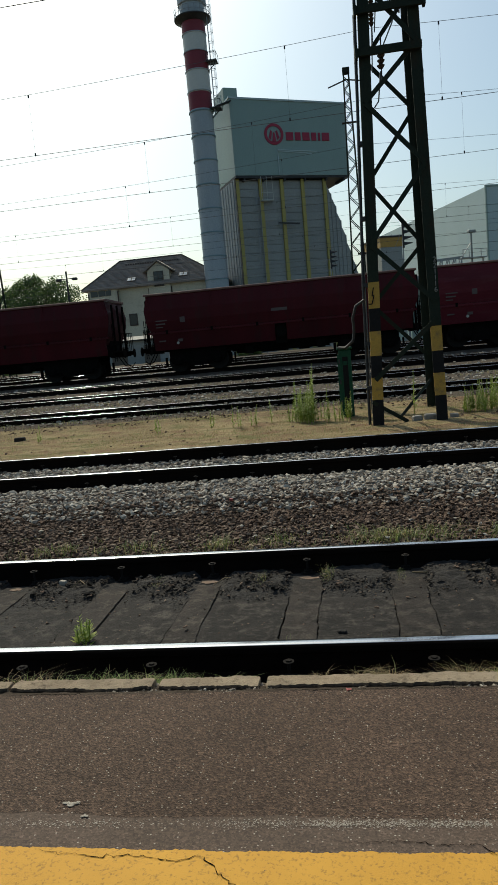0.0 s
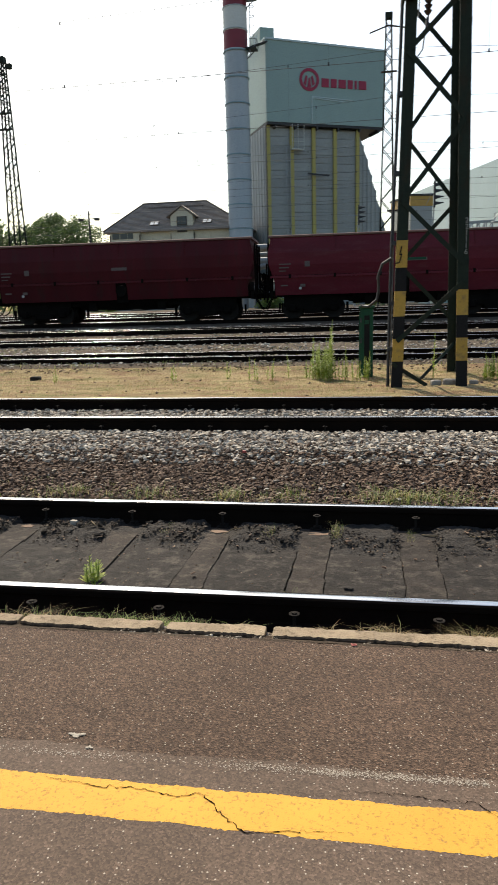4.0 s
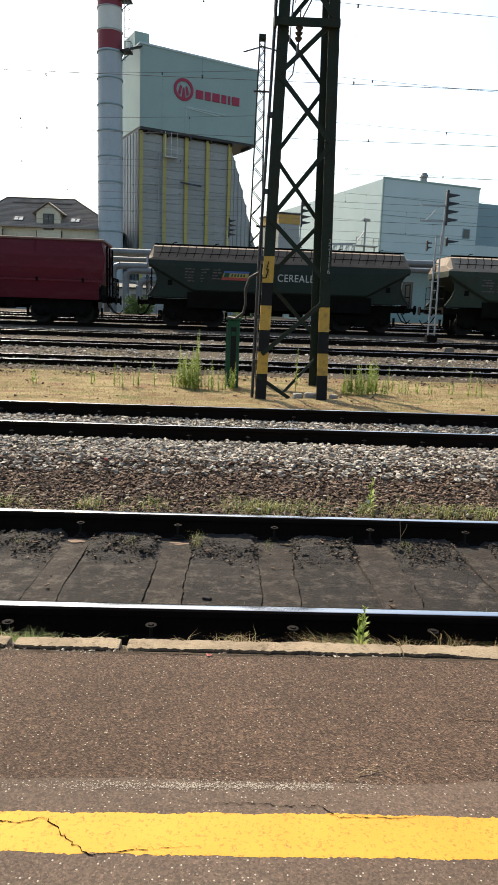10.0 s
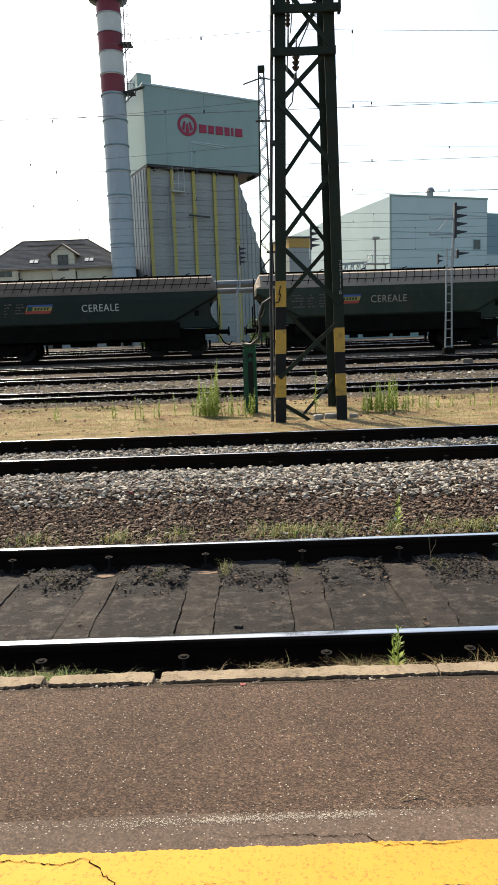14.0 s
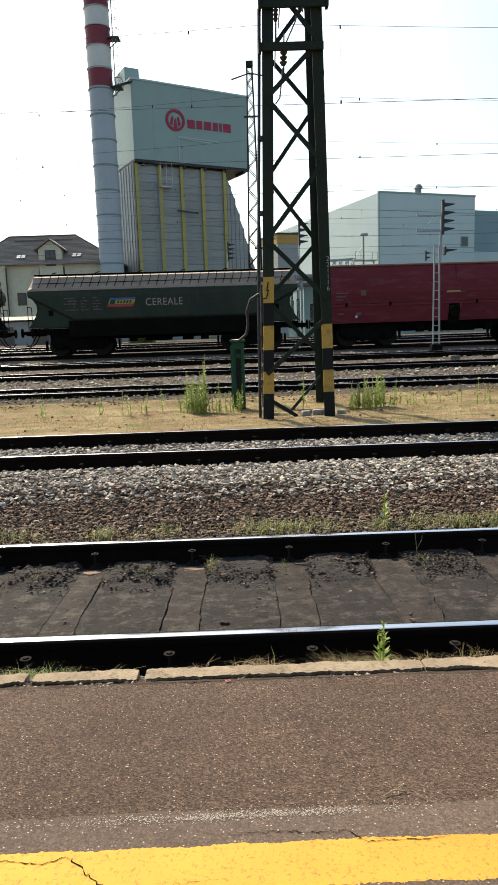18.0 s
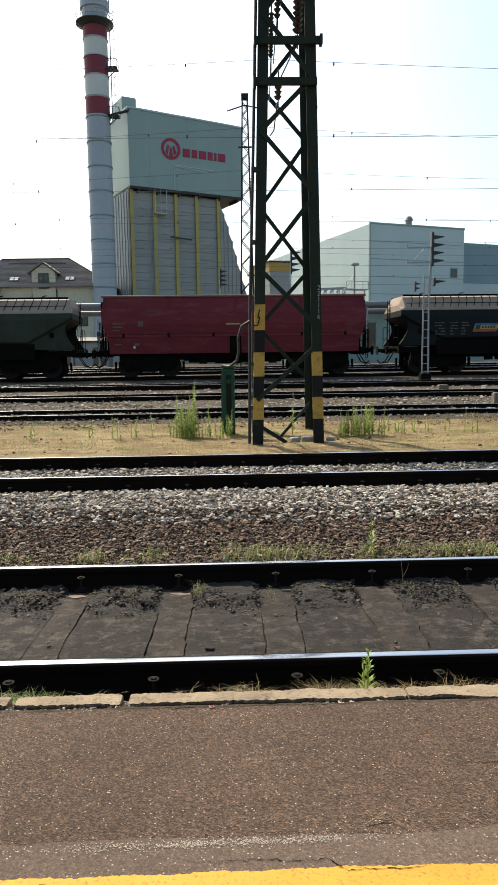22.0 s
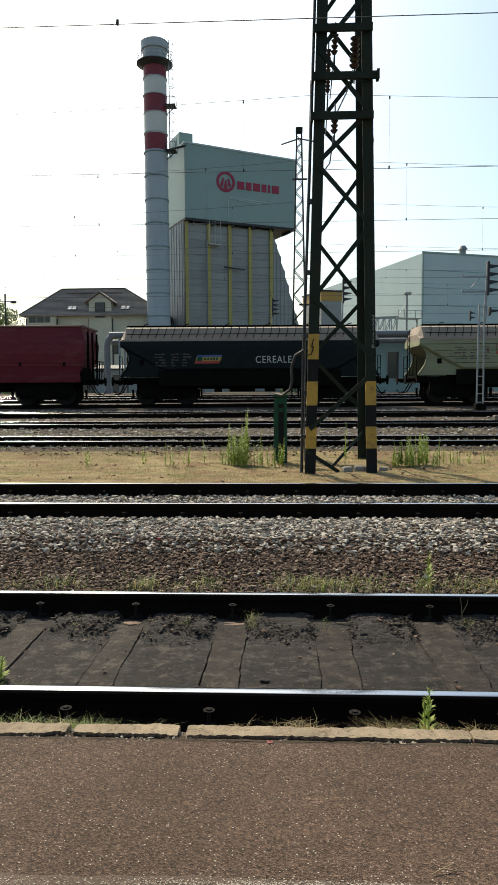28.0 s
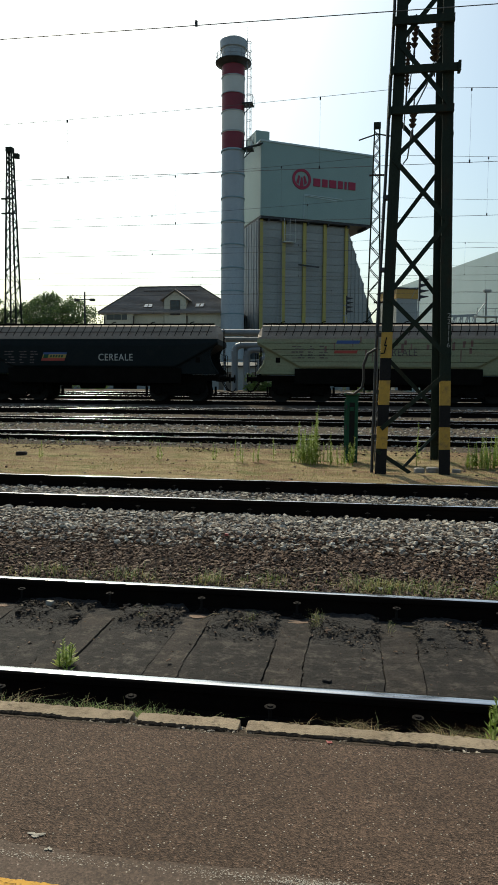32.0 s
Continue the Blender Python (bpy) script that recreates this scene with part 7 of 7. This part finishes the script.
def far_wood():
    s = Shape()
    rng = random.Random(9)
    for k in range(260):
        x = rng.uniform(-330, -40)
        y = rng.uniform(190, 230)
        h = rng.uniform(9, 15)
        leaf_cloud(s, (x, y, h * 0.55), h * 0.5, 45, 0.9, rng)
    single("far_wood", s, M_LEAF, "dark green line of distant trees", "trees", kind="stuff")


far_wood()


def bush(x, y, h, w, seed):
    rng = random.Random(seed)
    t = thing("bush", pose(x, y, 0.55), "low leafy green bush behind the freight tracks", "bush", "bushes behind the yard")
    s = Shape()
    for k in range(4):
        s.tube((0, 0, 0), (rng.uniform(-w, w) * 0.3, rng.uniform(-0.4, 0.4), h * 0.6), 0.05, 0.02, 6)
    part("stems", s, M_BARK, t)
    c = Shape()
    for k in range(14):
        leaf_cloud(c, (rng.uniform(-w, w) * 0.45, rng.uniform(-0.8, 0.8), h * rng.uniform(0.25, 0.85)), h * rng.uniform(0.2, 0.34), 110, 0.11, rng)
    part("foliage", c, M_BUSH, t)


for i, (x, y, h, w) in enumerate([(-31.6, 66, 3.3, 3.0), (-35.5, 67, 2.8, 4), (-40.5, 67, 3.2, 4), (-46, 67, 3.0, 4), (-27.5, 67, 2.2, 3), (1.4, 59.5, 2.6, 2.4), (-8.6, 59.0, 1.9, 2.6)]):
    bush(x, y, h, w, 90 + i)


def tall_weed(x, y, h, n, seed, label, spread=0.12, z=None):
    """Upright stems with many narrow leaves."""
    rng = random.Random(seed)
    z = ground_z(y) if z is None else z
    t = thing("weed", pose(x, y, z - 0.01), label, "weed", "tall weeds")
    for k in range(n):
        a, r = rng.uniform(0, 6.28), spread * math.sqrt(rng.random())
        b = Vector((r * math.cos(a), r * math.sin(a), 0))
        hh = h * rng.uniform(0.55, 1.0)
        lean = Vector((rng.gauss(0, 0.05), rng.gauss(0, 0.05), 1)) * hh
        st = Shape().tube(b, b + lean, 0.004 + 0.004 * h, 0.002, 5)
        lf = Shape()
        m = int(26 + 74 * hh)
        for i in range(m):
            u = 0.1 + 0.9 * i / m
            c = b + lean * u
            ang = rng.uniform(0, 6.28)
            ll = (0.035 + 0.065 * h) * (1.15 - u) * rng.uniform(0.6, 1.2) + 0.012
            d = Vector((math.cos(ang), math.sin(ang), rng.uniform(0.2, 1.0))).normalized()
            s_ = d.cross(Vector((0, 0, 1))).normalized() * ll * 0.13
            lf.add([c, c + d * ll * 0.5 + s_, c + d * ll, c + d * ll * 0.5 - s_], [(0, 1, 2, 3)])
        stem = part("stem", st, M_WEED, t)
        part("leaves", lf, M_WEED, stem)


for i, (x, y, h, n, sp) in enumerate([(-0.72, 9.2, 0.8, 12, 0.16), (-0.58, 9.3, 1.12, 5, 0.1), (-0.66, 9.0, 0.65, 12, 0.13), (-0.28, 9.2, 0.4, 3, 0.14), (-1.9, 9.0, 0.45, 3, 0.12), (0.1, 9.1, 0.55, 3, 0.08),
                                      (1.18, 9.2, 0.95, 1, 0.03), (2.15, 8.9, 0.5, 9, 0.18), (2.4, 9.0, 0.62, 9, 0.2), (2.65, 8.9, 0.55, 8, 0.18), (3.3, 9.4, 0.28, 4, 0.3), (4.4, 9.0, 0.5, 3, 0.2), (-3.4, 9.2, 0.35, 3, 0.2),
                                      (-1.3, 9.4, 0.6, 1, 0.02), (-0.48, 9.1, 0.45, 3, 0.1), (-0.3, 9.0, 0.62, 2, 0.05), (-0.1, 8.9, 0.4, 4, 0.1), (0.08, 9.0, 0.75, 2, 0.04), (-0.95, 9.3, 0.4, 3, 0.1), (-1.6, 9.1, 0.4, 3, 0.1), (2.05, 9.0, 0.42, 7, 0.12), (2.3, 8.8, 0.4, 8, 0.15), (2.55, 9.1, 0.66, 6, 0.12), (3.05, 9.3, 0.3, 5, 0.2), (3.9, 9.3, 0.25, 4, 0.3), (-11.5, 9.6, 0.7, 5, 0.3), (-10.5, 9.2, 0.5, 3, 0.3), (-12.8, 9.4, 0.6, 4, 0.3), (-2.4, 9.3, 0.4, 2, 0.1), (-5.6, 9.0, 0.35, 2, 0.1)]):
    tall_weed(x, y, h, n, 40 + i, "tall bright green weed in the dry grass", sp)
tall_weed(-1.42, 0.42, 0.2, 6, 71, "small green weed growing beside the rail", 0.075, -0.16)
tall_weed(-2.35, 0.4, 0.2, 2, 72, "small green weed growing beside the rail", 0.02, -0.16)
tall_weed(0.70, -0.22, 0.32, 3, 73, "small green weed between rail and kerb", 0.02, -0.17)
tall_weed(1.15, 2.05, 0.46, 1, 74, "thin green weed in the brown ballast", 0.01)
tall_weed(2.95, 5.75, 0.2, 3, 75, "small green weed in the ballast", 0.06)


def grasses():
    rng = np.random.default_rng(12)
    n = 30000
    x, y = rng.uniform(-14, 9, n), 6.4 + 4.3 * rng.random(n)
    z = np.interp(y, [p[0] for p in PROFILE], [p[1] for p in PROFILE])
    rows = []
    for k in range(1500):
        cx, cy = rng.uniform(-14, 9), rng.uniform(6.35, 10.6)
        if noise.noise((cx * 0.5, cy * 0.8, 6.0)) < -0.05:
            continue
        for _ in range(12):
            rows.append((cx + rng.normal(0, 0.1), cy + rng.normal(0, 0.08), ground_z(cy), rng.uniform(0.015, 0.055), rng.uniform(0.003, 0.007), rng.uniform(0.4, 1.4)))
    blades("rough_grass", M_GRASS, rows, "rough half-green grass tufts", "grass", seed=8)
    blades("dry_grass", M_STRAW, np.stack([x, y, z, rng.uniform(0.012, 0.045, n), rng.uniform(0.003, 0.007, n), rng.uniform(0.4, 1.5, n)], -1), "short sun-bleached dry grass", "grass")
    # tufts at the foot of the kerb: place, half width, share of green, density
    def tufts(name, mat, spots, label, y0, y1, zz, h0, h1, seed, l0=0.2, l1=1.2):
        rows = []
        for cx, half, dens in spots:
            for _ in range(int(dens * half * 2500)):
                h = rng.uniform(h0, h1) * (0.6 + 0.8 * max(0, noise.noise((cx + 40 * half, _ * 0.01, 1)) + 0.4))
                rows.append((cx + rng.normal(0, half * 0.55), rng.uniform(y0, y1), zz, h, rng.uniform(0.0008, 0.002), rng.uniform(l0, l1)))
        blades(name, mat, rows, label, "grass", seed=seed)

    green = [(-0.95, 0.12, 1.6), (-0.72, 0.14, 1.8), (-0.45, 0.06, 0.5), (0.62, 0.08, 0.5), (-2.75, 0.2, 1.8), (-2.4, 0.2, 1.6), (-2.05, 0.16, 1.4), (-1.75, 0.12, 0.7), (-1.35, 0.1, 0.8), (-1.15, 0.08, 0.7), (-3.4, 0.25, 1.2), (-4.2, 0.3, 1.0), (-5.0, 0.3, 1.0), (1.5, 0.1, 0.5), (2.2, 0.2, 0.6)]
    straw = [(0.08, 0.06, 1.6), (0.18, 0.06, 1.5), (0.45, 0.08, 1.5), (0.62, 0.1, 1.8), (0.8, 0.08, 1.2), (0.98, 0.1, 1.6), (1.2, 0.08, 1.5), (1.42, 0.12, 1.8), (1.75, 0.14, 1.5), (2.2, 0.2, 1.4), (-0.1, 0.05, 0.7), (-0.8, 0.2, 0.5), (-1.3, 0.12, 0.7), (-1.8, 0.15, 0.7), (-2.5, 0.3, 0.5), (-3.3, 0.3, 0.6), (-4.4, 0.4, 0.6)]
    tufts("edge_grass", M_GRASS_GREEN, green, "straggling green grass at the foot of the kerb", -0.57, -0.48, 0.035, 0.04, 0.085, 21, 0.4, 1.6)
    tufts("edge_straw", M_STRAW, straw, "curled dry straw at the foot of the kerb", -0.57, -0.48, 0.035, 0.035, 0.08, 22, 0.9, 2.2)
    bays = [(-2.62, 0.05, 1.0), (-1.25, 0.04, 0.8), (-0.55, 0.04, 1.0), (-0.12, 0.035, 2.2), (0.35, 0.03, 0.5), (1.25, 0.04, 1.2), (2.0, 0.05, 1.0), (-3.2, 0.05, 1.5), (-3.75, 0.06, 1.8)]
    tufts("rail_tufts", M_GRASS, bays, "small grass tufts among the rubble by the rail", 1.18, 1.36, -0.14, 0.03, 0.08, 23)
    tufts("slab_tufts", M_GRASS, [(-0.72, 0.03, 0.5), (-0.3, 0.03, 0.4), (-0.25, 0.02, 0.5), (1.42, 0.04, 0.8), (0.17, 0.012, 1.6)], "small grass tufts at the slab's edge", 0.12, 0.3, -0.15, 0.02, 0.08, 24)
    rows = []
    for k in range(750):
        cx, cy = rng.uniform(-7.5, 6.0), rng.choice([rng.normal(1.98, 0.14), rng.normal(1.98, 0.14), rng.normal(1.98, 0.14), rng.uniform(4.2, 5.3), rng.uniform(5.9, 6.6)])
        if noise.noise((cx * 0.7, cy, 2.0)) < (-0.05 if cx < -1.2 or cy > 3 else -0.5):
            continue
        if cy < 3 and cx < 0.0 and rng.random() < 0.5:
            continue
        zz = ground_z(cy)
        for _ in range(14):
            rows.append((cx + rng.normal(0, 0.07), cy + rng.normal(0, 0.05), zz, rng.uniform(0.02, 0.065), rng.uniform(0.002, 0.005), rng.uniform(0.4, 1.5)))
    for cx, half, k in [(-0.95, 0.08, 110), (-0.5, 0.1, 60), (0.2, 0.14, 170), (0.42, 0.1, 120), (0.65, 0.15, 80), (1.12, 0.05, 70), (1.45, 0.12, 60), (1.72, 0.12, 130), (2.0, 0.1, 150), (2.5, 0.2, 120), (-1.6, 0.15, 90), (-2.3, 0.2, 100), (-3.1, 0.2, 90)]:
        for _ in range(k):
            cy = rng.normal(1.98, 0.07)
            rows.append((cx + rng.normal(0, half * 0.7), cy, ground_z(cy) + 0.012, rng.uniform(0.035, 0.1), rng.uniform(0.003, 0.006), rng.uniform(0.3, 1.3)))
    blades("ballast_grass", M_GRASS, rows, "thin yellow-green grass tufts in the ballast", "grass")
    rows = []
    for k in range(700):
        cx, cy = rng.uniform(-26, 15), rng.choice([rng.uniform(10.3, 11.1), rng.uniform(11.3, 13.2), rng.uniform(13.5, 15.5), rng.uniform(17, 20)])
        for _ in range(10):
            rows.append((cx + rng.normal(0, 0.2), cy + rng.normal(0, 0.12), ground_z(cy), rng.uniform(0.03, 0.1), rng.uniform(0.006, 0.014), rng.uniform(0.5, 1.6)))
    blades("yard_grass", M_GRASS, rows, "rough grass tufts among the sidings", "grass")


grasses()


def block(name, x, y, z, sx, sy, sz, mat, label, category, seed, group=""):
    rng = random.Random(seed)
    s = Shape()
    rows = []
    for k, u in enumerate((0.0, 0.15, 0.85, 1.0)):
        f = 0.86 if k in (0, 3) else 1.0
        ring = [(f * sx * rng.uniform(0.9, 1.05) * a / 2, f * sy * rng.uniform(0.9, 1.05) * b / 2, sz * u) for a, b in ((-1, -0.7), (-0.7, -1), (0.7, -1), (1, -0.7), (1, 0.7), (0.7, 1), (-0.7, 1), (-1, 0.7))]
        rows.append(ring)
    s.loft(rows)
    return single(name, s, mat, label, category, group, m=pose(x, y, z, 0, 0, rng.uniform(-20, 20)))


block("marker_stone", 6.9, 14.35, 0.12, 0.32, 0.28, 0.34, M_STONEGREY, "weathered concrete marker block by the siding", "stone", 1)
block("marker_stone", 7.0, 19.4, 0.22, 0.34, 0.25, 0.26, M_STONEGREY, "weathered concrete marker block by the siding", "stone", 2)
block("marker_stone", -11.3, 14.6, 0.12, 0.4, 0.34, 0.42, M_STONEGREY, "weathered concrete marker block by the siding", "stone", 3)
block("foot_stone", 1.15, 8.25, -0.02, 0.15, 0.12, 0.11, M_CONC, "pale broken stone at the mast's foot", "stone", 4, "stones at the mast foot")
block("foot_stone", 1.36, 8.3, -0.02, 0.2, 0.14, 0.12, M_CONC, "pale broken stone at the mast's foot", "stone", 5, "stones at the mast foot")
block("foot_stone", 1.75, 8.4, -0.02, 0.13, 0.1, 0.09, M_CONC, "pale broken stone at the mast's foot", "stone", 6, "stones at the mast foot")
block("clod", -6.19, 9.4, 0.0, 0.2, 0.14, 0.1, M_DIRT, "dark clod of earth in the dry grass", "clod", 7)
# whitish crumpled plant fibre, shaped as a small pale block
block("litter", -1.93, 1.3, -0.125, 0.06, 0.03, 0.035, M_FLAKE, "crumpled whitish plant fibre by the rail", "litter", 8)
block("pebble", -0.02, 0.42, -0.15, 0.05, 0.03, 0.02, M_DIRT, "dark pebble on the slab", "pebble", 9)
twig = Shape().line([(0.45, -1.37, PLAT_Z + 0.004), (0.48, -1.355, PLAT_Z + 0.01), (0.52, -1.358, PLAT_Z + 0.005)], 0.0016, 5).line([(0.48, -1.355, PLAT_Z + 0.01), (0.51, -1.34, PLAT_Z + 0.012)], 0.0014, 5)
single("dry_twig", twig, M_STRAW_STEM, "small dry twig on the platform", "twig", "dry twigs")


def dead_stem(pts, r, label):
    single("dry_twig", Shape().line(pts, r, 5), M_STRAW_STEM, label, "twig", "dry twigs")


dead_stem([(0.42, 1.3, -0.13), (0.55, 1.27, -0.125), (0.7, 1.25, -0.12), (0.86, 1.26, -0.115)], 0.005, "long dry stalk lying among the rubble")
dead_stem([(1.22, 1.3, -0.15), (1.21, 1.3, -0.02), (1.2, 1.29, 0.05)], 0.0022, "dead upright stalk beside the rail")
dead_stem([(1.215, 1.3, -0.06), (1.245, 1.3, 0.0), (1.25, 1.3, 0.03)], 0.0018, "dead upright stalk beside the rail")
dead_stem([(-0.86, 1.2, -0.13), (-0.79, 1.25, -0.1), (-0.74, 1.22, -0.09)], 0.003, "dry stalk among the rubble by the rail")
dead_stem([(-1.86, 1.25, -0.13), (-1.8, 1.29, -0.09), (-1.75, 1.24, -0.1)], 0.004, "dry stalk among the rubble by the rail")
dead_stem([(-1.67, -1.06, PLAT_Z + 0.003), (-1.65, -1.1, PLAT_Z + 0.02), (-1.63, -1.13, PLAT_Z + 0.004)], 0.0012, "thin dry stalk in the platform crack")
dead_stem([(-1.69, -1.08, PLAT_Z + 0.003), (-1.65, -1.07, PLAT_Z + 0.018), (-1.62, -1.09, PLAT_Z + 0.004)], 0.0012, "thin dry stalk in the platform crack")
rng_s = random.Random(31)
for k in range(26):
    x = rng_s.choice([rng_s.uniform(0.3, 1.6), rng_s.uniform(-0.2, 0.3), rng_s.uniform(-2.6, -0.4)])
    y = rng_s.uniform(-0.54, -0.44)
    a, l, h = rng_s.uniform(0, 6.28), rng_s.uniform(0.04, 0.1), rng_s.uniform(0.09, 0.17)
    pts = [(x + l * u * u * math.cos(a), y + 0.4 * l * u * u * math.sin(a), -0.08 + h * (1.9 * u - 1.05 * u * u) / 0.86) for u in (0, 0.2, 0.4, 0.6, 0.8, 1.0, 1.15)]
    dead_stem(pts, 0.0011, "bent dry stalk at the foot of the kerb")
scrap = Shape()
scrap.box(0, 0.03, 0, 0.006, 0, 0.004).box(0, 0.006, 0.006, 0.03, 0, 0.004).box(0.006, 0.03, 0.014, 0.02, 0, 0.004).box(0.024, 0.03, 0.006, 0.014, 0, 0.004)
single("red_scrap", scrap, M_SCRAP, "small red plastic scrap behind the kerb", "litter", m=pose(0.02, -0.725, PLAT_Z + 0.002, 0, 0, 15) @ Matrix.Scale(0.6, 4))
block("red_scrap", -1.02, 3.0, 0.03, 0.035, 0.02, 0.02, M_SCRAP, "small red scrap on the ballast", "litter", 12)


# ---- the train's run ----
# seconds, metres along the track
RUN = [
    (0, 0), (2, -4.03), (3, -6.06), (4, -8.14), (4.5, -9.17), (6.5, -13.33), (7, -14.4), (8, -16.58), (9, -18.83), (10, -21.07), (11, -23.3), (12, -25.59), (13, -27.89), (14, -30.15), (14.5, -31.28), (16.5, -35.95), (17, -37.13), (18, -39.47), (19, -41.83), (20, -44.16), (21, -46.51), (22, -48.88), (23, -51.24), (24, -53.71), (25, -56.21), (25.5, -57.48), (27.5, -62.47), (28, -63.66), (29, -66.15), (30, -68.75), (31, -71.35), (32, -74.01)]


def run_at(t):
    """How far the train has gone along its track."""
    return float(np.interp(t, [r[0] for r in RUN], [r[1] for r in RUN]))


def motions():
    times = [0.2 * i for i in range(161)]
    dist = [run_at(t) for t in times]
    c, s = math.cos(radians(FAR_TURN)), math.sin(radians(FAR_TURN))
    for w, u in WAGONS:
        rows = [(t, pose(u + d, TRAIN_Y + TRAIN_SLOPE * (u + d), TRAIN_Z, 0, 0, FAR_TURN)) for t, d in zip(times, dist)]
        walk(w, rows[::5])
    for o in ROLLING:
        at = o.location.copy()
        walk(o, [(t, Matrix.Translation(at) @ pose(0, 0, 0, 0, math.degrees(d / 0.46), 0)) for t, d in zip(times, dist)])


motions()
